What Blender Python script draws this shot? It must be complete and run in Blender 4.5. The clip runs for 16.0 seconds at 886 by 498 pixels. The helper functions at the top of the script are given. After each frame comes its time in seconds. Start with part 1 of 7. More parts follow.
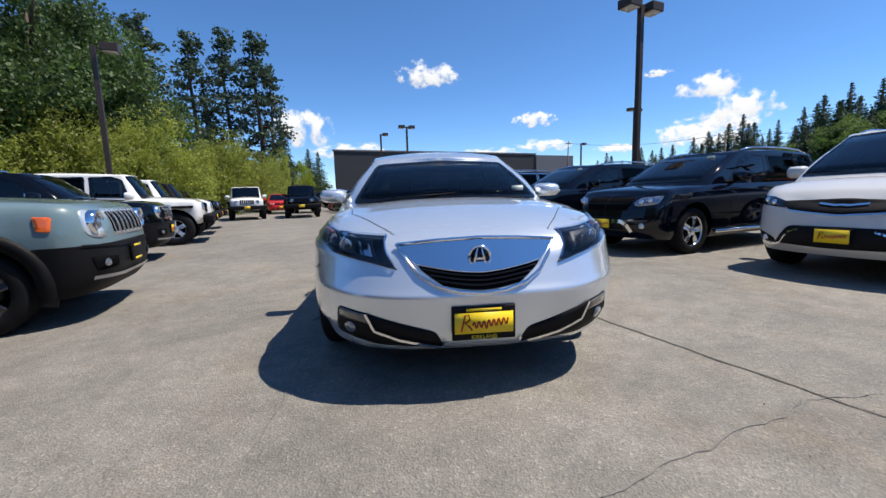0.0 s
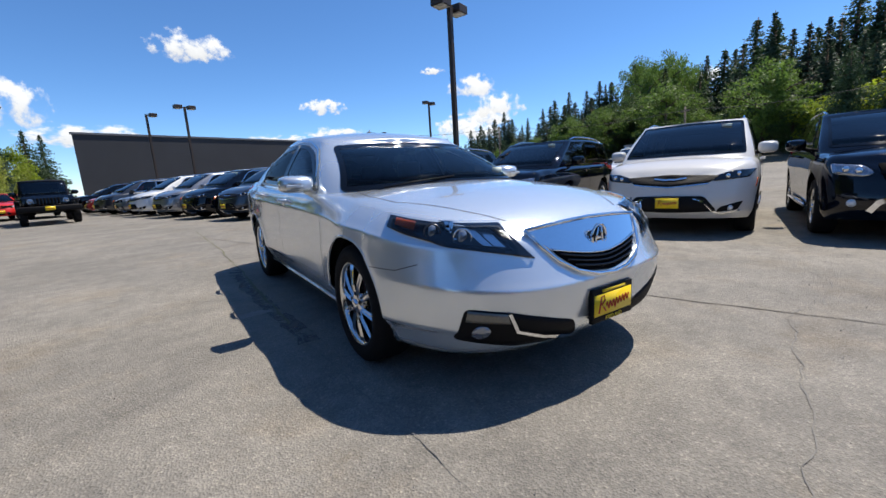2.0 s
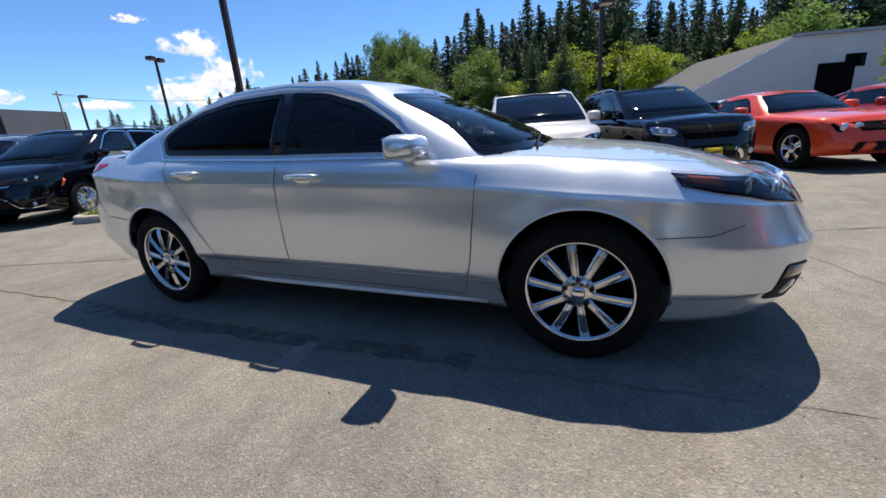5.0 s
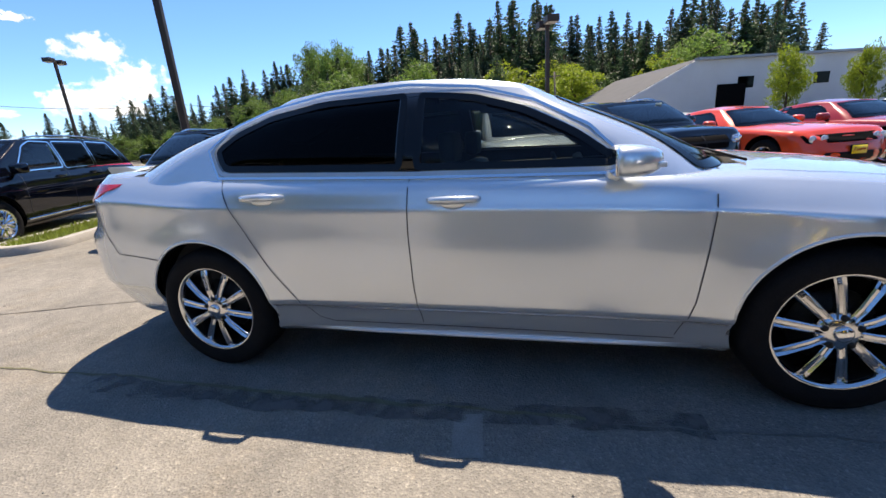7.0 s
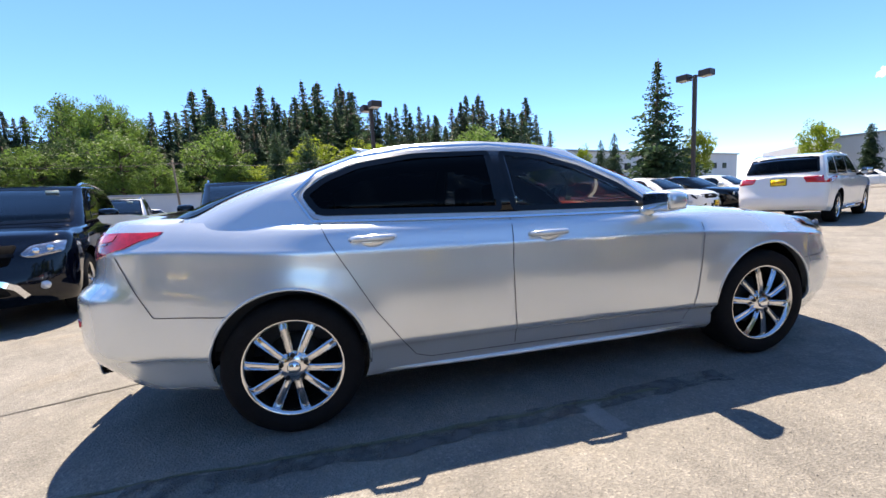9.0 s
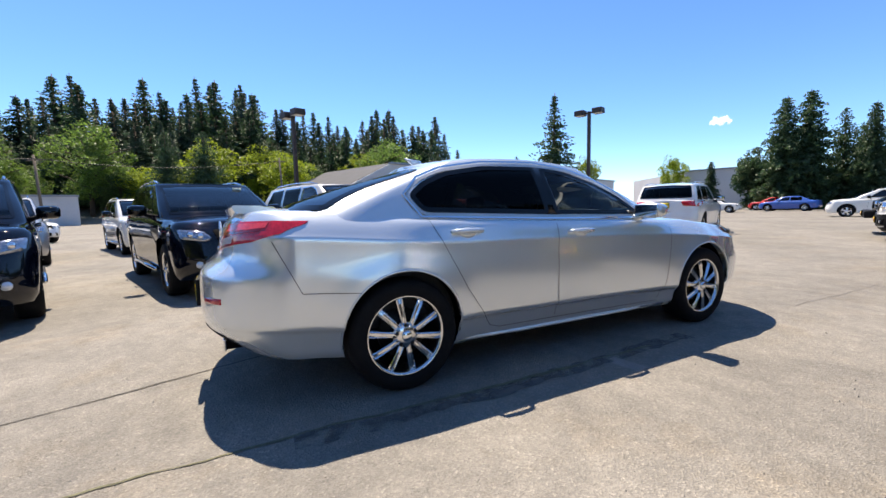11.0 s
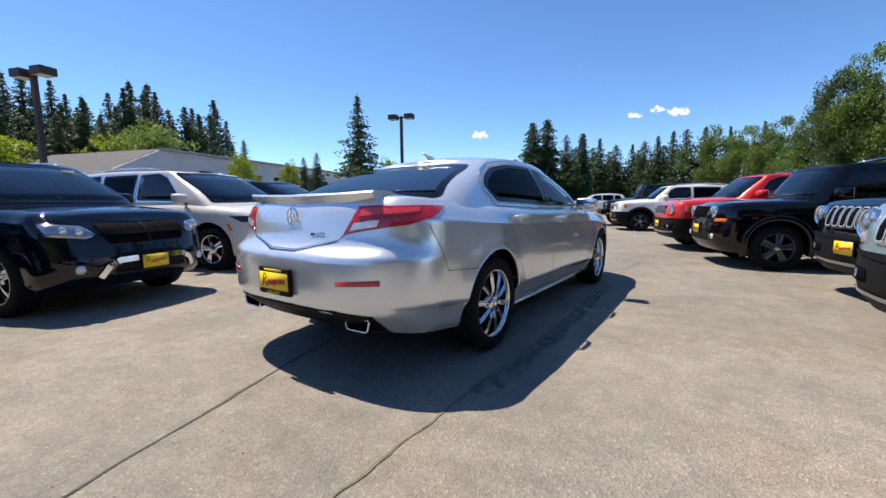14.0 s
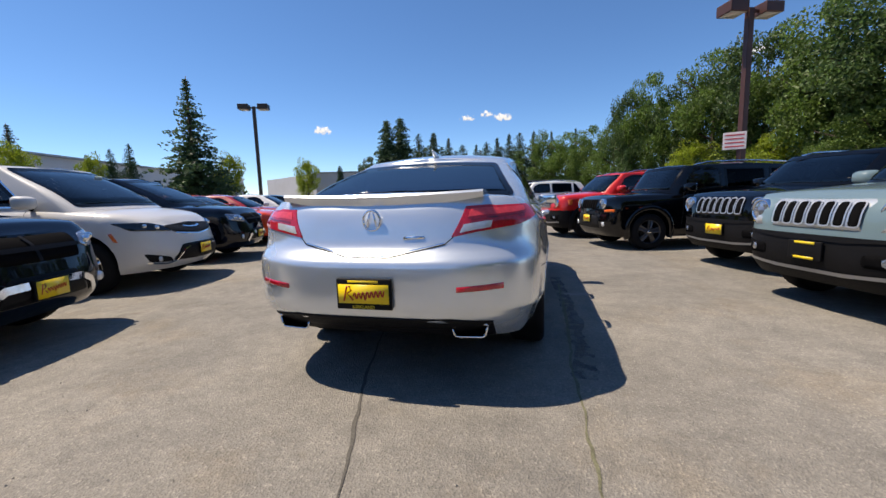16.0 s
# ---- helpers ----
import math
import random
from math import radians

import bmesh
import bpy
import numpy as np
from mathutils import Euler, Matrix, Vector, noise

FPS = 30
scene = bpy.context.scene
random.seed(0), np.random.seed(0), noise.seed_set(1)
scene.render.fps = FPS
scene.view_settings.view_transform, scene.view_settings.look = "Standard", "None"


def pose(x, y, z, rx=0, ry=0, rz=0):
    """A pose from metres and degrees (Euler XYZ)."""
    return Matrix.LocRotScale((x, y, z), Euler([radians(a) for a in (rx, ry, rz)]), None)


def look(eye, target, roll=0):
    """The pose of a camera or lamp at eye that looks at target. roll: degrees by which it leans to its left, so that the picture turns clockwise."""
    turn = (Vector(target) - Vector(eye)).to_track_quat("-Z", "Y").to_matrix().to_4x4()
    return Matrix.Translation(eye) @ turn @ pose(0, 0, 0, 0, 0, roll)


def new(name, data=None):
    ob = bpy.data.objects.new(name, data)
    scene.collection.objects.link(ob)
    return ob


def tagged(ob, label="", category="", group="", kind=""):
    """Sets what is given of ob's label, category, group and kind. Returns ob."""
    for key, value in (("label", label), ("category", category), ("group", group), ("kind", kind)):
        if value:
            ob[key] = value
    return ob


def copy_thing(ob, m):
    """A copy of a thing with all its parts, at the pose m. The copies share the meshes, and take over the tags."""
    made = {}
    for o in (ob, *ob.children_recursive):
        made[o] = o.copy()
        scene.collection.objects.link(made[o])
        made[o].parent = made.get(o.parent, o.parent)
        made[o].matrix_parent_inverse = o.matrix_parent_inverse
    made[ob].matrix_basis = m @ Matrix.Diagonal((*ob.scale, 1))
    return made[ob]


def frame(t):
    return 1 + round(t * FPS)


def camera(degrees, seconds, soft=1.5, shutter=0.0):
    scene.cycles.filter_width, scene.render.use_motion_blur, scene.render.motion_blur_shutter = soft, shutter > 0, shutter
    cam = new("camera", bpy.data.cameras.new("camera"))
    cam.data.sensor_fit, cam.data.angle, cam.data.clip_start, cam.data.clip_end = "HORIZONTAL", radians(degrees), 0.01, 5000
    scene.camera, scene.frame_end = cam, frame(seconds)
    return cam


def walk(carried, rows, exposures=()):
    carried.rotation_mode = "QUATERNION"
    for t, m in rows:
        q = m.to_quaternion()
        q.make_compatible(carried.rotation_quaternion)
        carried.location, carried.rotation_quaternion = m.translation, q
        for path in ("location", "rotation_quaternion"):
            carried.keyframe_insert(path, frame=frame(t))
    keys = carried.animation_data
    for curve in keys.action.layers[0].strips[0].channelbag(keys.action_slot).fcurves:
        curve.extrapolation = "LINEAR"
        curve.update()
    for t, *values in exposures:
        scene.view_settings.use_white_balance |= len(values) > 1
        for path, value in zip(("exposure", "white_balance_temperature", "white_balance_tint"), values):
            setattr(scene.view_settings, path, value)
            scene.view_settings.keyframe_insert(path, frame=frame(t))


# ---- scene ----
cam = camera(95.3, 16.0)
PATH = [
    (0, (-0.367, -4.264, 0.998), (-0.175, -2.291, 0.731), -1.8),
    (0.5, (-0.671, -4.143, 1.001), (-0.234, -2.22, 0.671), -0.9),
    (1, (-1.039, -4.021, 1.012), (-0.329, -2.172, 0.739), -3.7),
    (1.5, (-1.374, -3.792, 1.014), (-0.498, -2.025, 0.68), -3.6),
    (2, (-1.673, -3.524, 1.02), (-0.597, -1.877, 0.659), -3.4),
    (2.5, (-1.968, -3.247, 1.021), (-0.725, -1.718, 0.679), -3.3),
    (3, (-2.181, -2.926, 1.025), (-0.821, -1.51, 0.643), -2.8),
    (3.5, (-2.429, -2.634, 1.028), (-0.885, -1.413, 0.671), -3.5),
    (4, (-2.614, -2.29, 1.047), (-0.985, -1.189, 0.681), -3.8),
    (4.2, (-2.666, -2.142, 1.061), (-1.011, -1.104, 0.63), -3.6),
    (6.3, (-2.596, -0.722, 1.084), (-0.761, -0.161, 0.523), -6.2),
    (6.5, (-2.549, -0.616, 1.093), (-0.72, -0.029, 0.538), -5.2),
    (7.0, (-2.565, -0.341, 1.141), (-0.699, 0.148, 0.611), -4.2),
    (7.5, (-2.672, -0.002, 1.146), (-0.753, 0.295, 0.666), -3.5),
    (8, (-2.701, 0.388, 1.111), (-0.755, 0.416, 0.656), -3.4),
    (8.5, (-2.754, 0.813, 1.124), (-0.805, 0.528, 0.778), -5.1),
    (9, (-2.881, 1.058, 1.102), (-0.944, 0.629, 0.85), -3.3),
    (9.5, (-3.005, 1.32, 1.104), (-1.103, 0.77, 0.824), -1.9),
    (9.7, (-3.05, 1.466, 1.084), (-1.162, 0.843, 0.868), -2.6),
    (11.8, (-3.071, 2.571, 1.055), (-1.39, 1.515, 0.816), -1.4),
    (12, (-3.005, 2.68, 1.023), (-1.367, 1.554, 0.796), -2.1),
    (12.5, (-2.843, 2.977, 1.023), (-1.308, 1.72, 0.773), -1.0),
    (13, (-2.68, 3.309, 1.011), (-1.251, 1.929, 0.776), -1.4),
    (13.5, (-2.455, 3.573, 1.026), (-1.18, 2.054, 0.77), -0.6),
    (14, (-2.213, 3.863, 1.037), (-1.069, 2.238, 0.81), -0.6),
    (14.5, (-1.948, 4.073, 1.034), (-0.899, 2.383, 0.825), 0.2),
    (15, (-1.63, 4.209, 1.06), (-0.772, 2.423, 0.788), -0.9),
    (15.5, (-1.291, 4.369, 1.07), (-0.625, 2.503, 0.797), -0.3),
    (16, (-0.921, 4.402, 1.075), (-0.435, 2.479, 0.82), -1.7),
]
walk(cam, [(t, look(eye, target, roll)) for t, eye, target, roll in PATH],
     exposures=[(0, 0.35, 6780, 10), (4.2, 0.32, 6780, 10), (6.3, 0.74, 7610, 13), (8.0, 1.08, 7610, 13), (8.6, 1.2, 7460, 14), (9.7, 1.16, 7410, 12), (11.8, 0.74, 7460, 13), (14, 0.64, 7460, 13), (16, 0.34, 7510, 13)])

# ---- world, sun, exposure ----
SUN_ELEV, SUN_AZ = 62.3, 90.0      # height over the horizon; azimuth clockwise from +y
world = bpy.data.worlds.new("sky")
scene.world = world
world.use_nodes = True
wt = world.node_tree
sky = wt.nodes.new("ShaderNodeTexSky")
sky.sky_type = 'NISHITA'
sky.sun_disc = False
sky.sun_elevation, sky.sun_rotation = radians(SUN_ELEV), radians(SUN_AZ)
sky.air_density, sky.dust_density, sky.ozone_density = 0.9, 0.05, 8.0
sky.altitude = 1800
wt.nodes["Background"].inputs[1].default_value = 0.145
deep = wt.nodes.new("ShaderNodeHueSaturation")     # clear dry air: a deeper blue
deep.inputs["Saturation"].default_value = 1.10
wt.links.new(sky.outputs[0], deep.inputs["Color"])
wt.links.new(deep.outputs[0], wt.nodes["Background"].inputs[0])
sun = new("sun", bpy.data.lights.new("sun", 'SUN'))
sun.data.energy, sun.data.angle, sun.data.color = 5.0, radians(0.55), (1.0, 0.95, 0.87)
SUN_DIR = Vector((math.sin(radians(SUN_AZ)) * math.cos(radians(SUN_ELEV)), math.cos(radians(SUN_AZ)) * math.cos(radians(SUN_ELEV)), math.sin(radians(SUN_ELEV))))
sun.matrix_world = look(SUN_DIR * 50, (0, 0, 0))


# ---- materials ----
def mat(name, color, rough=0.5, metal=0.0, coat=0.0, vary=0.12, scale=6.0, bump=0.0, bump_scale=80.0, spec=0.5, flake=0.0, random_tint=0.0):
    """A Principled surface with colour and gloss varied at two scales and fine relief."""
    m = bpy.data.materials.new(name)
    m.use_nodes = True
    nt = m.node_tree
    b = nt.nodes["Principled BSDF"]
    b.inputs["Roughness"].default_value, b.inputs["Metallic"].default_value = rough, metal
    b.inputs["Coat Weight"].default_value, b.inputs["Coat Roughness"].default_value = coat, 0.03
    b.inputs["Specular IOR Level"].default_value = spec
    co = nt.nodes.new("ShaderNodeTexCoord")
    big, fine = nt.nodes.new("ShaderNodeTexNoise"), nt.nodes.new("ShaderNodeTexNoise")
    big.inputs["Scale"].default_value, big.inputs["Detail"].default_value = scale, 4
    fine.inputs["Scale"].default_value, fine.inputs["Detail"].default_value = bump_scale, 6
    for n in (big, fine):
        nt.links.new(co.outputs["Object"], n.inputs["Vector"])
    add = nt.nodes.new("ShaderNodeMath")
    add.operation = 'ADD'
    nt.links.new(big.outputs["Fac"], add.inputs[0])
    nt.links.new(fine.outputs["Fac"], add.inputs[1])
    ramp = nt.nodes.new("ShaderNodeMapRange")
    ramp.inputs["From Min"].default_value, ramp.inputs["From Max"].default_value = 0.6, 1.4
    ramp.inputs["To Min"].default_value, ramp.inputs["To Max"].default_value = 1 - vary, 1 + vary
    nt.links.new(add.outputs[0], ramp.inputs["Value"])
    mul = nt.nodes.new("ShaderNodeVectorMath")
    mul.operation = 'SCALE'
    mul.inputs[0].default_value = color[:3]
    nt.links.new(ramp.outputs[0], mul.inputs["Scale"])
    out = mul.outputs[0]
    if random_tint:
        info = nt.nodes.new("ShaderNodeObjectInfo")
        rr = nt.nodes.new("ShaderNodeMapRange")
        rr.inputs["To Min"].default_value, rr.inputs["To Max"].default_value = 1 - random_tint, 1 + random_tint
        nt.links.new(info.outputs["Random"], rr.inputs["Value"])
        m2 = nt.nodes.new("ShaderNodeVectorMath")
        m2.operation = 'SCALE'
        nt.links.new(out, m2.inputs[0])
        nt.links.new(rr.outputs[0], m2.inputs["Scale"])
        out = m2.outputs[0]
    nt.links.new(out, b.inputs["Base Color"])
    if bump:
        bp = nt.nodes.new("ShaderNodeBump")
        bp.inputs["Strength"].default_value, bp.inputs["Distance"].default_value = bump, 0.01
        nt.links.new(fine.outputs["Fac"], bp.inputs["Height"])
        nt.links.new(bp.outputs[0], b.inputs["Normal"])
    return m


def glass_mat(name, tint, gloss=0.02, ior=1.5, sheen=1.0):
    """Thin tinted pane: coloured see-through glass with a mirror sheen by Fresnel."""
    m = bpy.data.materials.new(name)
    m.use_nodes = True
    nt = m.node_tree
    nt.nodes.remove(nt.nodes["Principled BSDF"])
    tr, gl = nt.nodes.new("ShaderNodeBsdfTransparent"), nt.nodes.new("ShaderNodeBsdfGlossy")
    tr.inputs[0].default_value = (*tint, 1)
    gl.inputs["Roughness"].default_value = gloss
    fr, mx = nt.nodes.new("ShaderNodeFresnel"), nt.nodes.new("ShaderNodeMixShader")
    fr.inputs["IOR"].default_value = ior
    part_of = nt.nodes.new("ShaderNodeMath")
    part_of.operation = 'MULTIPLY'
    part_of.inputs[1].default_value = sheen
    nt.links.new(fr.outputs[0], part_of.inputs[0])
    nt.links.new(part_of.outputs[0], mx.inputs[0])
    nt.links.new(tr.outputs[0], mx.inputs[1])
    nt.links.new(gl.outputs[0], mx.inputs[2])
    nt.links.new(mx.outputs[0], nt.nodes["Material Output"].inputs[0])
    return m


def paint(name, color, metal=0.0, rough=0.35, coat=1.0, spec=0.25, coat_ior=1.5):
    m = mat(name, color, rough, metal, coat=coat, vary=0.04, scale=2.0, bump=0.0, bump_scale=900, spec=0.5 if metal else spec)
    m.node_tree.nodes["Principled BSDF"].inputs["Coat IOR"].default_value = coat_ior
    return m


M_SILVER = paint("silver_paint", (0.74, 0.79, 0.825), 0.64, 0.27, coat_ior=1.75)
M_BLACK = paint("black_paint", (0.002, 0.0022, 0.003), 0.0, 0.4, 1.0, 0.0)
M_NAVY = paint("dark_blue_black_paint", (0.0025, 0.0035, 0.008), 0.0, 0.4, 1.0, 0.0)
M_CHARCOAL = paint("charcoal_paint", (0.05, 0.055, 0.065), 0.6, 0.3)
M_WHITE = paint("white_paint", (0.76, 0.76, 0.74))
M_PEARL = paint("pearl_white_paint", (0.60, 0.59, 0.57))
M_RED = paint("red_paint", (0.55, 0.015, 0.012))
M_ORANGE = paint("orange_red_paint", (0.72, 0.06, 0.012))
M_MAROON = paint("dark_red_paint", (0.30, 0.012, 0.015))
M_ANVIL = paint("grey_blue_paint", (0.135, 0.20, 0.22))
M_GREY = paint("grey_metal_paint", (0.28, 0.29, 0.31), 0.6, 0.3)
M_BLUE = paint("blue_paint", (0.02, 0.09, 0.38))
M_PLASTIC = mat("black_plastic", (0.0075, 0.0075, 0.0085), 0.55, spec=0.12, vary=0.25, bump=0.15, bump_scale=400)
M_RUBBER = mat("tyre_rubber", (0.010, 0.010, 0.011), 0.75, spec=0.12, vary=0.35, scale=10, bump=0.2, bump_scale=150)
M_VOID = mat("dark_underbody", (0.0045, 0.0045, 0.005), 0.85, vary=0.4, spec=0.03)
M_TRIM = mat("interior_trim", (0.02, 0.02, 0.023), 0.7, vary=0.3)
M_SEAT = mat("leather_seat", (0.045, 0.043, 0.042), 0.55, vary=0.2, bump=0.1)
M_CHROME = mat("chrome", (0.86, 0.87, 0.89), 0.06, 1.0, vary=0.03)
M_SATIN = mat("satin_silver_trim", (0.55, 0.55, 0.55), 0.32, 0.7, vary=0.05)
M_ALLOY = mat("bright_alloy", (0.74, 0.74, 0.75), 0.14, 1.0, vary=0.06)
M_DARKALLOY = mat("dark_alloy", (0.10, 0.10, 0.105), 0.3, 0.9, vary=0.1)
M_GUNMETAL = mat("disc_steel", (0.035, 0.033, 0.031), 0.5, 0.8, vary=0.2)
M_GLASS = glass_mat("tinted_glass", (0.16, 0.18, 0.19), ior=1.7)
M_PRIV = glass_mat("privacy_glass", (0.035, 0.04, 0.045), ior=1.35, sheen=0.4)
M_FRONTGLASS = glass_mat("light_tint_glass", (0.46, 0.51, 0.49), ior=1.5, sheen=0.8)
M_CLEAR = glass_mat("clear_lens", (0.82, 0.85, 0.88))
M_REDLENS = mat("red_lens", (0.50, 0.010, 0.022), 0.10, coat=1.0, vary=0.4, scale=18)
M_REDBRIGHT = mat("bright_red_lens", (0.74, 0.05, 0.06), 0.10, coat=1.0, vary=0.2, scale=30)
M_LAMPSMOKE = mat("dark_red_lens", (0.20, 0.006, 0.012), 0.10, coat=1.0, vary=0.3, scale=30)
M_AMBER = mat("amber_lens", (0.75, 0.13, 0.015), 0.12, coat=1.0, vary=0.15, scale=20)
M_AMBER_DARK = mat("smoked_amber_lens", (0.36, 0.06, 0.010), 0.12, coat=1.0, vary=0.25, scale=30)
M_WHITELENS = mat("pale_lens", (0.70, 0.72, 0.74), 0.1, 0.3, coat=1.0, vary=0.2, scale=25)
M_YELLOW = mat("yellow_plate", (0.83, 0.60, 0.015), 0.35, coat=0.3, vary=0.05)
M_PRINT_RED = mat("red_print", (0.45, 0.03, 0.02), 0.4)
M_PRINT_BLACK = mat("black_print", (0.008, 0.008, 0.008), 0.5, spec=0.1)
M_GAP = mat("panel_gap_grey", (0.05, 0.05, 0.054), 0.7, spec=0.1)
M_GLOSSBLACK = paint("gloss_black_trim", (0.003, 0.003, 0.0035), 0.0, 0.3, 0.8, 0.0)
M_PAPER = mat("window_sticker", (0.62, 0.68, 0.60), 0.6)
M_POLE = mat("bronze_pole_paint", (0.05, 0.035, 0.028), 0.5, 0.3, vary=0.2, scale=3)
M_POLE_RED = mat("rust_brown_pole_paint", (0.075, 0.032, 0.026), 0.5, 0.2, vary=0.2, scale=3)
M_LENS = mat("lamp_lens", (0.5, 0.48, 0.42), 0.2, vary=0.1)
M_WALL_DARK = mat("dark_grey_cladding", (0.030, 0.032, 0.038), 0.7, vary=0.15, scale=0.4, bump=0.2, bump_scale=20)
M_WALL_GREY = mat("mid_grey_cladding", (0.13, 0.14, 0.16), 0.7, vary=0.12, scale=0.4, bump=0.2, bump_scale=20)
M_WALL_PALE = mat("pale_stucco", (0.52, 0.53, 0.55), 0.8, vary=0.1, scale=0.3, bump=0.3, bump_scale=15)
M_ROOF = mat("grey_roof_sheet", (0.26, 0.28, 0.31), 0.5, 0.2, vary=0.12, scale=0.5)
M_FELT = mat("dark_roof_felt", (0.07, 0.072, 0.078), 0.9, vary=0.2, scale=0.6)
M_CONCRETE = mat("kerb_concrete", (0.33, 0.31, 0.28), 0.85, vary=0.2, scale=3, bump=0.5, bump_scale=60)
M_BARK = mat("bark", (0.07, 0.05, 0.035), 0.9, vary=0.3, scale=3, bump=0.6, bump_scale=20)
M_SIGN_RED = mat("sign_red", (0.5, 0.05, 0.06), 0.5)
M_SIGN_WHITE = mat("sign_white", (0.72, 0.70, 0.70), 0.5)
M_CABLE = mat("cable_black", (0.03, 0.03, 0.03), 0.6)


def leaf_mat(name, color, tint=0.35, through_light=0.3):
    m = mat(name, color, 0.55, vary=0.35, scale=0.6, bump_scale=5, random_tint=0.15)
    nt = m.node_tree
    geo = nt.nodes.new("ShaderNodeNewGeometry")
    b = nt.nodes["Principled BSDF"]
    src = b.inputs["Base Color"].links[0].from_socket
    rr = nt.nodes.new("ShaderNodeMapRange")
    rr.inputs["To Min"].default_value, rr.inputs["To Max"].default_value = 1 - tint, 1 + tint
    nt.links.new(geo.outputs["Random Per Island"], rr.inputs["Value"])
    m2 = nt.nodes.new("ShaderNodeVectorMath")
    m2.operation = 'SCALE'
    nt.links.new(src, m2.inputs[0])
    nt.links.new(rr.outputs[0], m2.inputs["Scale"])
    nt.links.new(m2.outputs[0], b.inputs["Base Color"])
    tl, mx = nt.nodes.new("ShaderNodeBsdfTranslucent"), nt.nodes.new("ShaderNodeMixShader")
    nt.links.new(m2.outputs[0], tl.inputs[0])
    mx.inputs[0].default_value = through_light
    nt.links.new(b.outputs[0], mx.inputs[1])
    nt.links.new(tl.outputs[0], mx.inputs[2])
    nt.links.new(mx.outputs[0], nt.nodes["Material Output"].inputs[0])
    return m


M_FIR = leaf_mat("fir_needles", (0.052, 0.088, 0.052), 0.35, 0.42)
M_CEDAR = leaf_mat("cedar_foliage", (0.046, 0.088, 0.036), 0.35, 0.40)
M_LEAF = leaf_mat("broad_leaves", (0.12, 0.20, 0.038), 0.35, 0.5)
M_LEAF_BRIGHT = leaf_mat("spring_leaves", (0.24, 0.31, 0.025), 0.3, 0.5)
M_LEAF_DARK = leaf_mat("shaded_leaves", (0.062, 0.112, 0.030), 0.35, 0.42)
M_WILLOW = leaf_mat("willow_leaves", (0.27, 0.31, 0.055), 0.3, 0.55)
M_GRASS = mat("dry_grass", (0.13, 0.17, 0.035), 0.8, vary=0.4, scale=4, bump=0.6, bump_scale=60)


# ---- mesh helpers ----
from mathutils.bvhtree import BVHTree


def part(name, bm, material, parent, label="", smooth=True, kind=""):
    """Links a bmesh as one mesh object under parent; material may be a list."""
    me = bpy.data.meshes.new(name)
    bm.to_mesh(me)
    bm.free()
    for m in (material if isinstance(material, (list, tuple)) else [material]):
        me.materials.append(m)
    if smooth:
        me.polygons.foreach_set("use_smooth", [True] * len(me.polygons))
    ob = new(name, me)
    ob.parent = parent
    tagged(ob, label, kind=kind)
    return ob


def thing(name, label, category, at=None, group=""):
    ob = new(name)
    ob.empty_display_size = 0.1
    if at is not None:
        ob.matrix_basis = at
    return tagged(ob, label, category, group)


def curve_of(*pts):
    """Smooth function through (a, b) pairs, flat beyond the ends."""
    xs, ys = np.array([p[0] for p in pts], float), np.array([p[1] for p in pts], float)
    if len(xs) == 1:
        return lambda a: float(ys[0])
    d = np.diff(ys) / np.diff(xs)
    m = np.zeros(len(xs))
    for i in range(1, len(xs) - 1):
        m[i] = 0 if d[i - 1] * d[i] <= 0 else 2 * d[i - 1] * d[i] / (d[i - 1] + d[i])
    m[0], m[-1] = d[0], d[-1]

    def f(a):
        a = min(max(a, xs[0]), xs[-1])
        i = min(max(int(np.searchsorted(xs, a)) - 1, 0), len(xs) - 2)
        h = xs[i + 1] - xs[i]
        t = (a - xs[i]) / h
        return float((1 + 2 * t) * (1 - t) ** 2 * ys[i] + t * (1 - t) ** 2 * h * m[i] + t * t * (3 - 2 * t) * ys[i + 1] + t * t * (t - 1) * h * m[i + 1])
    return f


def box(bm, lo, hi, bevel=0.0, m=None):
    r = bmesh.ops.create_cube(bm, size=1)
    vs = r["verts"]
    for v in vs:
        v.co = Vector([(lo[k] + hi[k]) / 2 + v.co[k] * (hi[k] - lo[k]) for k in range(3)])
    if bevel:
        es = list({e for v in vs for e in v.link_edges})
        got = bmesh.ops.bevel(bm, geom=es, offset=bevel, segments=2, profile=0.6, affect='EDGES')
        vs = list({v for f in got["faces"] for v in f.verts} | {v for v in vs if v.is_valid})
    if m is not None:
        bmesh.ops.transform(bm, matrix=m, verts=[v for v in vs if v.is_valid])
    return vs


def boxed(lo, hi, bevel=0.0):
    bm = bmesh.new()
    box(bm, lo, hi, bevel)
    return bm


def tube(bm, pts, radius, n=8, cap=True):
    """A round tube along points, radius a number or one per point."""
    rings = []
    pts = [Vector(p) for p in pts]
    for i, p in enumerate(pts):
        d = (pts[min(i + 1, len(pts) - 1)] - pts[max(i - 1, 0)]).normalized()
        a = d.orthogonal().normalized() if abs(d.z) > 0.99 else d.cross(Vector((0, 0, 1))).normalized()
        b = d.cross(a)
        r = radius[i] if isinstance(radius, (list, tuple)) else radius
        rings.append([bm.verts.new(p + (a * math.cos(k * math.tau / n) + b * math.sin(k * math.tau / n)) * r) for k in range(n)])
    for q, w in zip(rings, rings[1:]):
        for k in range(n):
            bm.faces.new((q[k], q[(k + 1) % n], w[(k + 1) % n], w[k]))
    if cap:
        bm.faces.new(rings[0][::-1])
        bm.faces.new(rings[-1])
    return bm


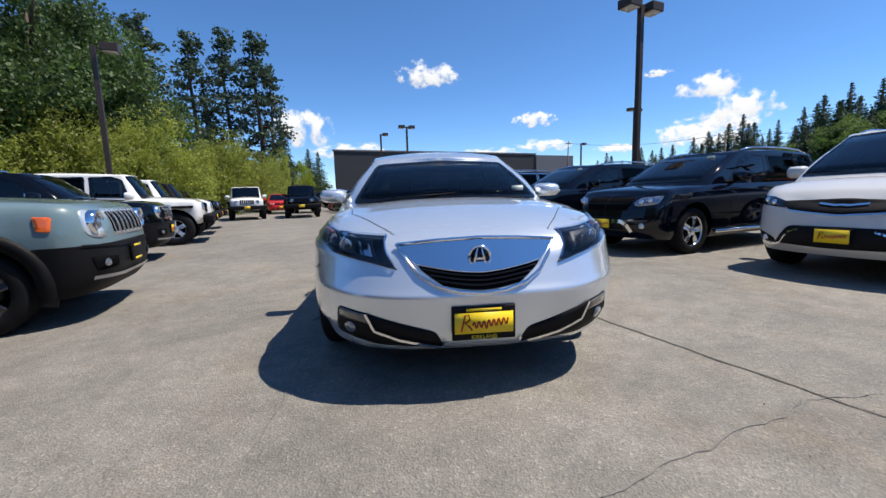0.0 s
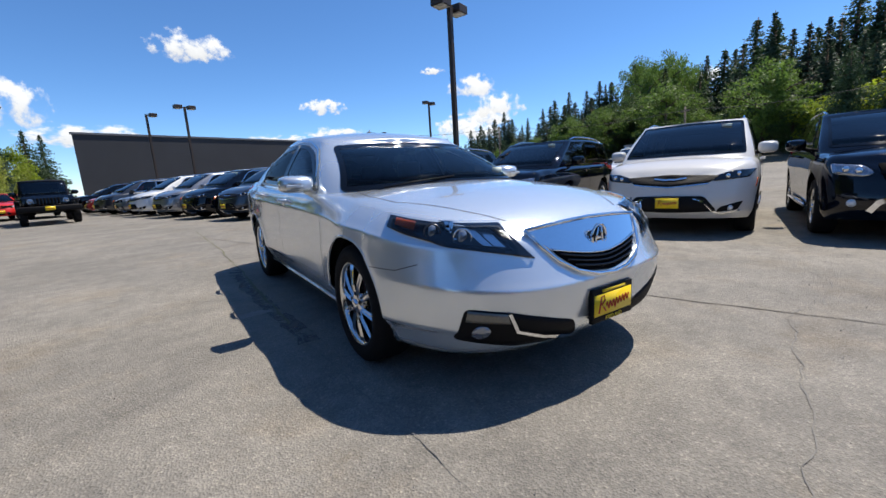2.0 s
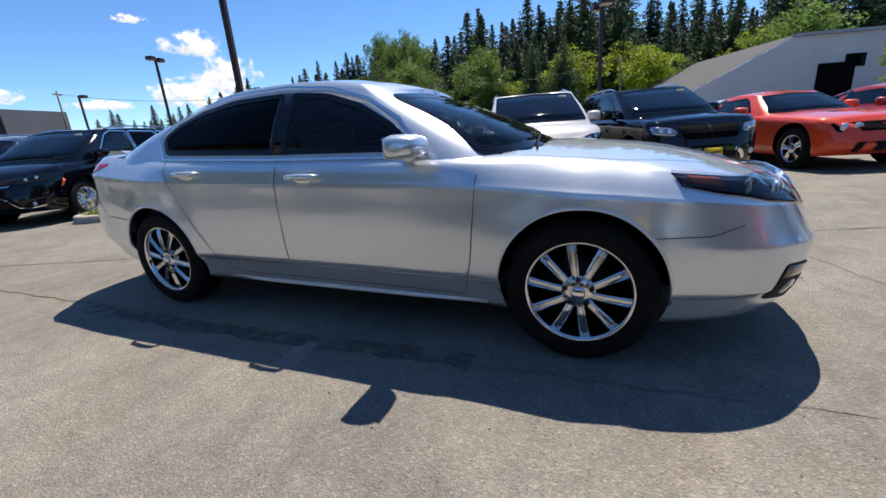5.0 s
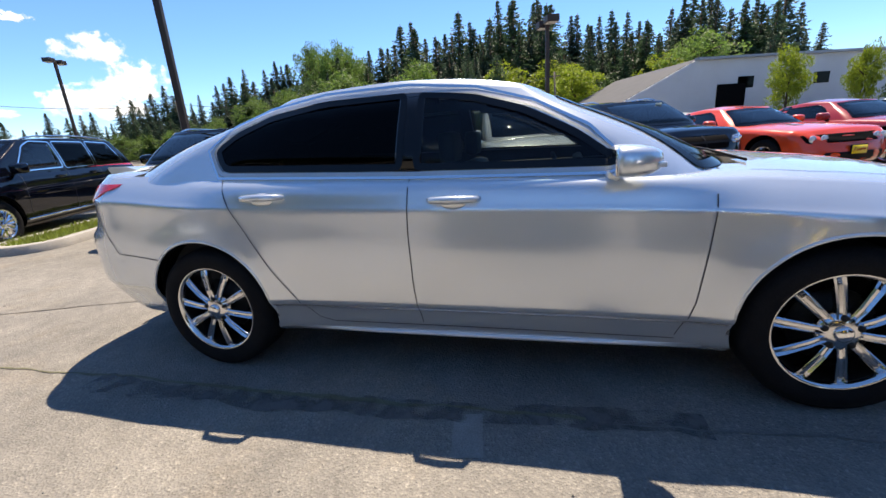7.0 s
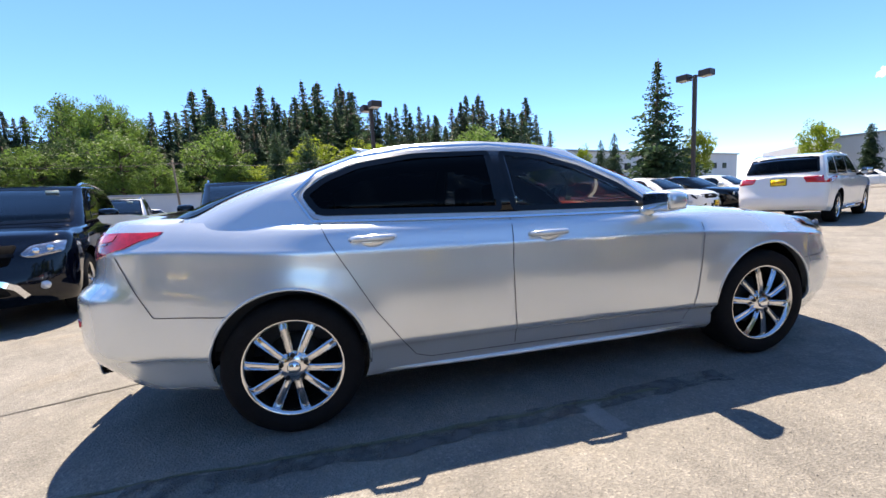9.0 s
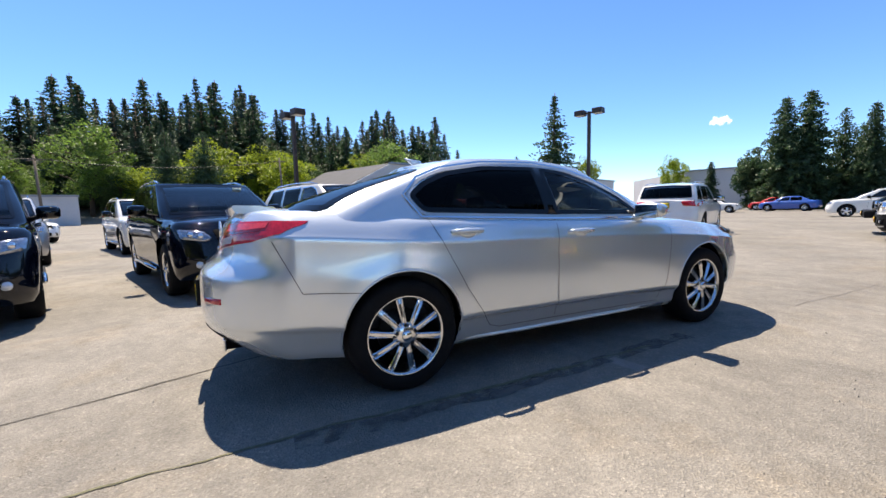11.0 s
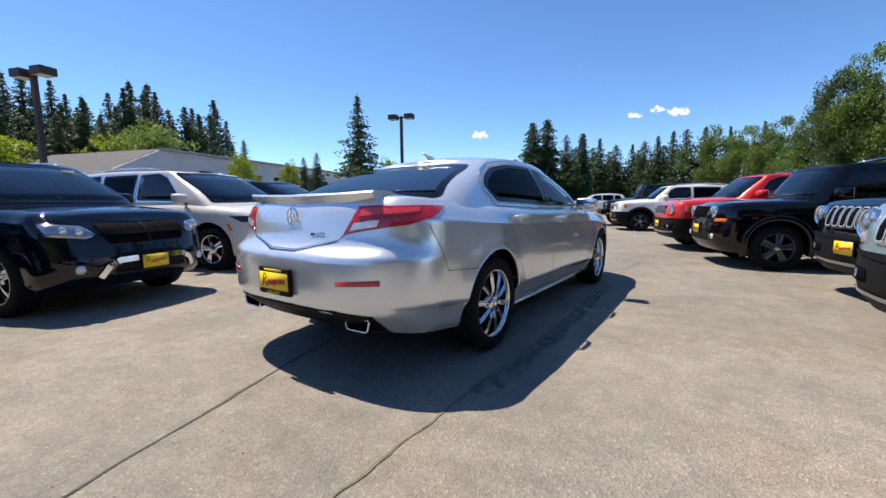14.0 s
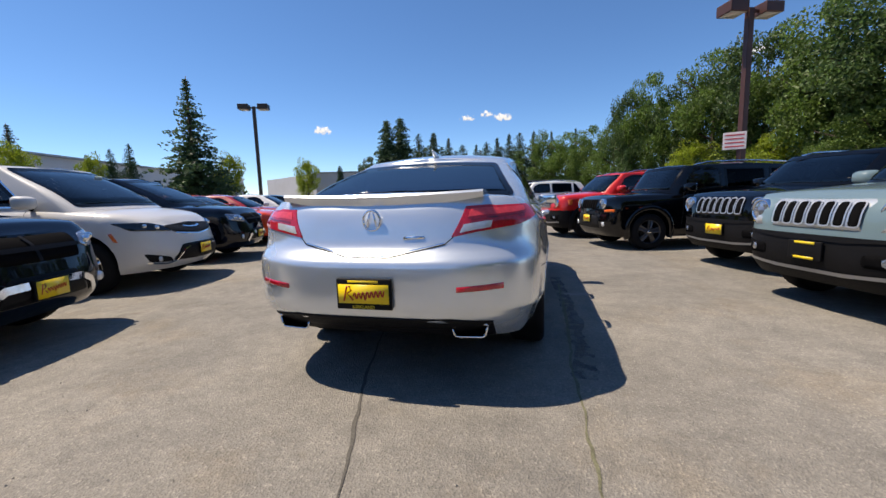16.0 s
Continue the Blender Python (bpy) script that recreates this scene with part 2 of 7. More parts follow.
def lathe(bm, profile, axis="x", n=32, centre=(0, 0, 0)):
    """Turns (radius, offset) pairs round an axis."""
    rings = []
    for r, o in profile:
        ring = []
        for k in range(n):
            c, s = r * math.cos(k * math.tau / n), r * math.sin(k * math.tau / n)
            p = {"x": (o, c, s), "y": (c, o, s), "z": (c, s, o)}[axis]
            ring.append(bm.verts.new(Vector(p) + Vector(centre)))
        rings.append(ring)
    for q, w in zip(rings, rings[1:]):
        for k in range(n):
            bm.faces.new((q[k], q[(k + 1) % n], w[(k + 1) % n], w[k]))
    return rings


# ---- vehicle bodies ----
def half_plan(yf, yr, width, lf, pf, lr, pr, n):
    """Half outline seen from above, front centre to rear centre, bulging to +x."""
    out = []
    k = max(6, n // 4)
    for i in range(k):
        a = i / k * math.pi / 2
        y = yf + lf * (1 - math.cos(a))
        out.append((width(yf + lf) * math.sin(a) ** (2 / pf), y))
    m = n - 2 * k
    for i in range(m + 1):
        y = yf + lf + (yr - lr - yf - lf) * i / m
        out.append((width(y), y))
    for i in range(1, k + 1):
        a = (1 - i / k) * math.pi / 2
        out.append((width(yr - lr) * max(math.sin(a), 0) ** (2 / pr), yr - lr * (1 - math.cos(a))))
    out[0], out[-1] = (0.0, out[0][1]), (0.0, out[-1][1])
    return out


def ring_faces(bm, half, nv, point, levels=None):
    """Wall all round from a half outline; point(i, v) places a vertex. Returns rows[i][j] for both sides."""
    n = len(half)
    grid = {}
    for i in range(n):
        for j in range(nv + 1):
            p = point(i, levels[j] if levels else j / nv)
            grid[i, j, 1] = bm.verts.new(p)
            grid[i, j, -1] = grid[i, j, 1] if i in (0, n - 1) else bm.verts.new((-p[0], p[1], p[2]))
    for i in range(n - 1):
        for j in range(nv):
            for s in (1, -1):
                q = [grid[i, j, s], grid[i + 1, j, s], grid[i + 1, j + 1, s], grid[i, j + 1, s]]
                bm.faces.new(q if s > 0 else q[::-1])
    return grid


def cap_faces(bm, grid, n, nv, height, m=14):
    """Closes a wall's upper rim across the car; height(x, y, rim) gives the surface."""
    rows = []
    for i in range(1, n - 1):
        a, b = grid[i, nv, 1], grid[i, nv, -1]
        row = [a]
        for k in range(1, m):
            x = a.co.x + (b.co.x - a.co.x) * k / m
            row.append(bm.verts.new((x, a.co.y, height(x, a.co.y, a.co.x, a.co.z))))
        row.append(b)
        rows.append(row)
    for p, q in zip(rows, rows[1:]):
        for k in range(m):
            bm.faces.new((p[k], q[k], q[k + 1], p[k + 1]))
    for row, tip in ((rows[0], grid[0, nv, 1]), (rows[-1], grid[n - 1, nv, 1])):
        for k in range(m):
            f = (tip, row[k], row[k + 1]) if tip.co.y < 0 else (tip, row[k + 1], row[k])
            bm.faces.new(f)


def body_shell(S):
    """The lower body: side walls with nose and tail, and the bonnet and deck over them."""
    bm = bmesh.new()
    levels = S.get("levels")
    n, nv = S.get("n", 130), len(levels) - 1 if levels else S.get("nv", 26)
    swell, mid = S.get("swell", 0.0), S.get("prof_m")
    half = half_plan(S["yf"], S["yr"], S["W"], S["lf"], S["pf"], S["lr"], S["pr"], n)
    cnt = len(half)
    zb, zt = S["zb"], S["zt"]
    pfr, psd, prr = S["prof_f"], S["prof_s"], S["prof_r"]

    def point(i, v):
        x, y = half[i]
        a, b = half[max(i - 1, 0)], half[min(i + 1, cnt - 1)]
        tx, ty = b[0] - a[0], b[1] - a[1]
        if i in (0, cnt - 1):
            tx, ty = (1, 0) if i == 0 else (-1, 0)
        l = math.hypot(tx, ty)
        nx, ny = ty / l, -tx / l
        wf = max(0, -ny) ** 1.2
        wr = max(0, ny) ** 1.2
        side_in = psd(v)
        if mid is not None:      # steeper shoulder along the doors than on the wings
            k = min(1, max(0, (y + 1.15) / .4)) * min(1, max(0, (1.6 - y) / .6))
            k = k * k * (3 - 2 * k)
            side_in += (mid(v) - side_in) * k
        ins = pfr(v) * wf + prr(v) * wr + side_in * max(0, 1 - wf - wr)
        z = zb(y) + (zt(y) - zb(y)) * v
        if swell:      # wings swelling out round the wheel openings
            for wy in (-S["wb"] / 2, S["wb"] / 2):
                r = math.hypot(y - wy, z - S["wr"] - S.get("arch_up", .02)) - S["arch"]
                ins -= swell * math.exp(-(max(r, 0) / .085) ** 2) * max(0, 1 - wf - wr) * min(1, max(0, (1 - v) * 6))
        return (max(0, x - nx * ins) if i not in (0, cnt - 1) else 0, y - ny * ins, z)
    grid = ring_faces(bm, half, nv, point, levels)
    crown = S["crown"]

    def height(x, y, rim, z):
        return z + crown(y) * (1 - abs(x / max(rim, 1e-3)) ** S.get("cp", 2.0))
    cap_faces(bm, grid, cnt, nv, height)
    # wheel arches
    for wy in (-S["wb"] / 2, S["wb"] / 2):
        R, zc = S["arch"], S["wr"] + S.get("arch_up", 0.02)
        sq = S.get("arch_sq", 2.0)

        def inside(c, k=1.0):
            return (abs((c.y - wy) / R) ** sq + abs((c.z - zc) / R) ** sq) < k and abs(c.x) > 0.45
        cut = [f for f in bm.faces if all(inside(v.co) for v in f.verts)]
        cut += [f for f in bm.faces if f not in set(cut) and inside(f.calc_center_median())]
        cut = set(cut)
        rim = [v for v in {v for f in cut for v in f.verts} if any(g not in cut for g in v.link_faces)]
        bmesh.ops.delete(bm, geom=list(cut), context='FACES_ONLY')
        for v in rim:
            if not v.is_valid or v.co.z < zb(v.co.y) + 0.004:
                continue
            d = (abs((v.co.y - wy) / R) ** sq + abs((v.co.z - zc) / R) ** sq) ** (1 / sq)
            if d > 1e-3:
                v.co.y, v.co.z = wy + (v.co.y - wy) / d, zc + (v.co.z - zc) / d
    C = S["cabin"]["base"]

    def within(c, d=.06):
        """Inside the cabin's foot, d in from its outline."""
        yf, yr, wide, lf, pf, lr, pr = C
        if not yf + d < c.y < yr - d:
            return False
        w = wide(min(max(c.y, yf + lf), yr - lr))
        if c.y < yf + lf:
            w *= math.sin(math.acos(1 - (c.y - yf) / lf)) ** (2 / pf)
        elif c.y > yr - lr:
            w *= math.sin(math.acos(1 - (yr - c.y) / lr)) ** (2 / pr)
        return abs(c.x) < w - d
    well = [f for f in bm.faces if abs(f.normal.z) > .8 and f.calc_center_median().z > .8 and within(f.calc_center_median())]
    bmesh.ops.delete(bm, geom=well, context='FACES')
    bmesh.ops.delete(bm, geom=[v for v in bm.verts if not v.link_faces], context='VERTS')
    bmesh.ops.recalc_face_normals(bm, faces=bm.faces)
    return bm


def cabin_shell(S):
    """Pillars and roof: a wall leaning from the belt outline to the roof outline, and the roof skin."""
    C = S["cabin"]
    bm = bmesh.new()
    n, nv = S.get("cn", 100), 14
    base = half_plan(*C["base"], n)
    roof = half_plan(*C["roof"], n)
    zb, zr = C["zb"], C["zr"]
    g = C.get("bulge", 0.12)

    def point(i, v):
        (x0, y0), (x1, y1) = base[i], roof[i]
        lift = v + g * math.sin(math.pi * v) * (1 - v)
        b = zb(y0)
        z = b + (zr(y1) - b) * min(1, lift)
        return (x0 + (x1 - x0) * v, y0 + (y1 - y0) * v, z)
    grid = ring_faces(bm, base, nv, point)
    crown = C["crown"]
    cap_faces(bm, grid, len(base), nv, lambda x, y, rim, z: z + crown(y) * (1 - abs(x / max(rim, 1e-3)) ** 2.2))
    bmesh.ops.recalc_face_normals(bm, faces=bm.faces)
    return bm


class Skin:
    """Casts shapes onto a vehicle's surface."""
    AXES = {"x": (Vector((1, 0, 0)), lambda a, b, s: Vector((s * 3, a, b)), 0), "y": (Vector((0, 1, 0)), lambda a, b, s: Vector((a, s * 6, b)), 1), "z": (Vector((0, 0, 1)), lambda a, b, s: Vector((a, b, 4)), 2)}

    def __init__(self, *bms):
        self.trees = [BVHTree.FromBMesh(b) for b in bms]

    def drop(self, axis, side, a, b, lift=0.0):
        way, start, k = self.AXES[axis]
        o = start(a, b, side)
        d = -way * (side if axis != "z" else 1)
        best = None
        for t in self.trees:
            p, nrm, _, dist = t.ray_cast(o, d)
            if p is not None and (best is None or dist < best[2]):
                best = (p, nrm if nrm.dot(d) < 0 else -nrm, dist)
        if best is None:
            return None
        return best[0] + best[1] * lift

    def patch(self, bm, axis, side, poly, lift=0.004, depth=0.012, cuts=3):
        """A thin plate with the outline poly, laid on the surface."""
        vs = [bm.verts.new((a, b, 0)) for a, b in poly]
        f = bm.faces.new(vs)
        bmesh.ops.triangulate(bm, faces=[f])
        bmesh.ops.subdivide_edges(bm, edges=bm.edges[:], cuts=cuts, use_grid_fill=True)
        faces = set(bm.faces)
        verts = {v for q in faces for v in q.verts}
        flat = {v: (v.co.x, v.co.y) for v in verts}
        last = None
        under = {}
        for v in verts:
            a, b = flat[v]
            p = self.drop(axis, side, a, b, lift)
            if p is None:
                ca, cb = sum(q[0] for q in poly) / len(poly), sum(q[1] for q in poly) / len(poly)
                for t in (0.95, 0.9, 0.8, 0.7, 0.5, 0.2, 0.0):
                    p = self.drop(axis, side, ca + (a - ca) * t, cb + (b - cb) * t, lift)
                    if p is not None:
                        k = self.AXES[axis][2]
                        full = Skin.AXES[axis][1](a, b, side)
                        full[k] = p[k]
                        p = full
                        break
            v.co = p if p is not None else Vector((0, 0, 0.5))
        way = self.AXES[axis][0] * (side if axis != "z" else 1)
        rim = [e for q in faces for e in q.edges if len(e.link_faces) == 1]
        low = {}
        for e in rim:
            for v in e.verts:
                if v not in low:
                    low[v] = bm.verts.new(v.co - way * depth)
        for e in set(rim):
            a, b = e.verts
            bm.faces.new((a, b, low[b], low[a]))
        bmesh.ops.recalc_face_normals(bm, faces=bm.faces)
        return bm

    def strip(self, bm, axis, side, pts, width=0.006, lift=0.002, step=0.03):
        """A thin ribbon along a line on the surface: gaps, mouldings."""
        line = []
        for (a0, b0), (a1, b1) in zip(pts, pts[1:]):
            m = max(1, int(math.hypot(a1 - a0, b1 - b0) / step))
            line += [(a0 + (a1 - a0) * k / m, b0 + (b1 - b0) * k / m) for k in range(m)]
        line.append(pts[-1])
        rows = []
        for i, (a, b) in enumerate(line):
            p, q = line[max(i - 1, 0)], line[min(i + 1, len(line) - 1)]
            l = math.hypot(q[0] - p[0], q[1] - p[1]) or 1
            na, nb = -(q[1] - p[1]) / l * width / 2, (q[0] - p[0]) / l * width / 2
            u, w = self.drop(axis, side, a + na, b + nb, lift), self.drop(axis, side, a - na, b - nb, lift)
            if u is None or w is None:
                rows.append(None)
                continue
            rows.append((bm.verts.new(u), bm.verts.new(w)))
        for p, q in zip(rows, rows[1:]):
            if p and q:
                bm.faces.new((p[0], p[1], q[1], q[0]))
        return bm


def inside_poly(a, b, poly):
    hit = False
    for (x0, y0), (x1, y1) in zip(poly, poly[1:] + poly[:1]):
        if (y0 > b) != (y1 > b) and a < (x1 - x0) * (b - y0) / (y1 - y0) + x0:
            hit = not hit
    return hit


def shrink(poly, d):
    """Moves an outline's corners inwards by about d."""
    n = len(poly)
    area = sum(p[0] * q[1] - q[0] * p[1] for p, q in zip(poly, poly[1:] + poly[:1]))
    s = 1 if area > 0 else -1
    out = []
    for i in range(n):
        p, c, q = poly[i - 1], poly[i], poly[(i + 1) % n]
        e0, e1 = (c[0] - p[0], c[1] - p[1]), (q[0] - c[0], q[1] - c[1])
        l0, l1 = math.hypot(*e0) or 1, math.hypot(*e1) or 1
        n0, n1 = (-e0[1] / l0 * s, e0[0] / l0 * s), (-e1[1] / l1 * s, e1[0] / l1 * s)
        bx, by = n0[0] + n1[0], n0[1] + n1[1]
        k = max(0.35, 1 + n0[0] * n1[0] + n0[1] * n1[1])
        out.append((c[0] + bx / k * d, c[1] + by / k * d))
    return out


def rounded(poly, r=0.03, k=3):
    """Rounds an outline's corners."""
    out = []
    n = len(poly)
    for i in range(n):
        p, c, q = (Vector(poly[j % n]) for j in (i - 1, i, i + 1))
        a, b = min(r, (p - c).length * 0.45), min(r, (q - c).length * 0.45)
        s, e = c + (p - c).normalized() * a, c + (q - c).normalized() * b
        for t in range(k + 1):
            u = t / k
            out.append(tuple(s * (1 - u) ** 2 + c * 2 * u * (1 - u) + e * u * u))
    return out


def frame_patch(skin, bm, axis, side, poly, width, lift, step=0.05):
    """A flat band along an outline's inner edge."""
    dense = []
    for p, q in zip(poly, poly[1:] + poly[:1]):
        m = max(1, int(math.dist(p, q) / step))
        dense += [(p[0] + (q[0] - p[0]) * k / m, p[1] + (q[1] - p[1]) * k / m) for k in range(m)]
    inner = shrink(dense, width)
    rows = []
    for (a, b), (c, d) in zip(dense, inner):
        u, w = skin.drop(axis, side, a, b, lift), skin.drop(axis, side, c, d, lift)
        rows.append((bm.verts.new(u), bm.verts.new(w)) if u and w else None)
    for p, q in zip(rows, rows[1:] + rows[:1]):
        if p and q:
            bm.faces.new((p[0], p[1], q[1], q[0]))
    return bm


def wheel(parent, S, x, y, spokes=10, rim_mat=None, face_mat=None, style="multi"):
    """tyre, rim, spokes, hub, disc as one wheel part with its pieces."""
    side = 1 if x > 0 else -1
    r, rr, wd = S["wr"], S["rim"], S.get("tw", 0.235)
    o = x - side * wd / 2
    bm = bmesh.new()
    prof = [(rr - 0.004, -wd * .46), (rr + .02, -wd * .5), (r - .035, -wd * .5), (r - .008, -wd * .42), (r, -wd * .3), (r, wd * .3), (r - .008, wd * .42), (r - .035, wd * .5), (rr + .02, wd * .5), (rr - .004, wd * .46)]
    lathe(bm, [(a, b) for a, b in prof], "x", 40, (o, y, r))
    bmesh.ops.recalc_face_normals(bm, faces=bm.faces)
    tyre = part("wheel", bm, M_RUBBER, parent, "black rubber tyre on alloy wheel")
    face = side * wd * .40
    bm = bmesh.new()
    lathe(bm, [(rr, face + side * .012), (rr - .010, face + side * .014), (rr - .018, face), (rr - .022, face - side * .012)], "x", 40, (o, y, r))
    part("rim", bm, rim_mat or M_ALLOY, tyre)
    bm = bmesh.new()
    lathe(bm, [(rr - .022, face - side * .012), (rr - .03, face - side * .05), (rr - .035, -side * wd * .45)], "x", 40, (o, y, r))
    part("rim_barrel", bm, M_GUNMETAL, tyre, "dark inner barrel")
    bm = bmesh.new()
    lathe(bm, [(0.001, face - side * .07), (rr * .62, face - side * .07), (rr * .62, face - side * .09), (0.001, face - side * .09)], "x", 24, (o, y, r))
    part("brake_disc", bm, M_GUNMETAL, tyre, "steel brake disc")
    bm = bmesh.new()
    lathe(bm, [(rr - .03, face - side * .10), (0.001, face - side * .10)], "x", 24, (o, y, r))
    part("backing", bm, M_VOID, tyre)
    for k in range(spokes):
        a = k * math.tau / spokes + 0.16
        bm = bmesh.new()
        w0, w1 = (0.030, 0.041) if style == "multi" else (0.06, 0.10)
        pts = []
        for t, w, off in ((0.10, w0, 0.004), (0.45, (w0 + w1) / 2, 0.012), (0.8, w1, 0.006), (0.97, w1 * 1.05, -0.004)):
            rad = rr * t
            pts.append((rad, w, off))
        rows = []
        for rad, w, off in pts:
            row = []
            for u, h in ((-1, -0.03), (-1, -0.005), (-0.72, 0.0), (-0.26, -0.011), (0.26, -0.011), (0.72, 0.0), (1, -0.005), (1, -0.03)):
                yy, zz = rad, u * w / 2
                row.append(bm.verts.new((o + face + side * (off + h), y + yy * math.cos(a) - zz * math.sin(a), r + yy * math.sin(a) + zz * math.cos(a))))
            rows.append(row)
        for p, q in zip(rows, rows[1:]):
            for i in range(7):
                bm.faces.new((p[i], p[i + 1], q[i + 1], q[i]))
        bmesh.ops.recalc_face_normals(bm, faces=bm.faces)
        part("spoke", bm, face_mat or M_ALLOY, tyre, smooth=False)
    bm = bmesh.new()
    lathe(bm, [(0.082, face - side * .03), (0.078, face - side * .004), (0.060, face + side * .004), (0.040, face + side * .010), (0.001, face + side * .011)], "x", 24, (o, y, r))
    part("hub", bm, face_mat or M_ALLOY, tyre, "round wheel hub")
    bm = bmesh.new()
    lathe(bm, [(0.032, face + side * .008), (0.031, face + side * .020), (0.024, face + side * .025), (0.001, face + side * .026)], "x", 24, (o, y, r))
    part("hub_cap", bm, M_CHROME, tyre, "round hub cap")
    for k in range(5 if style == "multi" else 0):
        a = k * math.tau / 5 + 0.3
        bm = bmesh.new()
        lathe(bm, [(0.013, face - side * .006), (0.012, face + side * .010), (0.001, face + side * .011)], "x", 8, (o, y + .060 * math.cos(a), r + .060 * math.sin(a)))
        part("lug_nut", bm, M_GUNMETAL, tyre)
    return tyre


def plate(parent, skin, side, z, printed=False, w=0.31, h=0.165, x=0.0, lift=0.018, y=None, bare=False):
    """Dealer plate in a black frame, standing just off the bumper."""
    if y is None:
        p = skin.drop("y", side, x, z, 0)
        y = (p.y if p else side * 2.3) + side * lift
    bm = bmesh.new()
    box(bm, (x - w / 2, y - .012, z - h / 2), (x + w / 2, y + .012, z + h / 2), 0.006)
    box(bm, (x - w * .42, min(y, y - side * .10), z - h * .42), (x + w * .42, max(y, y - side * .10), z + h * .42), 0.002)
    fr = part("licence_plate", bm, M_PLASTIC, parent, "yellow dealer plate in a black frame")
    f = y + side * .0145
    if bare:
        for dz in (.40, -.40):
            part("print", boxed((x - w * .30, f - .003, z + dz * h - .011), (x + w * .30, f + .003, z + dz * h + .011)), M_YELLOW, fr, "yellow lettering bar on the frame")
        return fr
    part("plate_sheet", boxed((x - w * .46, min(f, f - side * .004), z - h * (.30 if printed else .42)), (x + w * .46, max(f, f - side * .004), z + h * (.32 if printed else .42))), M_YELLOW, fr, "yellow sheet")
    # red script drawn as a plain slanted wavy stroke behind one tall loop
    bm = bmesh.new()
    sg_ = -side
    up = [(-.36, -.22), (-.33, .0), (-.30, .24), (-.24, .26), (-.22, .12), (-.30, .02), (-.24, -.08), (-.19, -.2)]
    tube(bm, [(x + sg_ * w * a, f, z + h * b) for a, b in up], w * .016, 4)
    wave = [(x + sg_ * w * (-.18 + .56 * i / 60), f, z + h * (-.06 + .10 * i / 60 + .10 * math.sin(i * .75) * (1.6 if 20 < i < 26 else 1))) for i in range(61)]
    tube(bm, wave, w * .014, 4)
    part("print", bm, M_PRINT_RED, fr, "red script lettering as bars")
    if printed:
        for dz, wd in ((.41, .55), (-.41, .46)):
            if dz > 0:
                bm = boxed((x - w * wd / 2, f - .003, z + dz * h - .006), (x + w * wd / 2, f + .003, z + dz * h + .006))
                part("print", bm, M_YELLOW, fr, "yellow lettering bar on the frame")
            else:
                cu = bpy.data.curves.new("lettering", 'FONT')
                cu.body, cu.size, cu.align_x, cu.align_y, cu.extrude = "KIRKLAND", 0.026, 'CENTER', 'CENTER', 0.001
                ob = new("lettering", cu)
                ob.data.materials.append(M_YELLOW)
                ob.matrix_basis = pose(x, f + side * .002, z + dz * h, 90, 0, 0 if side < 0 else 180)
                ob.parent = fr
                tagged(ob, "yellow capital letters on the plate frame")
    return fr


def mirror_part(parent, S, sd, paint_mat):
    mx, my, mz = S["mirror"]
    bm = bmesh.new()
    bmesh.ops.create_uvsphere(bm, u_segments=18, v_segments=12, radius=1)
    for v in bm.verts:
        c = v.co
        if c.y > 0:      # full to the edge of the glass
            k = max(math.hypot(c.x, c.z), 1e-4)
            c.x, c.z = c.x * k ** -.75, c.z * k ** -.75
        c.x = math.copysign(abs(c.x) ** 0.58, c.x)
        c.z = math.copysign(abs(c.z) ** 0.58, c.z)
        c.y = c.y if c.y < 0 else c.y * 0.25
        v.co = Vector((sd * mx + c.x * S.get("mw", .125), my + c.y * .13, mz + c.z * S.get("mh", .075)))
    mr = part("door_mirror", bm, paint_mat, parent, "painted door mirror housing")
    gx, gz = S.get("mw", .125) * .84, S.get("mh", .075) * .80
    bm = boxed((-gx, .024, -gz), (gx, .036, gz), .005)
    bmesh.ops.transform(bm, matrix=Matrix.Translation((sd * mx, my, mz)), verts=bm.verts)
    part("mirror_glass", bm, M_CHROME, mr)
    bm = bmesh.new()
    tube(bm, [(sd * (mx - .07), my, mz - .04), (sd * (mx - .14), my + .02, mz - .075), (sd * (mx - .20), my + .03, mz - .09)], [.035, .028, .04], 8)
    part("mirror_arm", bm, M_PLASTIC if S.get("dark_arm") else paint_mat, mr)
    return mr


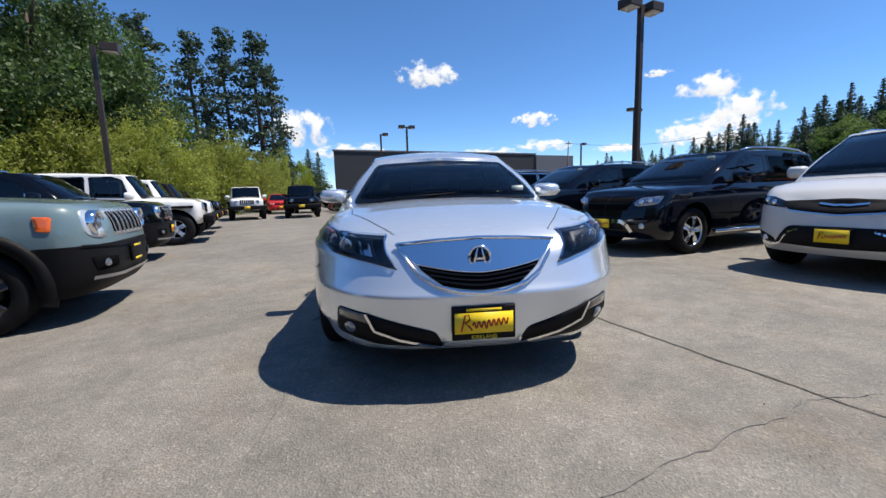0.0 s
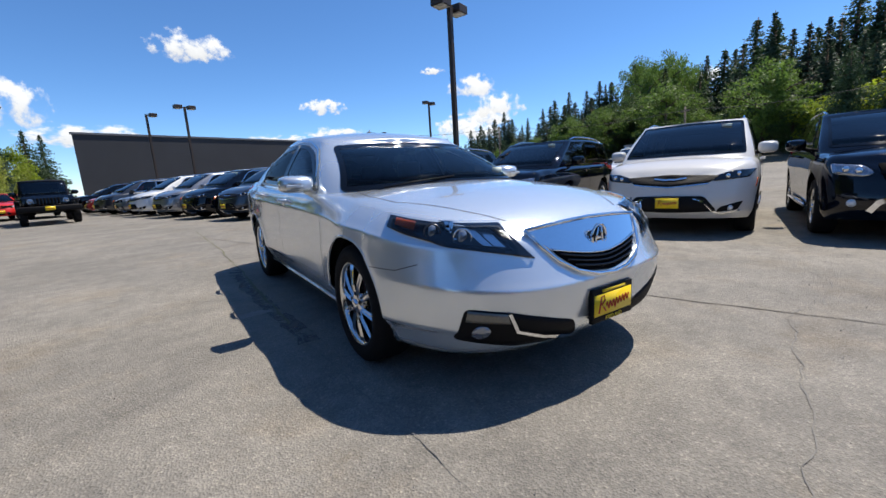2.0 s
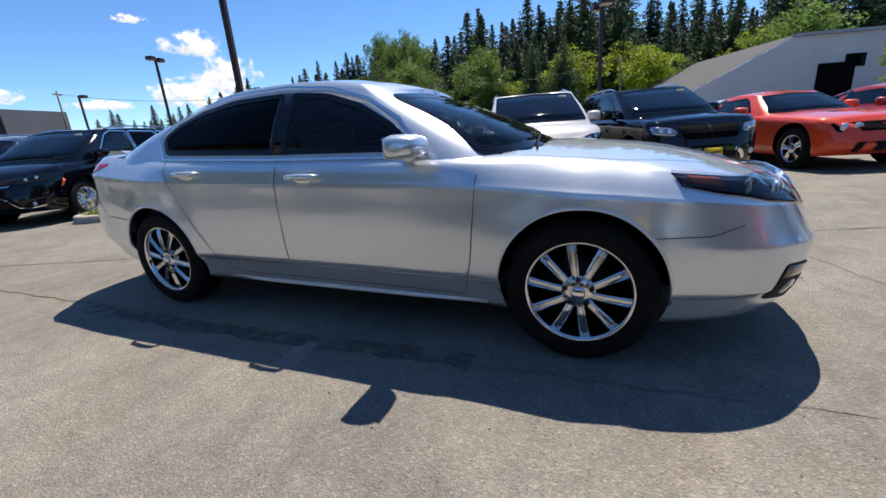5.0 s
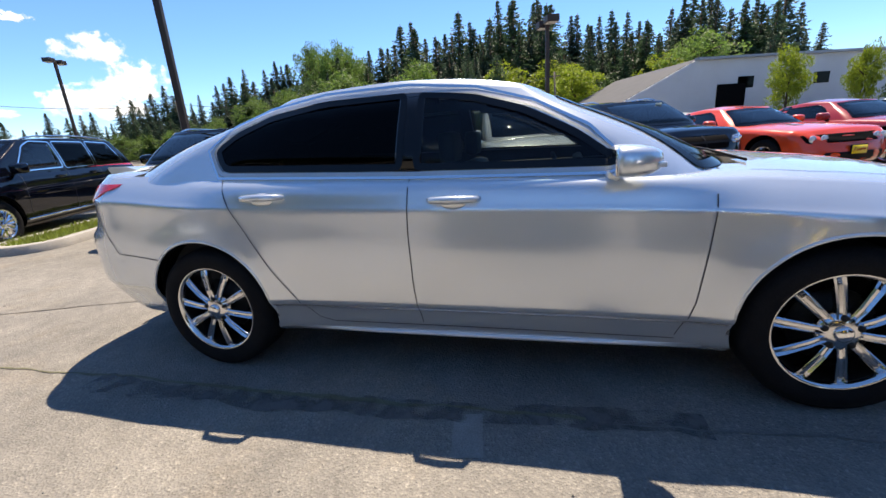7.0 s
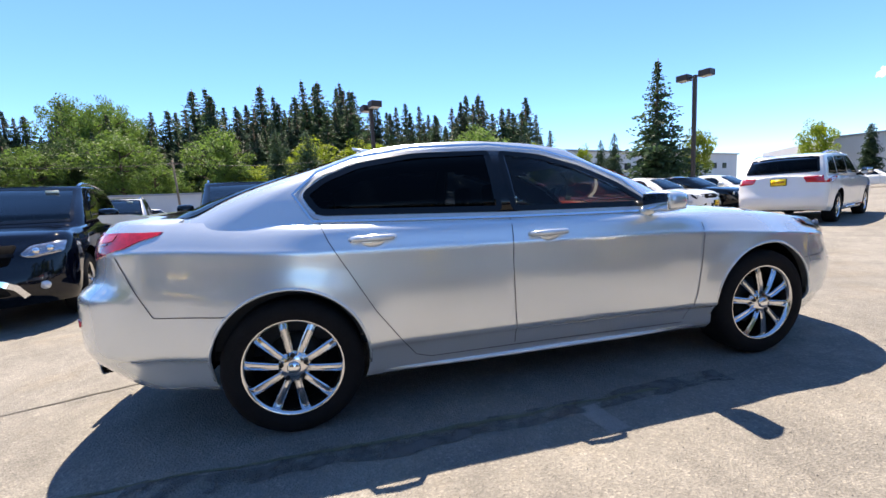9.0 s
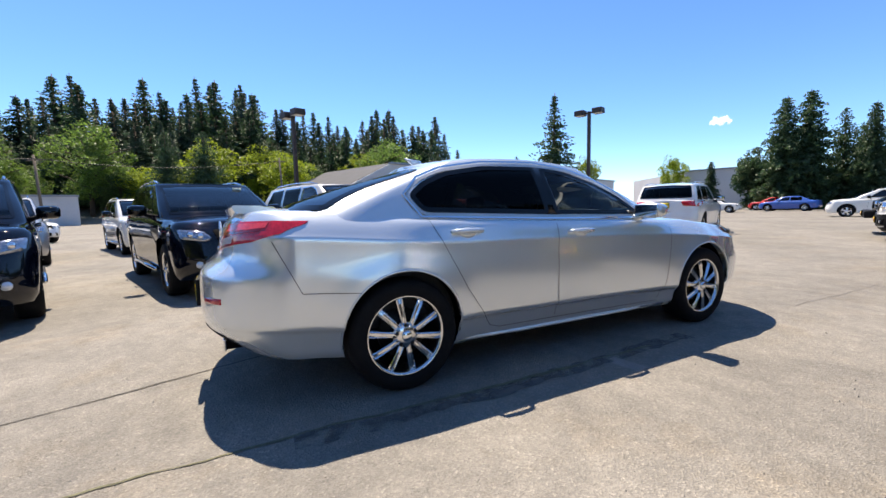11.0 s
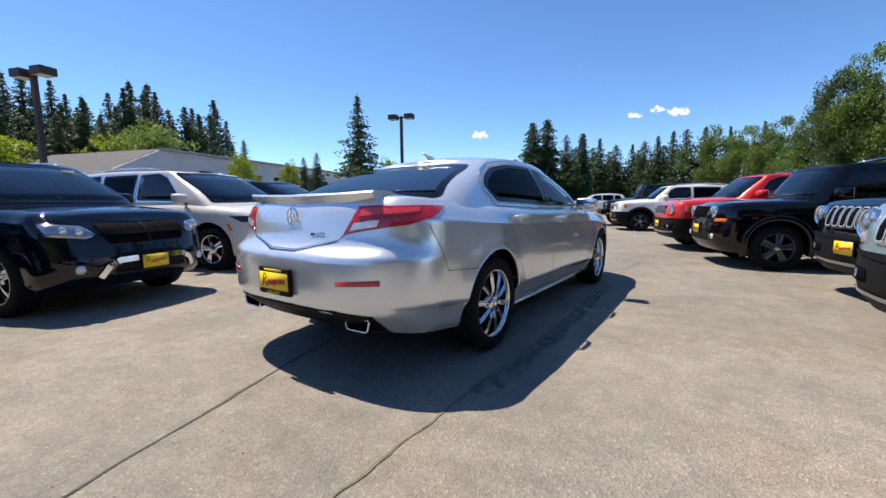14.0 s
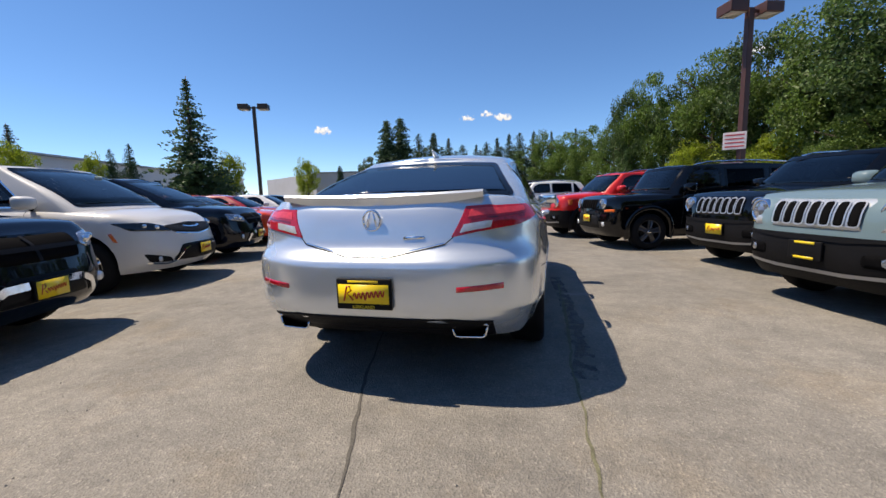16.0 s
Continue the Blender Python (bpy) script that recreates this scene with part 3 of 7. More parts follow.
def interior(car, S):
    C = S["cabin"]
    zf = S["wr"] + 0.12
    w = C["roof"][2](0) - 0.05
    hb = S.get("seat_top", 0.95)
    for yy, xs in ((S.get("row1", -0.1), (-.37, .37)), (S.get("row2", .85), (-.37, .37))):
        for x in xs:
            bm = bmesh.new()
            box(bm, (x - .25, yy - .28, zf), (x + .25, yy + .25, zf + .22), .06)
            part("seat", bm, M_SEAT, car, "dark leather seat cushion")
            bm = bmesh.new()
            box(bm, (x - .24, yy + .18, zf + .15), (x + .24, yy + .32, hb), .05)
            box(bm, (x - .12, yy + .22, hb + .03), (x + .12, yy + .31, hb + .19), .035)
            part("backrest", bm, M_SEAT, car, "dark seat back with headrest")
    top = C["zb"](0)
    y0, y1 = C["base"][0] + .30, C["base"][1] - .25
    bw = C["base"][2](0) - .075
    for sd in (1, -1):
        part("door_card", boxed((min(sd * bw, sd * (bw - .05)), y0, zf - .05), (max(sd * bw, sd * (bw - .05)), y1, top), .015), M_TRIM, car, "dark inner door panel")
    part("cabin_floor", boxed((-bw, y0, zf - .08), (bw, y1, zf - .03)), M_TRIM, car, "dark cabin floor")
    part("parcel_shelf", boxed((-bw, y1 - .42, top - .06), (bw, y1 + .12, top - .01), .01), M_TRIM, car, "dark parcel shelf")
    bm = bmesh.new()
    yd = C["base"][0]
    box(bm, (-w - .05, yd + .25, zf), (w + .05, yd + .62, C["zb"](yd) - .03), .05)
    part("dashboard", bm, M_TRIM, car, "dark dashboard")
    bm = bmesh.new()
    n = 20
    ring = [((.37 + .175 * math.cos(k * math.tau / n)), yd + .78 + .06 * math.sin(k * math.tau / n), C["zb"](yd) - .08 + .165 * math.sin(k * math.tau / n)) for k in range(n + 1)]
    tube(bm, ring, .016, 6)
    part("steering_wheel", bm, M_TRIM, car, "black steering wheel")


def car(S, name, label, category, at, group="", glassy=True):
    """A whole vehicle from its table of forms."""
    root = thing(name, label, category, at, group)
    pm = S["paint"]
    shell, cab = body_shell(S), cabin_shell(S)
    skin = Skin(shell, cab)
    cskin = Skin(cab)
    # window openings in the cabin
    wins = S["windows"]
    kill = []
    for f in cab.faces:
        c = f.calc_center_median()
        for axis, side, poly, gm, nm in wins:
            a, b = {"x": (c.y, c.z), "y": (c.x, c.z)}[axis]
            ok = abs(f.normal.x) > .5 if axis == "x" else f.normal.y * side > .2
            if ok and (axis != "x" or c.x * side > 0) and inside_poly(a, b, shrink(poly, S.get("frit", .035) * .55)):
                kill.append(f)
                break
    bmesh.ops.delete(cab, geom=kill, context='FACES')
    bmesh.ops.delete(cab, geom=[v for v in cab.verts if not v.link_faces], context='VERTS')
    lining = cab.copy()
    for v in lining.verts:
        v.co -= v.normal * 0.02
    bmesh.ops.reverse_faces(lining, faces=lining.faces)
    clad = S.get("clad")
    for co, no in S.get("cuts", ()):
        bmesh.ops.bisect_plane(shell, geom=shell.verts[:] + shell.edges[:] + shell.faces[:], plane_co=co, plane_no=no)
    if clad:
        low = shell.copy()
        bmesh.ops.delete(low, geom=[f for f in low.faces if not clad(f.calc_center_median())], context='FACES')
        bmesh.ops.delete(shell, geom=[f for f in shell.faces if clad(f.calc_center_median())], context='FACES')
        for b in (low, shell):
            bmesh.ops.delete(b, geom=[v for v in b.verts if not v.link_faces], context='VERTS')
        part("lower_cladding", low, S.get("clad_mat", M_PLASTIC), root, S.get("clad_label", "black plastic lower cladding"))
    body = part("body", shell, pm, root)
    roofp = part("roof", cab, S.get("roof_paint", pm), root, S.get("roof_label", ""))
    part("headliner", lining, M_TRIM, root)
    for axis, side, poly, gm, nm in wins:
        poly = rounded(poly, S.get("wround", .04))
        bm = bmesh.new()
        cskin.patch(bm, axis, side, poly, .003, .004, cuts=3)
        pane = part(nm, bm, gm, root, "dark tinted glass")
        pane.visible_shadow = True
        bm = bmesh.new()
        frame_patch(cskin, bm, axis, side, poly, S.get("frit", .035), .006)
        part("window_seal", bm, M_GLOSSBLACK, pane)
        if S.get("chrome_trim") and axis == "x":
            bm = bmesh.new()
            cskin.strip(bm, axis, side, shrink(poly, -.012) + shrink(poly, -.012)[:1], .018, .007)
            part("chrome_moulding", bm, M_CHROME, pane)
    # underbody and wheel housings
    bm = bmesh.new()
    w = S["W"](0) - .12
    box(bm, (-w, -S["wb"] / 2 + S["arch"], S["zb"](0) - .01), (w, S["wb"] / 2 - S["arch"], S["zb"](0) + .1), .03)
    box(bm, (-.42, S["yf"] + .35, S["zb"](0) + .04), (.42, S["yr"] - .35, S["zb"](0) + .22), .03)
    box(bm, (-w * .72, S["yf"] + .32, S["zb"](S["yf"]) + .06), (w * .72, -S["wb"] / 2 - S["arch"] + .02, S["zb"](S["yf"]) + .09))
    box(bm, (-w + .05, S["wb"] / 2 + S["arch"] - .02, S["zb"](S["yr"]) + .03), (w - .05, S["yr"] - .30, S["zb"](S["yr"]) + .06))
    part("underbody", bm, M_VOID, root)
    for wy in (-S["wb"] / 2, S["wb"] / 2):
        for sd in (1, -1):
            bm = bmesh.new()
            R = S["arch"] + .012
            prof = []
            for k in range(25):
                a = math.pi * (k / 24 * 1.02 - .01)
                prof.append((wy + R * math.cos(a), S["wr"] + .02 + R * math.sin(a)))
            xo, xi = S["W"](wy) - .075, .42
            rows = [(bm.verts.new((sd * xo, p[0], p[1])), bm.verts.new((sd * xi, p[0], p[1]))) for p in prof]
            for p, q in zip(rows, rows[1:]):
                bm.faces.new((p[0], p[1], q[1], q[0]))
            bm.faces.new([r[1] for r in rows])
            part("wheel_housing", bm, M_VOID, root, smooth=False)
            if S.get("flare"):
                bm = bmesh.new()
                fw, fo = S["flare"]
                rows = []
                for k in range(29):
                    a = math.pi * (k / 28 * 1.22 - .11)
                    row = []
                    for rad, out in ((S["arch"] - .015, -.03), (S["arch"] - .01, fo), (S["arch"] + fw * .6, fo), (S["arch"] + fw, fo * .3), (S["arch"] + fw, -.03)):
                        yy, zz = wy + rad * math.cos(a), S["wr"] + .02 + rad * math.sin(a)
                        yy = min(max(yy, S["yf"] + .12), S["yr"] - .12)
                        q = skin.drop("x", sd, yy, max(zz, S["zb"](yy) + .02), 0)
                        xx = abs(q.x) if q else S["W"](yy) - .02
                        row.append(bm.verts.new((sd * (max(xx, S["W"](wy) - .10) + out), yy, zz)))
                    rows.append(row)
                for p, q in zip(rows, rows[1:]):
                    for i in range(4):
                        bm.faces.new((p[i], p[i + 1], q[i + 1], q[i]))
                bmesh.ops.recalc_face_normals(bm, faces=bm.faces)
                part("wheel_arch_trim", bm, S.get("flare_mat", M_PLASTIC), root, "black plastic wheel arch trim")
            wheel(root, S, sd * (S["W"](wy) + S.get("wout", -.015)), wy, S.get("spokes", 10), S.get("rim_mat"), S.get("spoke_mat"), S.get("style", "multi"))
    for sd in (1, -1):
        mirror_part(root, S, sd, S.get("mirror_paint", pm))
        # door gaps
        for line in S.get("gaps", ()):
            bm = bmesh.new()
            skin.strip(bm, "x", sd, line, S.get("gap_width", .0055), .0025)
            part("door_gap", bm, M_GAP, root)
        for hy, hz in S.get("handles", ()):
            q = skin.drop("x", sd, hy, hz, 0)
            if q is None:
                continue
            bm = bmesh.new()
            tube(bm, [(q.x - sd * .005, hy - .11, hz), (q.x + sd * .035, hy - .085, hz + .004), (q.x + sd * .042, hy, hz + .006), (q.x + sd * .035, hy + .085, hz + .004), (q.x - sd * .005, hy + .11, hz)], [.014, .016, .017, .016, .014], 8)
            part("door_handle", bm, S.get("handle_mat", pm), root, "door handle")
            bm = bmesh.new()
            skin.patch(bm, "x", sd, [(hy + .06 * math.cos(k * math.tau / 14), hz - .008 + .032 * math.sin(k * math.tau / 14)) for k in range(14)], .002, .004, cuts=1)
            part("handle_recess", bm, M_VOID if S.get("dark_recess") else S.get("recess_mat", pm), root)
    for item in S.get("patches", ()):
        nm, axis, sides, poly, m, lift, depth, lab = item
        for sd in sides:
            bm = bmesh.new()
            pl = [(a * sd, b) for a, b in poly] if axis == "y*" else list(poly)
            ax = axis[0]
            side = sd
            if axis == "y*":      # mirrored shape on the front
                side = -1
            elif axis == "Y*":    # mirrored shape on the rear
                pl = [(a * sd, b) for a, b in poly]
                ax, side = "y", 1
            elif axis == "z*":
                pl = [(a * sd, b) for a, b in poly]
                side = 1
            skin.patch(bm, ax, side, pl, lift, depth, cuts=S.get("pcuts", 3))
            part(nm, bm, m, root, lab)
    for fs, pz in S.get("plates", ()):
        plate(root, skin, fs, pz, S.get("printed", False), bare=S.get("bare_plate", False))
    interior(root, S)
    for extra in S.get("extras", ()):
        extra(root, S, skin)
    return root


# ---- vehicle forms ----
def mirrored(poly):
    return [(-a, b) for a, b in poly][::-1]


def resample(pts, n):
    """n + 1 points at even steps along a line of points."""
    pts = [Vector(p) for p in pts]
    run = [0.0]
    for a, b in zip(pts, pts[1:]):
        run.append(run[-1] + (b - a).length)
    out = []
    for k in range(n + 1):
        g = run[-1] * k / n
        i = min(max(int(np.searchsorted(run, g)) - 1, 0), len(pts) - 2)
        out.append(pts[i].lerp(pts[i + 1], (g - run[i]) / max(run[i + 1] - run[i], 1e-6)))
    return out


class Wrap:
    """A lens that runs round a corner of the body between an upper and a lower edge."""
    def __init__(self, skin, way, top, bottom):
        self.skin, self.way = skin, Vector(way).normalized()
        self.top, self.bottom = resample(top, 60), resample(bottom, 60)

    def at(self, t, h, lift):
        i = min(int(t * 60), 59)
        f = t * 60 - i
        q = self.top[i].lerp(self.top[i + 1], f).lerp(self.bottom[i].lerp(self.bottom[i + 1], f), h)
        best = None
        for tree in self.skin.trees:
            p, nrm, _, dist = tree.ray_cast(q + self.way * .6, -self.way)
            if p is not None and (best is None or dist < best[2]):
                best = (p, nrm if nrm.dot(self.way) > 0 else -nrm, dist)
        return best[0] + best[1] * lift if best and abs(best[2] - .6) < .05 else q + self.way * lift

    def sheet(self, t0, t1, h0, h1, lift, n=20, m=5, depth=.012):
        bm = bmesh.new()
        g = [[bm.verts.new(self.at(t0 + (t1 - t0) * i / n, h0 + (h1 - h0) * j / m, lift)) for j in range(m + 1)] for i in range(n + 1)]
        for i in range(n):
            for j in range(m):
                bm.faces.new((g[i][j], g[i + 1][j], g[i + 1][j + 1], g[i][j + 1]))
        rim = [g[i][0] for i in range(n + 1)] + g[n][1:] + [g[i][m] for i in range(n - 1, -1, -1)] + [g[0][j] for j in range(m - 1, 0, -1)]
        rim = [bm.verts.new(v.co) for v in rim]
        low = [bm.verts.new(v.co - self.way * depth) for v in rim]
        for k in range(len(rim)):
            bm.faces.new((rim[k], rim[(k + 1) % len(rim)], low[(k + 1) % len(rim)], low[k]))
        bmesh.ops.recalc_face_normals(bm, faces=bm.faces)
        return bm


def shield(skin, rows, slope, bend, lift):
    """A smooth sheet leaning back over the nose between rows of (half width, z at the middle, z at the ends)."""
    def y_of(x, z):
        return bend * x * x + slope * (z - .60)
    grid = []
    for w, zm, ze in rows:
        grid.append([(w * (k / 12 - 1), zm + (ze - zm) * abs(k / 12 - 1) ** 1.6) for k in range(25)])
    gap = min(skin.drop("y", -1, x, z).y - y_of(x, z) for row in grid for x, z in row[2:-2]) - lift
    bm = bmesh.new()
    vs = [[bm.verts.new((x, gap + y_of(x, z), z)) for x, z in row] for row in grid]
    for p, q in zip(vs, vs[1:]):
        for k in range(24):
            bm.faces.new((p[k], p[k + 1], q[k + 1], q[k]))
    rim = vs[0] + [r[-1] for r in vs[1:]] + vs[-1][-2::-1] + [r[0] for r in vs[-2:0:-1]]
    rim = [bm.verts.new(v.co) for v in rim]
    low = [bm.verts.new(v.co + Vector((0, .05, 0))) for v in rim]
    for k in range(len(rim)):
        bm.faces.new((rim[k], rim[(k + 1) % len(rim)], low[(k + 1) % len(rim)], low[k]))
    bmesh.ops.recalc_face_normals(bm, faces=bm.faces)
    return bm, lambda x, z, out=0.0: Vector((x, gap + y_of(x, z) - out, z))


def sedan_details(root, S, skin):
    """Grille, crest, fog lamps, tail lamps, spoiler and pipes of the silver saloon."""
    # chrome upper grille panel, dark slats, surround
    bm, on = shield(skin, [(.395, .770, .750), (.375, .735, .725), (.35, .69, .697), (.315, .622, .668)], .60, .23, .005)
    gp = part("grille_panel", bm, M_CHROME, root, "polished chrome grille panel mirroring the sky")
    bm, low_on = shield(skin, [(.312, .620, .666), (.285, .590, .634), (.24, .562, .600), (.19, .540, .566)], .50, .23, .004)
    lg = part("lower_grille", bm, M_VOID, root, "dark slatted lower grille")
    for k in range(3):
        z = .604 - k * .020
        bm = bmesh.new()
        tube(bm, [low_on(x, z + .044 * abs(x / .3) ** 1.6, .006) for x in [(.28 - k * .032) * (i / 10 - 1) for i in range(21)]], .006, 6)
        part("grille_slat", bm, M_GLOSSBLACK, lg, "gloss black slat")
    edge = [(-.405, .757), (-.2, .773), (0, .780), (.2, .773), (.405, .757), (.36, .688), (.30, .618), (.22, .568), (.11, .538), (0, .529), (-.11, .538), (-.22, .568), (-.30, .618), (-.36, .688), (-.405, .757)]
    bm = bmesh.new()
    tube(bm, [on(x, z, .002) for x, z in edge], .0095, 8)
    part("grille_surround", bm, M_CHROME, root, "chrome grille surround")
    bm = bmesh.new()
    tube(bm, [on(x, .622 + .046 * abs(x / .315) ** 1.6, .004) for x in [.315 * (i / 10 - 1) for i in range(21)]], .006, 6)
    part("grille_strip", bm, M_CHROME, gp)
    # crest: ring with a plain caliper-like wedge
    p = on(0, .688, .010)
    bm = bmesh.new()
    lathe(bm, [(.048, .004), (.046, -.002), (.001, -.003)], "y", 24, p)
    part("emblem_disc", bm, M_GLOSSBLACK, root, "dark disc behind the emblem")
    bm = bmesh.new()
    n = 28
    tube(bm, [(.052 * math.cos(k * math.tau / n), p.y, p.z + .058 * math.sin(k * math.tau / n)) for k in range(n + 1)], .007, 6)
    crest = part("emblem", bm, M_CHROME, root, "round chrome emblem")
    bm = bmesh.new()
    for s in (1, -1):
        tube(bm, [(s * .030, p.y, p.z - .036), (s * .010, p.y - .004, p.z + .045)], [.008, .004], 6)
    box(bm, (-.016, p.y - .004, p.z - .012), (.016, p.y + .004, p.z), .001)
    part("emblem_mark", bm, M_CHROME, crest)
    for s in (1, -1):
        # headlamps
        top = []
        for x in (.455, .54, .62, .70):      # under the edge of the bonnet
            z = .75
            for _ in range(5):
                q = skin.drop("y", -1, s * x, z)
                z = S["zt"](q.y) - .010
            top.append(q)
        top += [skin.drop("x", s, y, S["zt"](y) - .012) for y in (-2.04, -1.94, -1.84, -1.735)]
        bot = [skin.drop("y", -1, s * x, z) for x, z in ((.405, .640), (.53, .670), (.64, .694), (.74, .716))] + [skin.drop("x", s, y, z) for y, z in ((-2.02, .738), (-1.90, .765), (-1.775, .795))]
        wrap = Wrap(skin, (s * .62, -.78, 0), top, bot)
        hl = part("headlight", wrap.sheet(0, 1, 0, 1, .002, 30, 7), M_HLBASE, root, "black headlamp under a clear wrapping lens")
        part("turn_signal", wrap.sheet(.76, .93, .12, .62, .005, 8, 3), M_AMBER_DARK, hl, "amber corner reflector")
        part("lamp_bezel", wrap.sheet(.10, .48, .16, .80, .004, 12, 4), M_DARKALLOY, hl, "dark metallic lamp bezel")
        for t0, t1, h0, h1 in ((.13, .20, .30, .74), (.21, .27, .26, .76), (.40, .46, .22, .66)):
            part("lamp_reflector", wrap.sheet(t0, t1, h0, h1, .007, 4, 3), M_CHROME, hl, "chrome reflector facet")
        for t, h, r in ((.335, .50, .033), (.63, .48, .030)):
            q = wrap.at(t, h, .001)
            bm = bmesh.new()
            bmesh.ops.create_uvsphere(bm, u_segments=16, v_segments=10, radius=r, matrix=Matrix.Translation(q) @ Matrix.Diagonal((.8, .5, 1, 1)))
            part("projector_lens", bm, M_LENSBALL, hl)
            bm = bmesh.new()
            tube(bm, [q + Vector((.78 * s * math.cos(k * math.tau / 20), .62 * math.cos(k * math.tau / 20), math.sin(k * math.tau / 20))) * (r + .006) + Vector((s * .008, -.010, 0)) for k in range(21)], .004, 5)
            part("lens_ring", bm, M_CHROME if t < .5 else M_DARKALLOY, hl)
        part("lens_cover", wrap.sheet(.005, .995, .02, .98, .016, 30, 7, .012), M_CLEAR, hl, "clear lens cover")
        # fog lamp pod and lower intake
        bm = bmesh.new()
        skin.patch(bm, "y", -1, rounded([(a * s, b) for a, b in [(.715, .458), (.56, .432), (.23, .338), (.185, .248), (.52, .262), (.735, .305)]], .025), .003, .02, 4)
        pod = part("fog_light_pod", bm, M_PLASTIC, root, "black lower intake with fog lamp")
        bm = bmesh.new()
        skin.patch(bm, "y", -1, [(a * s, b) for a, b in [(.705, .450), (.57, .426), (.555, .380), (.71, .398)]], .006, .01, 2)
        part("marker_lens", bm, M_FOGLENS, pod)
        bm = bmesh.new()
        skin.patch(bm, "y", -1, [(s * .655 + .030 * math.cos(k * math.tau / 14), .345 + .032 * math.sin(k * math.tau / 14)) for k in range(14)], .006, .008, 1)
        part("fog_lamp", bm, M_LENSBALL, pod, "round fog lamp")
        bm = bmesh.new()
        skin.strip(bm, "y", -1, [(s * .565, .432), (s * .525, .345), (s * .40, .300), (s * .195, .258), (s * .19, .29)], .013, .016)
        part("chrome_blade", bm, M_CHROME, pod)
        # tail lamps wrapping the corner
        top = [skin.drop("y", 1, s * x, z) for x, z in ((.515, 1.022), (.64, 1.028))] + [skin.drop("x", s, y, z) for y, z in ((2.22, 1.022), (2.07, 1.024), (1.91, 1.018))]
        bot = [skin.drop("y", 1, s * x, z) for x, z in ((.445, .862), (.58, .888), (.70, .906))] + [skin.drop("x", s, y, z) for y, z in ((2.18, .920), (2.05, .958), (1.92, 1.006))]
        wrap = Wrap(skin, (s * .60, .80, 0), top, bot)
        tl = part("tail_light", wrap.sheet(0, 1, 0, 1, .005, 30, 7), M_REDLENS, root, "red tail lamp wrapping the corner")
        part("reversing_lens", wrap.sheet(.05, .30, .62, .90, .007, 10, 3), M_WHITELENS, tl, "pale reversing lens")
        part("lamp_band", wrap.sheet(.10, .62, .46, .53, .008, 12, 2), M_LAMPSMOKE, tl, "darker red band")
        part("lamp_glow_band", wrap.sheet(.06, .66, .10, .38, .008, 12, 3), M_REDBRIGHT, tl, "brighter red upper lens")
        bm = bmesh.new()
        skin.patch(bm, "y", 1, [(s * a, b) for a, b in [(.485, .615), (.715, .628), (.715, .598), (.485, .588)]], .006, .01, 2)
        part("rear_reflector", bm, M_REDLENS, root, "red bumper reflector")
    # dark lower valance with the exhaust finishers in it
    bm = bmesh.new()
    skin.patch(bm, "y", 1, [(-.66, .42), (-.45, .445), (.45, .445), (.66, .42), (.62, .36), (-.62, .36)], .004, .02, 4)
    part("rear_valance", bm, M_PLASTIC, root, "dark rear valance")
    for s in (1, -1):
        loop = rounded([(s * .43, .392), (s * .635, .398), (s * .615, .324), (s * .452, .318)], .02, 3)
        bm = bmesh.new()
        back, front = [bm.verts.new((a, 2.20, b)) for a, b in loop], [bm.verts.new((a, 2.345, b)) for a, b in loop]
        n = len(loop)
        for k in range(n):
            bm.faces.new((back[k], back[(k + 1) % n], front[(k + 1) % n], front[k]))
        bm.faces.new(back)
        bmesh.ops.recalc_face_normals(bm, faces=bm.faces)
        ex = part("exhaust_tip", bm, M_VOID, root, "rectangular exhaust outlet in a chrome ring")
        bm = bmesh.new()
        tube(bm, [(a, 2.345, b) for a, b in loop + loop[:1]], .007, 6)
        part("exhaust_ring", bm, M_CHROME, ex, "chrome ring")
    # boot spoiler
    bm = bmesh.new()
    rows = []
    for k in range(33):
        u = k / 16 - 1
        x = u * .605
        yy = 2.225 + .05 * (1 - u * u)
        zz = 1.100 - .014 * (1 - u * u)
        sec = [(-.26, -.035), (-.10, .008), (.03, .012), (.042, .0), (.025, -.066 + .040 * u * u), (-.05, -.070 + .03 * u * u), (-.26, -.05)]
        rows.append([bm.verts.new((x, yy + a, zz + b)) for a, b in sec])
    for p, q in zip(rows, rows[1:]):
        for i in range(7):
            bm.faces.new((p[i], p[(i + 1) % 7], q[(i + 1) % 7], q[i]))
    bm.faces.new(rows[0])
    bm.faces.new(rows[-1][::-1])
    bmesh.ops.recalc_face_normals(bm, faces=bm.faces)
    part("boot_spoiler", bm, M_SILVER, root, "silver boot-lid spoiler", smooth=False)
    # boot lid and bumper gaps
    for line in ([(-.49, .895), (-.41, .825), (-.12, .762), (.12, .762), (.41, .825), (.49, .895)],):
        bm = bmesh.new()
        skin.strip(bm, "y", 1, line, .005, .003)
        part("boot_gap", bm, M_PRINT_BLACK, root)
    bm = bmesh.new()
    skin.strip(bm, "y", 1, [(-.41, .832), (-.12, .770), (.12, .770), (.41, .832)], .006, .005)
    part("boot_chrome_strip", bm, M_CHROME, root, "bright strip along the boot-lid edge")
    bm = bmesh.new()
    skin.patch(bm, "y", 1, [(-.30, .872), (-.185, .868), (-.185, .852), (-.30, .856)], .004, .008, 1)
    part("badge", bm, M_CHROME, root, "small chrome badge bar")
    q = skin.drop("y", 1, 0, .955, .012)
    bm = bmesh.new()
    n = 24
    tube(bm, [(.05 * math.cos(k * math.tau / n), q.y, q.z + .055 * math.sin(k * math.tau / n)) for k in range(n + 1)], .007, 6)
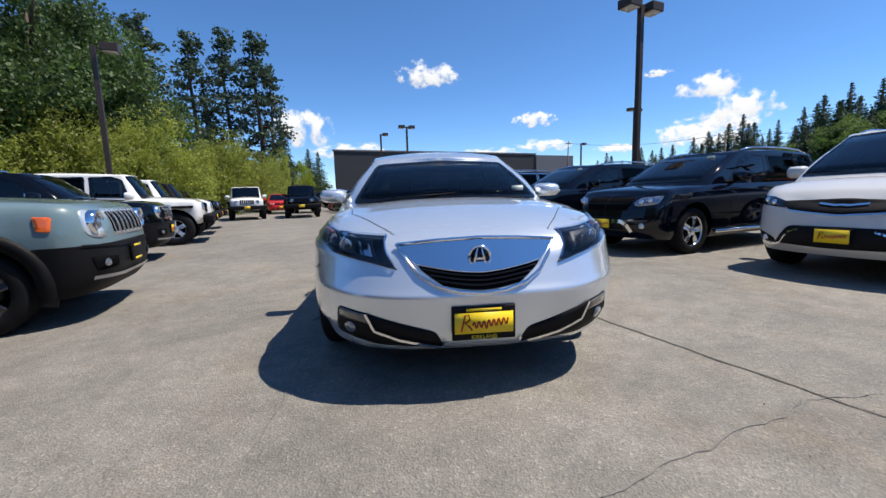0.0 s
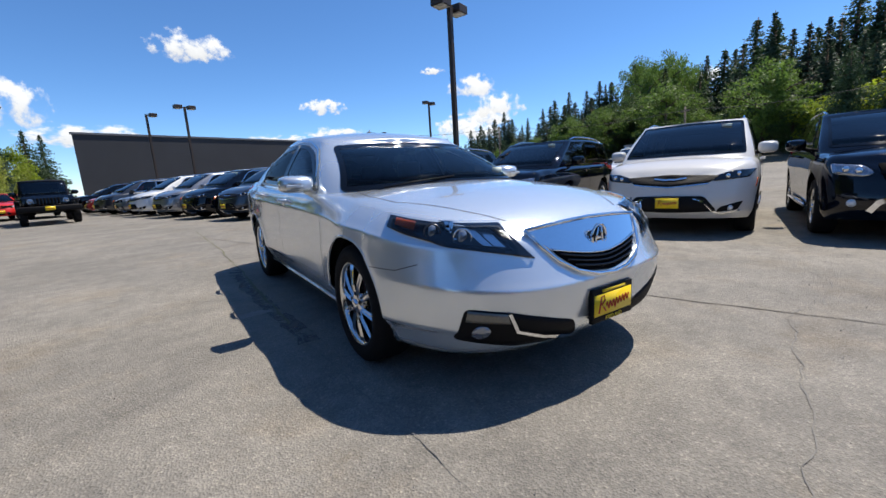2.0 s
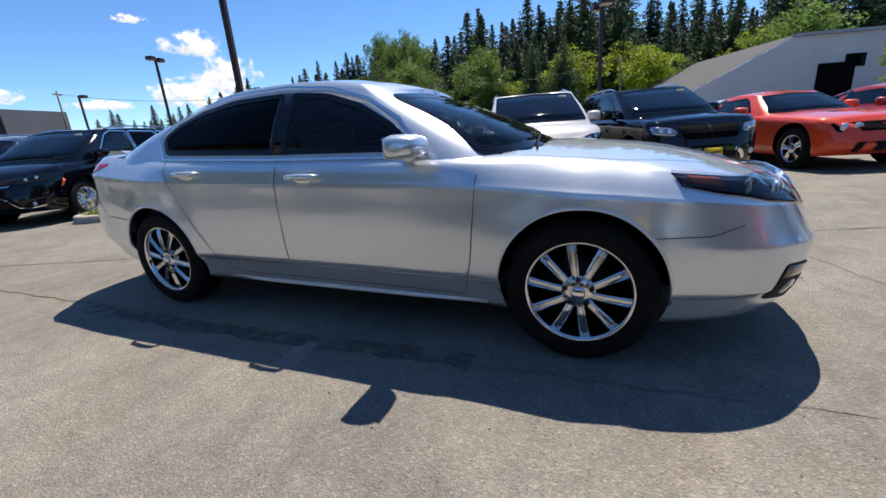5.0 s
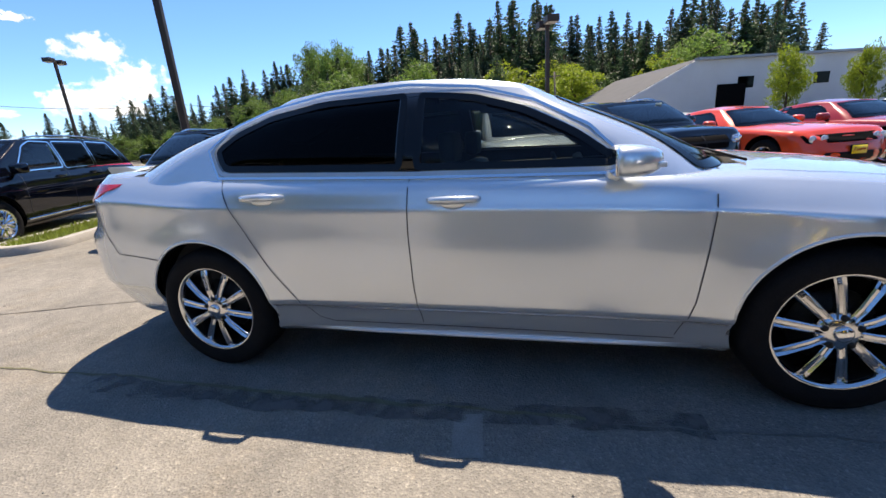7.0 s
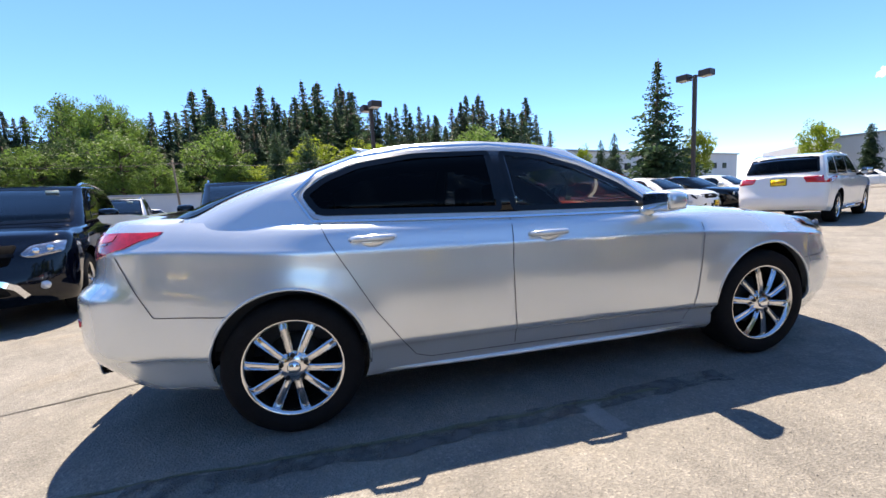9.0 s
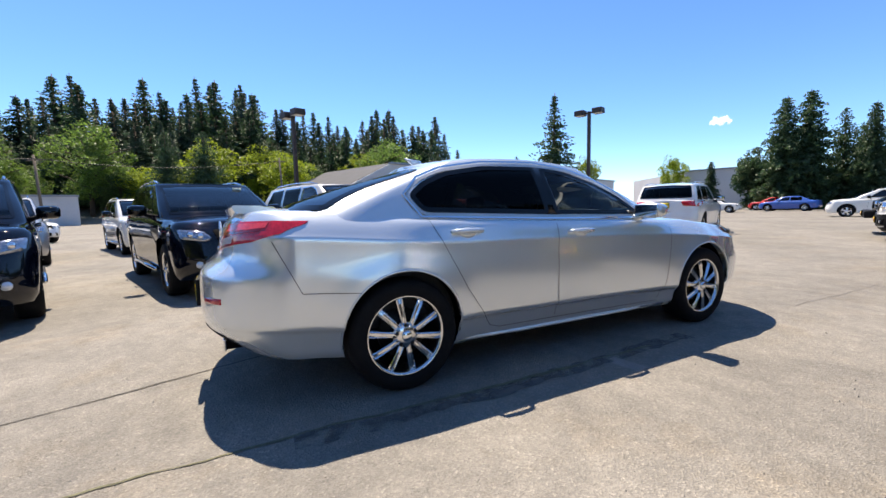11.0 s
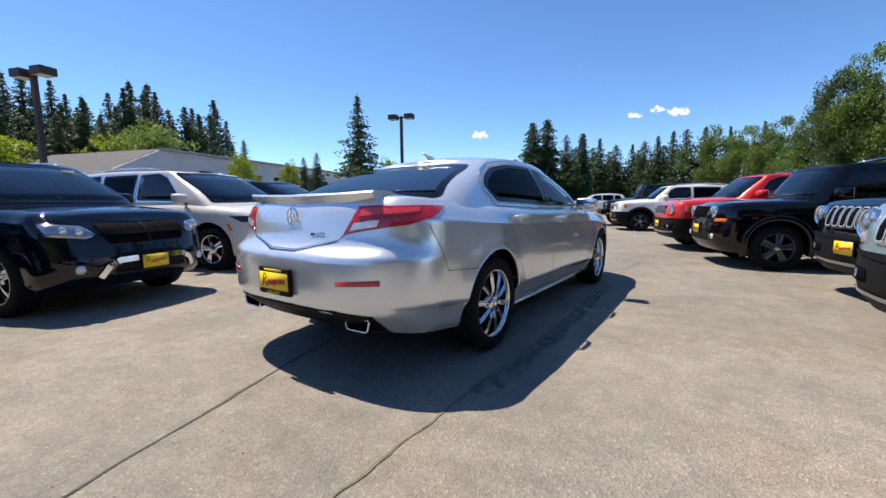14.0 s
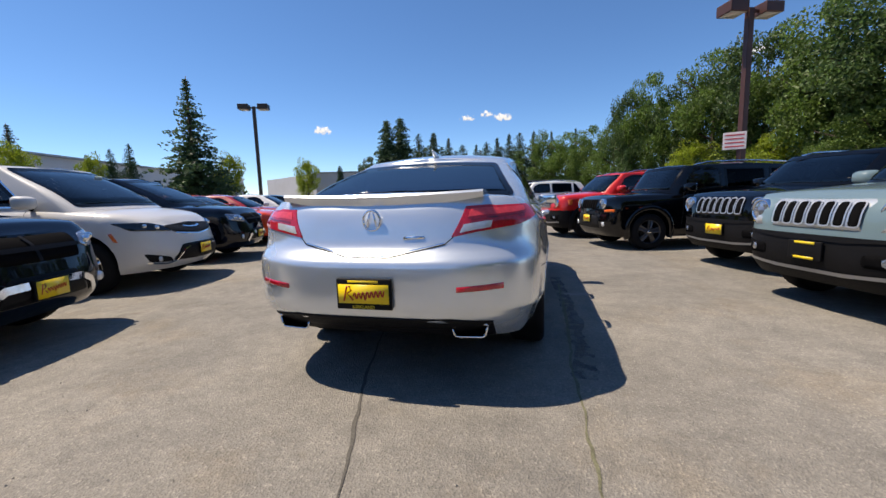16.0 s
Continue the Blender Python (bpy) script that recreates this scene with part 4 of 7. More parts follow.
    cr = part("rear_emblem", bm, M_CHROME, root, "round chrome emblem")
    bm = bmesh.new()
    for s in (1, -1):
        tube(bm, [(s * .028, q.y, q.z - .036), (s * .010, q.y, q.z + .044)], [.008, .004], 6)
    part("emblem_mark", bm, M_CHROME, cr)
    # bonnet shut lines and shoulder creases
    for s in (1, -1):
        bm = bmesh.new()
        skin.strip(bm, "z", 1, [(s * .415, -2.12), (s * .52, -1.95), (s * .69, -1.6), (s * .72, -1.3), (s * .70, -1.12)], .0045, .002)
        part("bonnet_gap", bm, M_GAP, root)
        bm = bmesh.new()
        skin.strip(bm, "x", s, [(-1.63, .60), (-1.885, .605), (-2.0, .64)], .004, .002)
        part("bumper_gap", bm, M_GAP, root)
        bm = bmesh.new()
        skin.strip(bm, "x", s, [(1.60, .617), (1.96, .645), (2.09, .92)], .004, .002)
        part("bumper_gap", bm, M_GAP, root)
        # sill moulding
        bm = bmesh.new()
        tube(bm, [(s * .830, -.96, .222), (s * .826, -.5, .214), (s * .826, .5, .216), (s * .830, .97, .228)], .014, 8)
        part("sill", bm, M_SILVER, root, "silver sill moulding")
        # rolled lips of the wheel openings
        for wy in (-S["wb"] / 2, S["wb"] / 2):
            pts = []
            for k in range(33):
                a = math.pi * (k / 32 * 1.10 - .05)
                yy, zz = wy + (S["arch"] + .004) * math.cos(a), S["wr"] + S["arch_up"] + (S["arch"] + .004) * math.sin(a)
                q = skin.drop("x", s, yy + .012 * math.cos(a), zz + .012 * math.sin(a))
                if q is not None and abs(q.x) > .7:
                    pts.append((q.x - s * .004, yy, zz))
            bm = bmesh.new()
            tube(bm, pts, .009, 6)
            part("arch_lip", bm, M_SILVER, root, "rolled silver wheel-arch lip")
        # marker lamp on the mirror
        mx, my, mz = S["mirror"]
        bm = boxed((min(s * (mx - .02), s * (mx + .09)), my - .128, mz - .022), (max(s * (mx - .02), s * (mx + .09)), my - .10, mz - .004), .004)
        part("mirror_indicator", bm, M_WHITELENS, root, "clear indicator strip")
        # black pillar cover and one bright moulding round both side windows
        bm = bmesh.new()
        skin.patch(bm, "x", s, [(.20, 1.004), (.32, 1.010), (.32, 1.349), (.20, 1.345)], .005, .006, 3)
        part("pillar_cover", bm, M_GLOSSBLACK, root, "gloss black pillar cover")
        dlo = rounded([(-.70, .972), (.25, .996), (1.245, 1.034), (1.335, 1.158), (1.215, 1.250), (1.03, 1.316), (.72, 1.356), (.27, 1.358), (-.03, 1.328), (-.26, 1.262), (-.48, 1.150)], .05, 4)
        bm = bmesh.new()
        skin.strip(bm, "x", s, dlo + dlo[:1], .017, .008)
        part("chrome_moulding", bm, M_SATIN, root, "thin bright moulding round the side windows")
    # roof aerial and wipers
    bm = bmesh.new()
    tube(bm, [(0, .90, 1.425), (0, .97, 1.445), (0, 1.03, 1.468)], [.03, .020, .006], 8)
    part("aerial", bm, M_SILVER, root, "shark-fin aerial")
    for a, b in ((-.55, .05), (.02, .60)):
        bm = bmesh.new()
        p0, p1 = skin.drop("z", 1, a, -1.16, .010), skin.drop("z", 1, b, -1.07, .012)
        tube(bm, [p0, (p0 + p1) / 2 + Vector((0, 0, .006)), p1], .006, 6)
        part("wiper", bm, M_PLASTIC, root, "black wiper arm")
    # bright line round the side windows
    ring = [(-.69, .957), (.26, .981), (1.255, 1.020), (1.345, 1.155), (1.225, 1.262), (1.035, 1.334), (.72, 1.380), (.285, 1.384), (-.03, 1.347), (-.28, 1.268), (-.50, 1.148), (-.69, .957)]
    for s in (1, -1):
        bm = bmesh.new()
        skin.strip(bm, "x", s, ring, .012, .010)
        part("window_trim", bm, M_CHROME, root, "thin bright trim round the side windows")
    # inspection stickers
    p = skin.drop("y", -1, .60, 1.03, .008)
    bm = boxed((.55, p.y - .01, 1.015), (.64, p.y, 1.055))
    part("windscreen_sticker", bm, M_PAPER, root, "small pale windscreen sticker")


M_LENSBALL = mat("projector_lens_glass", (0.25, 0.28, 0.33), 0.05, 0.6, coat=1.0, vary=0.1)
M_FACE = mat("pale_silver_panel", (0.62, 0.66, 0.68), 0.25, 0.5, coat=1.0, vary=0.05)
M_HLBASE = mat("headlamp_housing", (0.008, 0.009, 0.012), 0.08, 0.4, coat=1.0, vary=0.4, scale=30)
M_FOGLENS = mat("smoked_marker_lens", (0.16, 0.145, 0.115), 0.15, 0.2, coat=1.0, vary=0.15)

SIDE_F = [(-.66, .985), (.235, 1.008), (.235, 1.352), (-.02, 1.318), (-.25, 1.245), (-.46, 1.135)]
SIDE_R = [(.285, 1.01), (1.235, 1.048), (1.31, 1.155), (1.20, 1.235), (1.02, 1.305), (.72, 1.350), (.285, 1.354)]
WS = [(-.755, .945), (0, .955), (.755, .945), (.580, 1.284), (0, 1.317), (-.580, 1.284)]
BACK = [(-.745, 1.070), (0, 1.076), (.745, 1.070), (.555, 1.330), (0, 1.358), (-.555, 1.330)]
LEVELS = [0, .03, .06, .09, .12, .15, .18, .20, .212, .225, .24, .27, .31, .36, .42, .48, .53, .555, .57, .582, .60, .63, .66, .70, .74, .78, .81, .83, .84, .847, .855, .865, .88, .90, .93, .96, .985, 1.0]
SEDAN = dict(
    paint=M_SILVER, yf=-2.395, yr=2.48, wb=2.80, wr=.335, rim=.240, arch=.364, arch_up=.022, tw=.24, wout=-.02, n=190, gap_width=.0042, levels=LEVELS, swell=.012, cn=120,
    W=curve_of((-1.62, .915), (-1.39, .938), (-.9, .922), (0, .918), (.9, .925), (1.39, .942), (1.95, .905)),
    lf=.74, pf=3.15, lr=.50, pr=3.3,
    zb=curve_of((-2.37, .215), (-1.7, .19), (0, .20), (1.0, .20), (1.7, .235), (2.1, .275), (2.47, .31)),
    zt=curve_of((-2.37, .755), (-2.1, .805), (-1.75, .855), (-1.39, .895), (-.9, .935), (-.5, .955), (0, .97), (.7, .99), (1.4, 1.02), (1.9, 1.058), (2.25, 1.072), (2.47, 1.06)),
    prof_f=curve_of((0, .125), (.06, .078), (.12, .052), (.2, .036), (.4, .013), (.53, .001), (.555, .0), (.575, .004), (.60, .014), (.75, .062), (.92, .115), (1, .17)),
    prof_s=curve_of((0, .115), (.05, .082), (.12, .066), (.20, .042), (.212, .035), (.24, .014), (.30, .009), (.42, .004), (.6, .002), (.76, .005), (.83, .004), (.845, .006), (.86, .016), (.90, .040), (.95, .074), (1, .118)),
    prof_m=curve_of((0, .115), (.05, .082), (.12, .066), (.20, .042), (.212, .035), (.24, .014), (.30, .009), (.42, .004), (.6, .002), (.76, .005), (.83, .004), (.845, .006), (.86, .010), (.90, .018), (.95, .030), (.985, .052), (1, .09)),
    prof_r=curve_of((0, .17), (.06, .115), (.12, .055), (.19, .014), (.3, 0), (.45, .002), (.55, .008), (.575, .016), (.60, .036), (.65, .085), (.70, .108), (.82, .128), (.95, .165), (1, .20)),
    crown=curve_of((-2.37, 0), (-2.1, .028), (-1.6, .060), (-1.25, .062), (-1.0, .045), (0, .05), (1.6, .06), (2.1, .04), (2.47, 0)), cp=2.4,
    cabin=dict(base=(-1.22, 2.10, curve_of((-.7, .855), (0, .874), (1.0, .874), (1.5, .848)), .55, 2.7, .46, 3.5),
               roof=(-.34, 1.07, curve_of((-.2, .605), (.4, .625), (1.0, .585)), .15, 4.0, .16, 4.0),
               zb=curve_of((-1.22, .90), (-.7, .925), (0, .928), (1.0, .950), (2.10, 1.035)),
               zr=curve_of((-.34, 1.318), (-.18, 1.358), (.1, 1.395), (.4, 1.409), (.7, 1.404), (1.07, 1.370)), crown=curve_of((-.34, .030), (.2, .048), (.7, .048), (1.07, .028)), bulge=.16),
    windows=[("x", s, p, g, "side_window") for s in (1, -1) for p, g in ((SIDE_F, M_FRONTGLASS), (SIDE_R, M_PRIV))] + [("y", -1, WS, M_FRONTGLASS, "windscreen"), ("y", 1, BACK, M_PRIV, "rear_window")],
    chrome_trim=False, frit=.03, mirror=(.955, -.60, 1.015), mw=.115, mh=.058, handles=[(.05, .885), (.98, .925)], handle_mat=M_SILVER,
    gaps=[[(.25, 1.0), (.262, .75), (.258, .5), (.245, .29)], [(-.945, .87), (-.93, .7), (-.90, .45), (-.85, .28)], [(1.235, 1.035), (1.19, .93), (.99, .57), (.80, .30), (.72, .275), (.245, .272), (-.85, .262)]],
    cuts=[((0, 0, .415), (0, 0, 1)), ((.66, 0, 0), (1, 0, 0)), ((-.66, 0, 0), (1, 0, 0))], clad=lambda c: c.y > 2.15 and c.z < .415 and abs(c.x) < .66, plates=[(-1, .382), (1, .58)], printed=True, spokes=10, extras=[sedan_details], seat_top=.98)


def suv_form(paint_mat, L=4.89, wd=.915, h=1.70, wb=2.89, fo=.95, hood=1.05, belt=1.12, wr=.36, nose=.55, boxy=0.0, **kw):
    """Forms of a tall family car or off-roader from its main dimensions."""
    yf, yr = -wb / 2 - fo, -wb / 2 - fo + L
    sl = 1 - boxy
    ws0 = kw.pop("ws0", yf + 1.02 + .15 * boxy)
    ws1 = kw.pop("ws1", ws0 + .95 * sl + .18)
    r1 = kw.pop("r1", yr - .32 - .22 * sl)
    r0 = kw.pop("r0", yr - .10)
    rw = kw.pop("rw", wd - .235 + .11 * boxy)
    bw = wd - .085 + .04 * boxy
    re = h - .07
    side = [(ws0 + .62 * (ws1 - ws0) + .12, belt + .02), (r1 - .10, belt + .05), (r1 - .28, re - .085), (ws1 + .28, re - .055), (ws1 + .05, re - .14)]
    mid1, mid2 = kw.pop("pillars", (ws1 + .75, ws1 + 1.65))

    def cutpoly(a, b):
        z0 = belt + .02
        out = [(max(a, side[0][0]), z0)]
        out.append((b, z0 + .02))
        if b > r1 - .3:
            out += [(r1 - .30, re - .095)]
        else:
            out += [(b, re - .075)]
        if a < ws1 + .28:
            out += [(ws1 + .30, re - .06), (ws1 + .10, re - .14)]
        else:
            out += [(a, re - .065)]
        return out
    p1, p2, p3 = cutpoly(side[0][0], mid1 - .04), cutpoly(mid1 + .04, mid2 - .04), cutpoly(mid2 + .05, r1 - .06)
    wb_, rb = bw - .10, rw - .05
    z0, z1 = belt - .01, re - .03
    wsp = [(-wb_, z0), (0, z0 + .01), (wb_, z0), (rb, z1 - .02), (0, z1), (-rb, z1 - .02)]
    rwp = [(-wb_ + .03, belt + .08), (0, belt + .08), (wb_ - .03, belt + .08), (rb - .03, re - .07), (0, re - .05), (-rb + .03, re - .07)]
    g1 = kw.pop("glass", M_GLASS)
    S = dict(paint=paint_mat, yf=yf, yr=yr, wb=wb, wr=wr, rim=kw.pop("rim", wr * .66), arch=wr + .055, arch_up=.03, tw=.24, wout=kw.pop("wout", -.03), n=110, nv=20, cn=72,
             W=curve_of((yf + .6, wd - .03), (-wb / 2, wd), (0, wd - .01), (wb / 2, wd), (yr - .4, wd - .04)), lf=nose, pf=2.3 + 1.6 * boxy, lr=.30, pr=3.6,
             zb=curve_of((yf, .27), (-wb / 2, .24), (0, .25), (wb / 2, .27), (yr, .34)),
             zt=curve_of((yf, hood - .22 + .10 * boxy), (yf + .25, hood - .10 + .06 * boxy), (ws0 + .1, hood), (ws1, belt - .03), (0.5, belt - .02), (yr, belt)),
             prof_f=curve_of((0, .12), (.15, .03), (.35, 0), (.6, .03 * sl), (.85, .07 * sl + .01), (1, .16 * sl + .03)),
             prof_s=curve_of((0, .07), (.12, .03), (.4, .01), (.65, 0), (.85, .015), (.95, .04), (1, .085)),
             prof_r=curve_of((0, .12), (.15, .02), (.35, 0), (.6, .04), (1, .08)),
             crown=curve_of((yf, 0), (yf + .3, .03), (ws0, .06), (ws1, .05), (yr - .3, .04), (yr, 0)), cp=2.6,
             cabin=dict(base=(ws0, r0, curve_of((ws0 + .4, bw), (0, bw + .01), (r0, bw - .02)), .35, 3.0 + boxy, .22, 4.0),
                        roof=(ws1, r1, curve_of((ws1, rw - .02), ((ws1 + r1) / 2, rw), (r1, rw - .03)), .14, 4.5, .12, 4.5),
                        zb=curve_of((ws0, hood - .03), (ws1, belt - .05), (r0, belt - .02)), zr=curve_of((ws1, re - .02), ((ws1 + r1) / 2, re), (r1, re - .05)),
                        crown=curve_of((ws1, .01), ((ws1 + r1) / 2, .06), (r1, .015)), bulge=.13 - .07 * boxy),
             windows=[("x", s, p, (g1 if i == 0 else M_PRIV), "side_window") for s in (1, -1) for i, p in enumerate((p1, p2, p3))] + [("y", -1, wsp, g1, "windscreen"), ("y", 1, rwp, M_PRIV, "rear_window")],
             frit=.035, mirror=(wd + .10, side[0][0] + .02, belt + .06), mw=.12, mh=.085, dark_arm=True, handles=[(mid1 - .22, belt - .12), (mid2 - .20, belt - .10)],
             gaps=[[(mid1, belt), (mid1, .42), (mid1 - .03, .36)], [(side[0][0] - .02, belt - .02), (side[0][0] - .06, .40)], [(mid2 + .02, belt), (mid2 + .02, .75), (mid2 - .22, .40)], [(side[0][0] - .06, .40), (mid2 - .22, .40)]],
             plates=[(-1, .49)], seat_top=h - .62, row1=ws1 + .55, row2=ws1 + 1.45)
    S.update(kw)
    return S


def round_lamp(skin, root, x, z, r, lab="round headlamp"):
    q = skin.drop("y", -1, x, z, 0)
    if q is None:
        return
    bm = bmesh.new()
    lathe(bm, [(r, .05), (r, -.012), (r * .9, -.016), (r * .86, .0)], "y", 24, q)
    hl = part("headlight", bm, M_CHROME, root, lab)
    bm = bmesh.new()
    lathe(bm, [(r * .88, -.002), (r * .6, -.010), (.001, -.014)], "y", 24, q)
    part("lens", bm, M_LAMPCLEAR, hl)
    bm = bmesh.new()
    lathe(bm, [(r * .42, -.010), (r * .3, -.022), (.001, -.027)], "y", 16, q)
    part("projector", bm, M_LENSBALL, hl)


def roof_rails(root, S, skin):
    C = S["cabin"]
    y0, y1 = C["roof"][0] + .25, C["roof"][1] - .15
    for s in (1, -1):
        x = s * (C["roof"][2](0) - .06)
        bm = bmesh.new()
        pts = []
        for k in range(9):
            y = y0 + (y1 - y0) * k / 8
            q = skin.drop("z", 1, x, y, 0)
            pts.append((x, y, (q.z if q else 1.7) + (.012 if k in (0, 8) else .05)))
        tube(bm, pts, .017, 6)
        part("roof_rail", bm, S.get("rail_mat", M_CHROME), root, "roof rail")


def famsuv_details(root, S, skin):
    f = [(.82, .92), (.56, .885), (.48, .80), (.56, .76), (.80, .80)]
    for s in (1, -1):
        bm = bmesh.new()
        skin.patch(bm, "y", -1, rounded([(a * s, b) for a, b in f], .03), .006, .012, 3)
        hl = part("headlight", bm, M_LAMPCLEAR, root, "clear headlamp")
        for x, z in ((.60, .83), (.70, .85)):
            q = skin.drop("y", -1, s * x, z, .008)
            bm = bmesh.new()
            bmesh.ops.create_uvsphere(bm, u_segments=14, v_segments=8, radius=.035, matrix=Matrix.Translation(q))
            part("lamp_bowl", bm, M_CHROME, hl)
        q = skin.drop("y", -1, s * .64, .47, .004)
        bm = bmesh.new()
        lathe(bm, [(.045, .01), (.042, -.012), (.001, -.016)], "y", 16, q)
        part("fog_lamp", bm, M_WHITELENS, root, "round fog lamp")
        bm = bmesh.new()
        skin.strip(bm, "y", -1, [(s * .17, .535), (s * .34, .53), (s * .44, .48), (s * .50, .38)], .055, .018)
        part("chrome_bumper_trim", bm, M_CHROME, root, "bright chrome lower bumper trim")
        bm = bmesh.new()
        tube(bm, [(s * (S["W"](0) - .0), -.95, .33), (s * (S["W"](0) + .01), .95, .33)], .028, 6)
        part("sill_strip", bm, M_CHROME, root, "bright sill strip")
        bm = bmesh.new()
        skin.patch(bm, "y", 1, rounded([(s * a, b) for a, b in [(.44, 1.105), (.88, 1.13), (.87, .95), (.50, .975)]], .03), .006, .012, 3)
        part("tail_light", bm, M_REDLENS, root, "red tail lamp")
    bm = bmesh.new()
    skin.patch(bm, "y", -1, rounded([(-.46, .90), (.46, .90), (.40, .70), (-.40, .70)], .04), .008, .015, 3)
    gr = part("grille", bm, M_VOID, root, "black cross-bar grille")
    for line in ([(-.44, .80), (.44, .80)], [(0, .895), (0, .705)]):
        bm = bmesh.new()
        skin.strip(bm, "y", -1, line, .03, .02)
        part("grille_bar", bm, M_PLASTIC, gr)
    bm = bmesh.new()
    skin.patch(bm, "y", -1, rounded([(-.30, .60), (.30, .60), (.40, .40), (-.40, .40)], .04), .006, .015, 3)
    part("lower_grille", bm, M_PLASTIC, root, "black lower grille")
    roof_rails(root, S, skin)
    q = skin.drop("y", -1, .42, S["cabin"]["zr"](0) - .10, .01)
    if q:
        part("windscreen_sticker", boxed((.36, q.y - .006, q.z - .025), (.50, q.y, q.z + .025)), M_PAPER, root, "pale price sticker on the glass")


def minivan_form_details(root, S, skin):
    for s in (1, -1):
        bm = bmesh.new()
        skin.patch(bm, "y", -1, rounded([(a * s, b) for a, b in [(.95, .905), (.70, .89), (.46, .812), (.52, .765), (.88, .80)]], .02), .008, .012, 5)
        hl = part("headlight", bm, M_HLBASE, root, "slim headlamp with clear lens")
        bm = bmesh.new()
        skin.patch(bm, "x", s, [(-1.995, .665), (-1.955, .672), (-1.90, .775), (-1.935, .785)], .006, .008, 2)
        part("side_marker", bm, M_AMBER, root, "amber side marker")
        for x, z in ((.66, .825), (.77, .85)):
            q = skin.drop("y", -1, s * x, z, .008)
            bm = bmesh.new()
            bmesh.ops.create_uvsphere(bm, u_segments=14, v_segments=8, radius=.030, matrix=Matrix.Translation(q))
            part("lamp_bowl", bm, M_CHROME, hl)
        bm = bmesh.new()
        skin.patch(bm, "y", -1, rounded([(a * s, b) for a, b in [(.84, .50), (.60, .43), (.55, .36), (.78, .38)]], .03), .005, .012, 3)
        fp = part("fog_light_pod", bm, M_PLASTIC, root, "dark fog lamp recess")
        q = skin.drop("y", -1, s * .70, .415, .008)
        bm = bmesh.new()
        lathe(bm, [(.036, .01), (.034, -.01), (.001, -.014)], "y", 16, q)
        part("fog_lamp", bm, M_WHITELENS, fp)
        bm = bmesh.new()
        skin.strip(bm, "y", -1, [(s * .30, .545), (s * .42, .50), (s * .52, .37), (s * .62, .345), (s * .80, .375)], .018, .014)
        part("chrome_fog_trim", bm, M_CHROME, root, "chrome trim round the lower intake")
        bm = bmesh.new()
        tube(bm, [(s * S["W"](0), -1.1, .36), (s * (S["W"](0) + .005), 1.1, .38)], .016, 6)
        part("sill_strip", bm, M_CHROME, root, "chrome sill strip")
        bm = bmesh.new()
        skin.patch(bm, "y", 1, rounded([(s * a, b) for a, b in [(.48, 1.10), (.92, 1.14), (.90, 1.02), (.50, 1.02)]], .03), .006, .012, 3)
        part("tail_light", bm, M_REDLENS, root, "red tail lamp")
    bm = bmesh.new()
    skin.patch(bm, "y", -1, rounded([(-.58, .835), (0, .865), (.58, .835), (.46, .745), (0, .705), (-.46, .745)], .04), .010, .015, 6)
    gr = part("grille", bm, M_PLASTIC, root, "black mesh upper grille")
    bm = bmesh.new()
    skin.strip(bm, "y", -1, [(-.46, .738), (-.25, .715), (0, .695), (.25, .715), (.46, .738)], .016, .014)
    part("chrome_strip", bm, M_CHROME, gr)
    bm = bmesh.new()
    skin.strip(bm, "y", -1, [(-.20, .805), (-.05, .785), (0, .79), (.05, .785), (.20, .805)], .018, .022)
    part("wing_badge", bm, M_CHROME, gr, "plain chrome wing shape")
    bm = bmesh.new()
    skin.patch(bm, "y", -1, rounded([(-.42, .575), (0, .58), (.42, .575), (.57, .375), (0, .36), (-.57, .375)], .05), .014, .02, 7)
    part("lower_grille", bm, M_PLASTIC, root, "black lower grille")
    roof_rails(root, S, skin)
    q = skin.drop("y", -1, .50, S["cabin"]["zr"](0) - .12, .01)
    if q:
        part("windscreen_sticker", boxed((.44, q.y - .006, q.z - .025), (.58, q.y, q.z + .025)), M_PAPER, root, "pale price sticker on the glass")


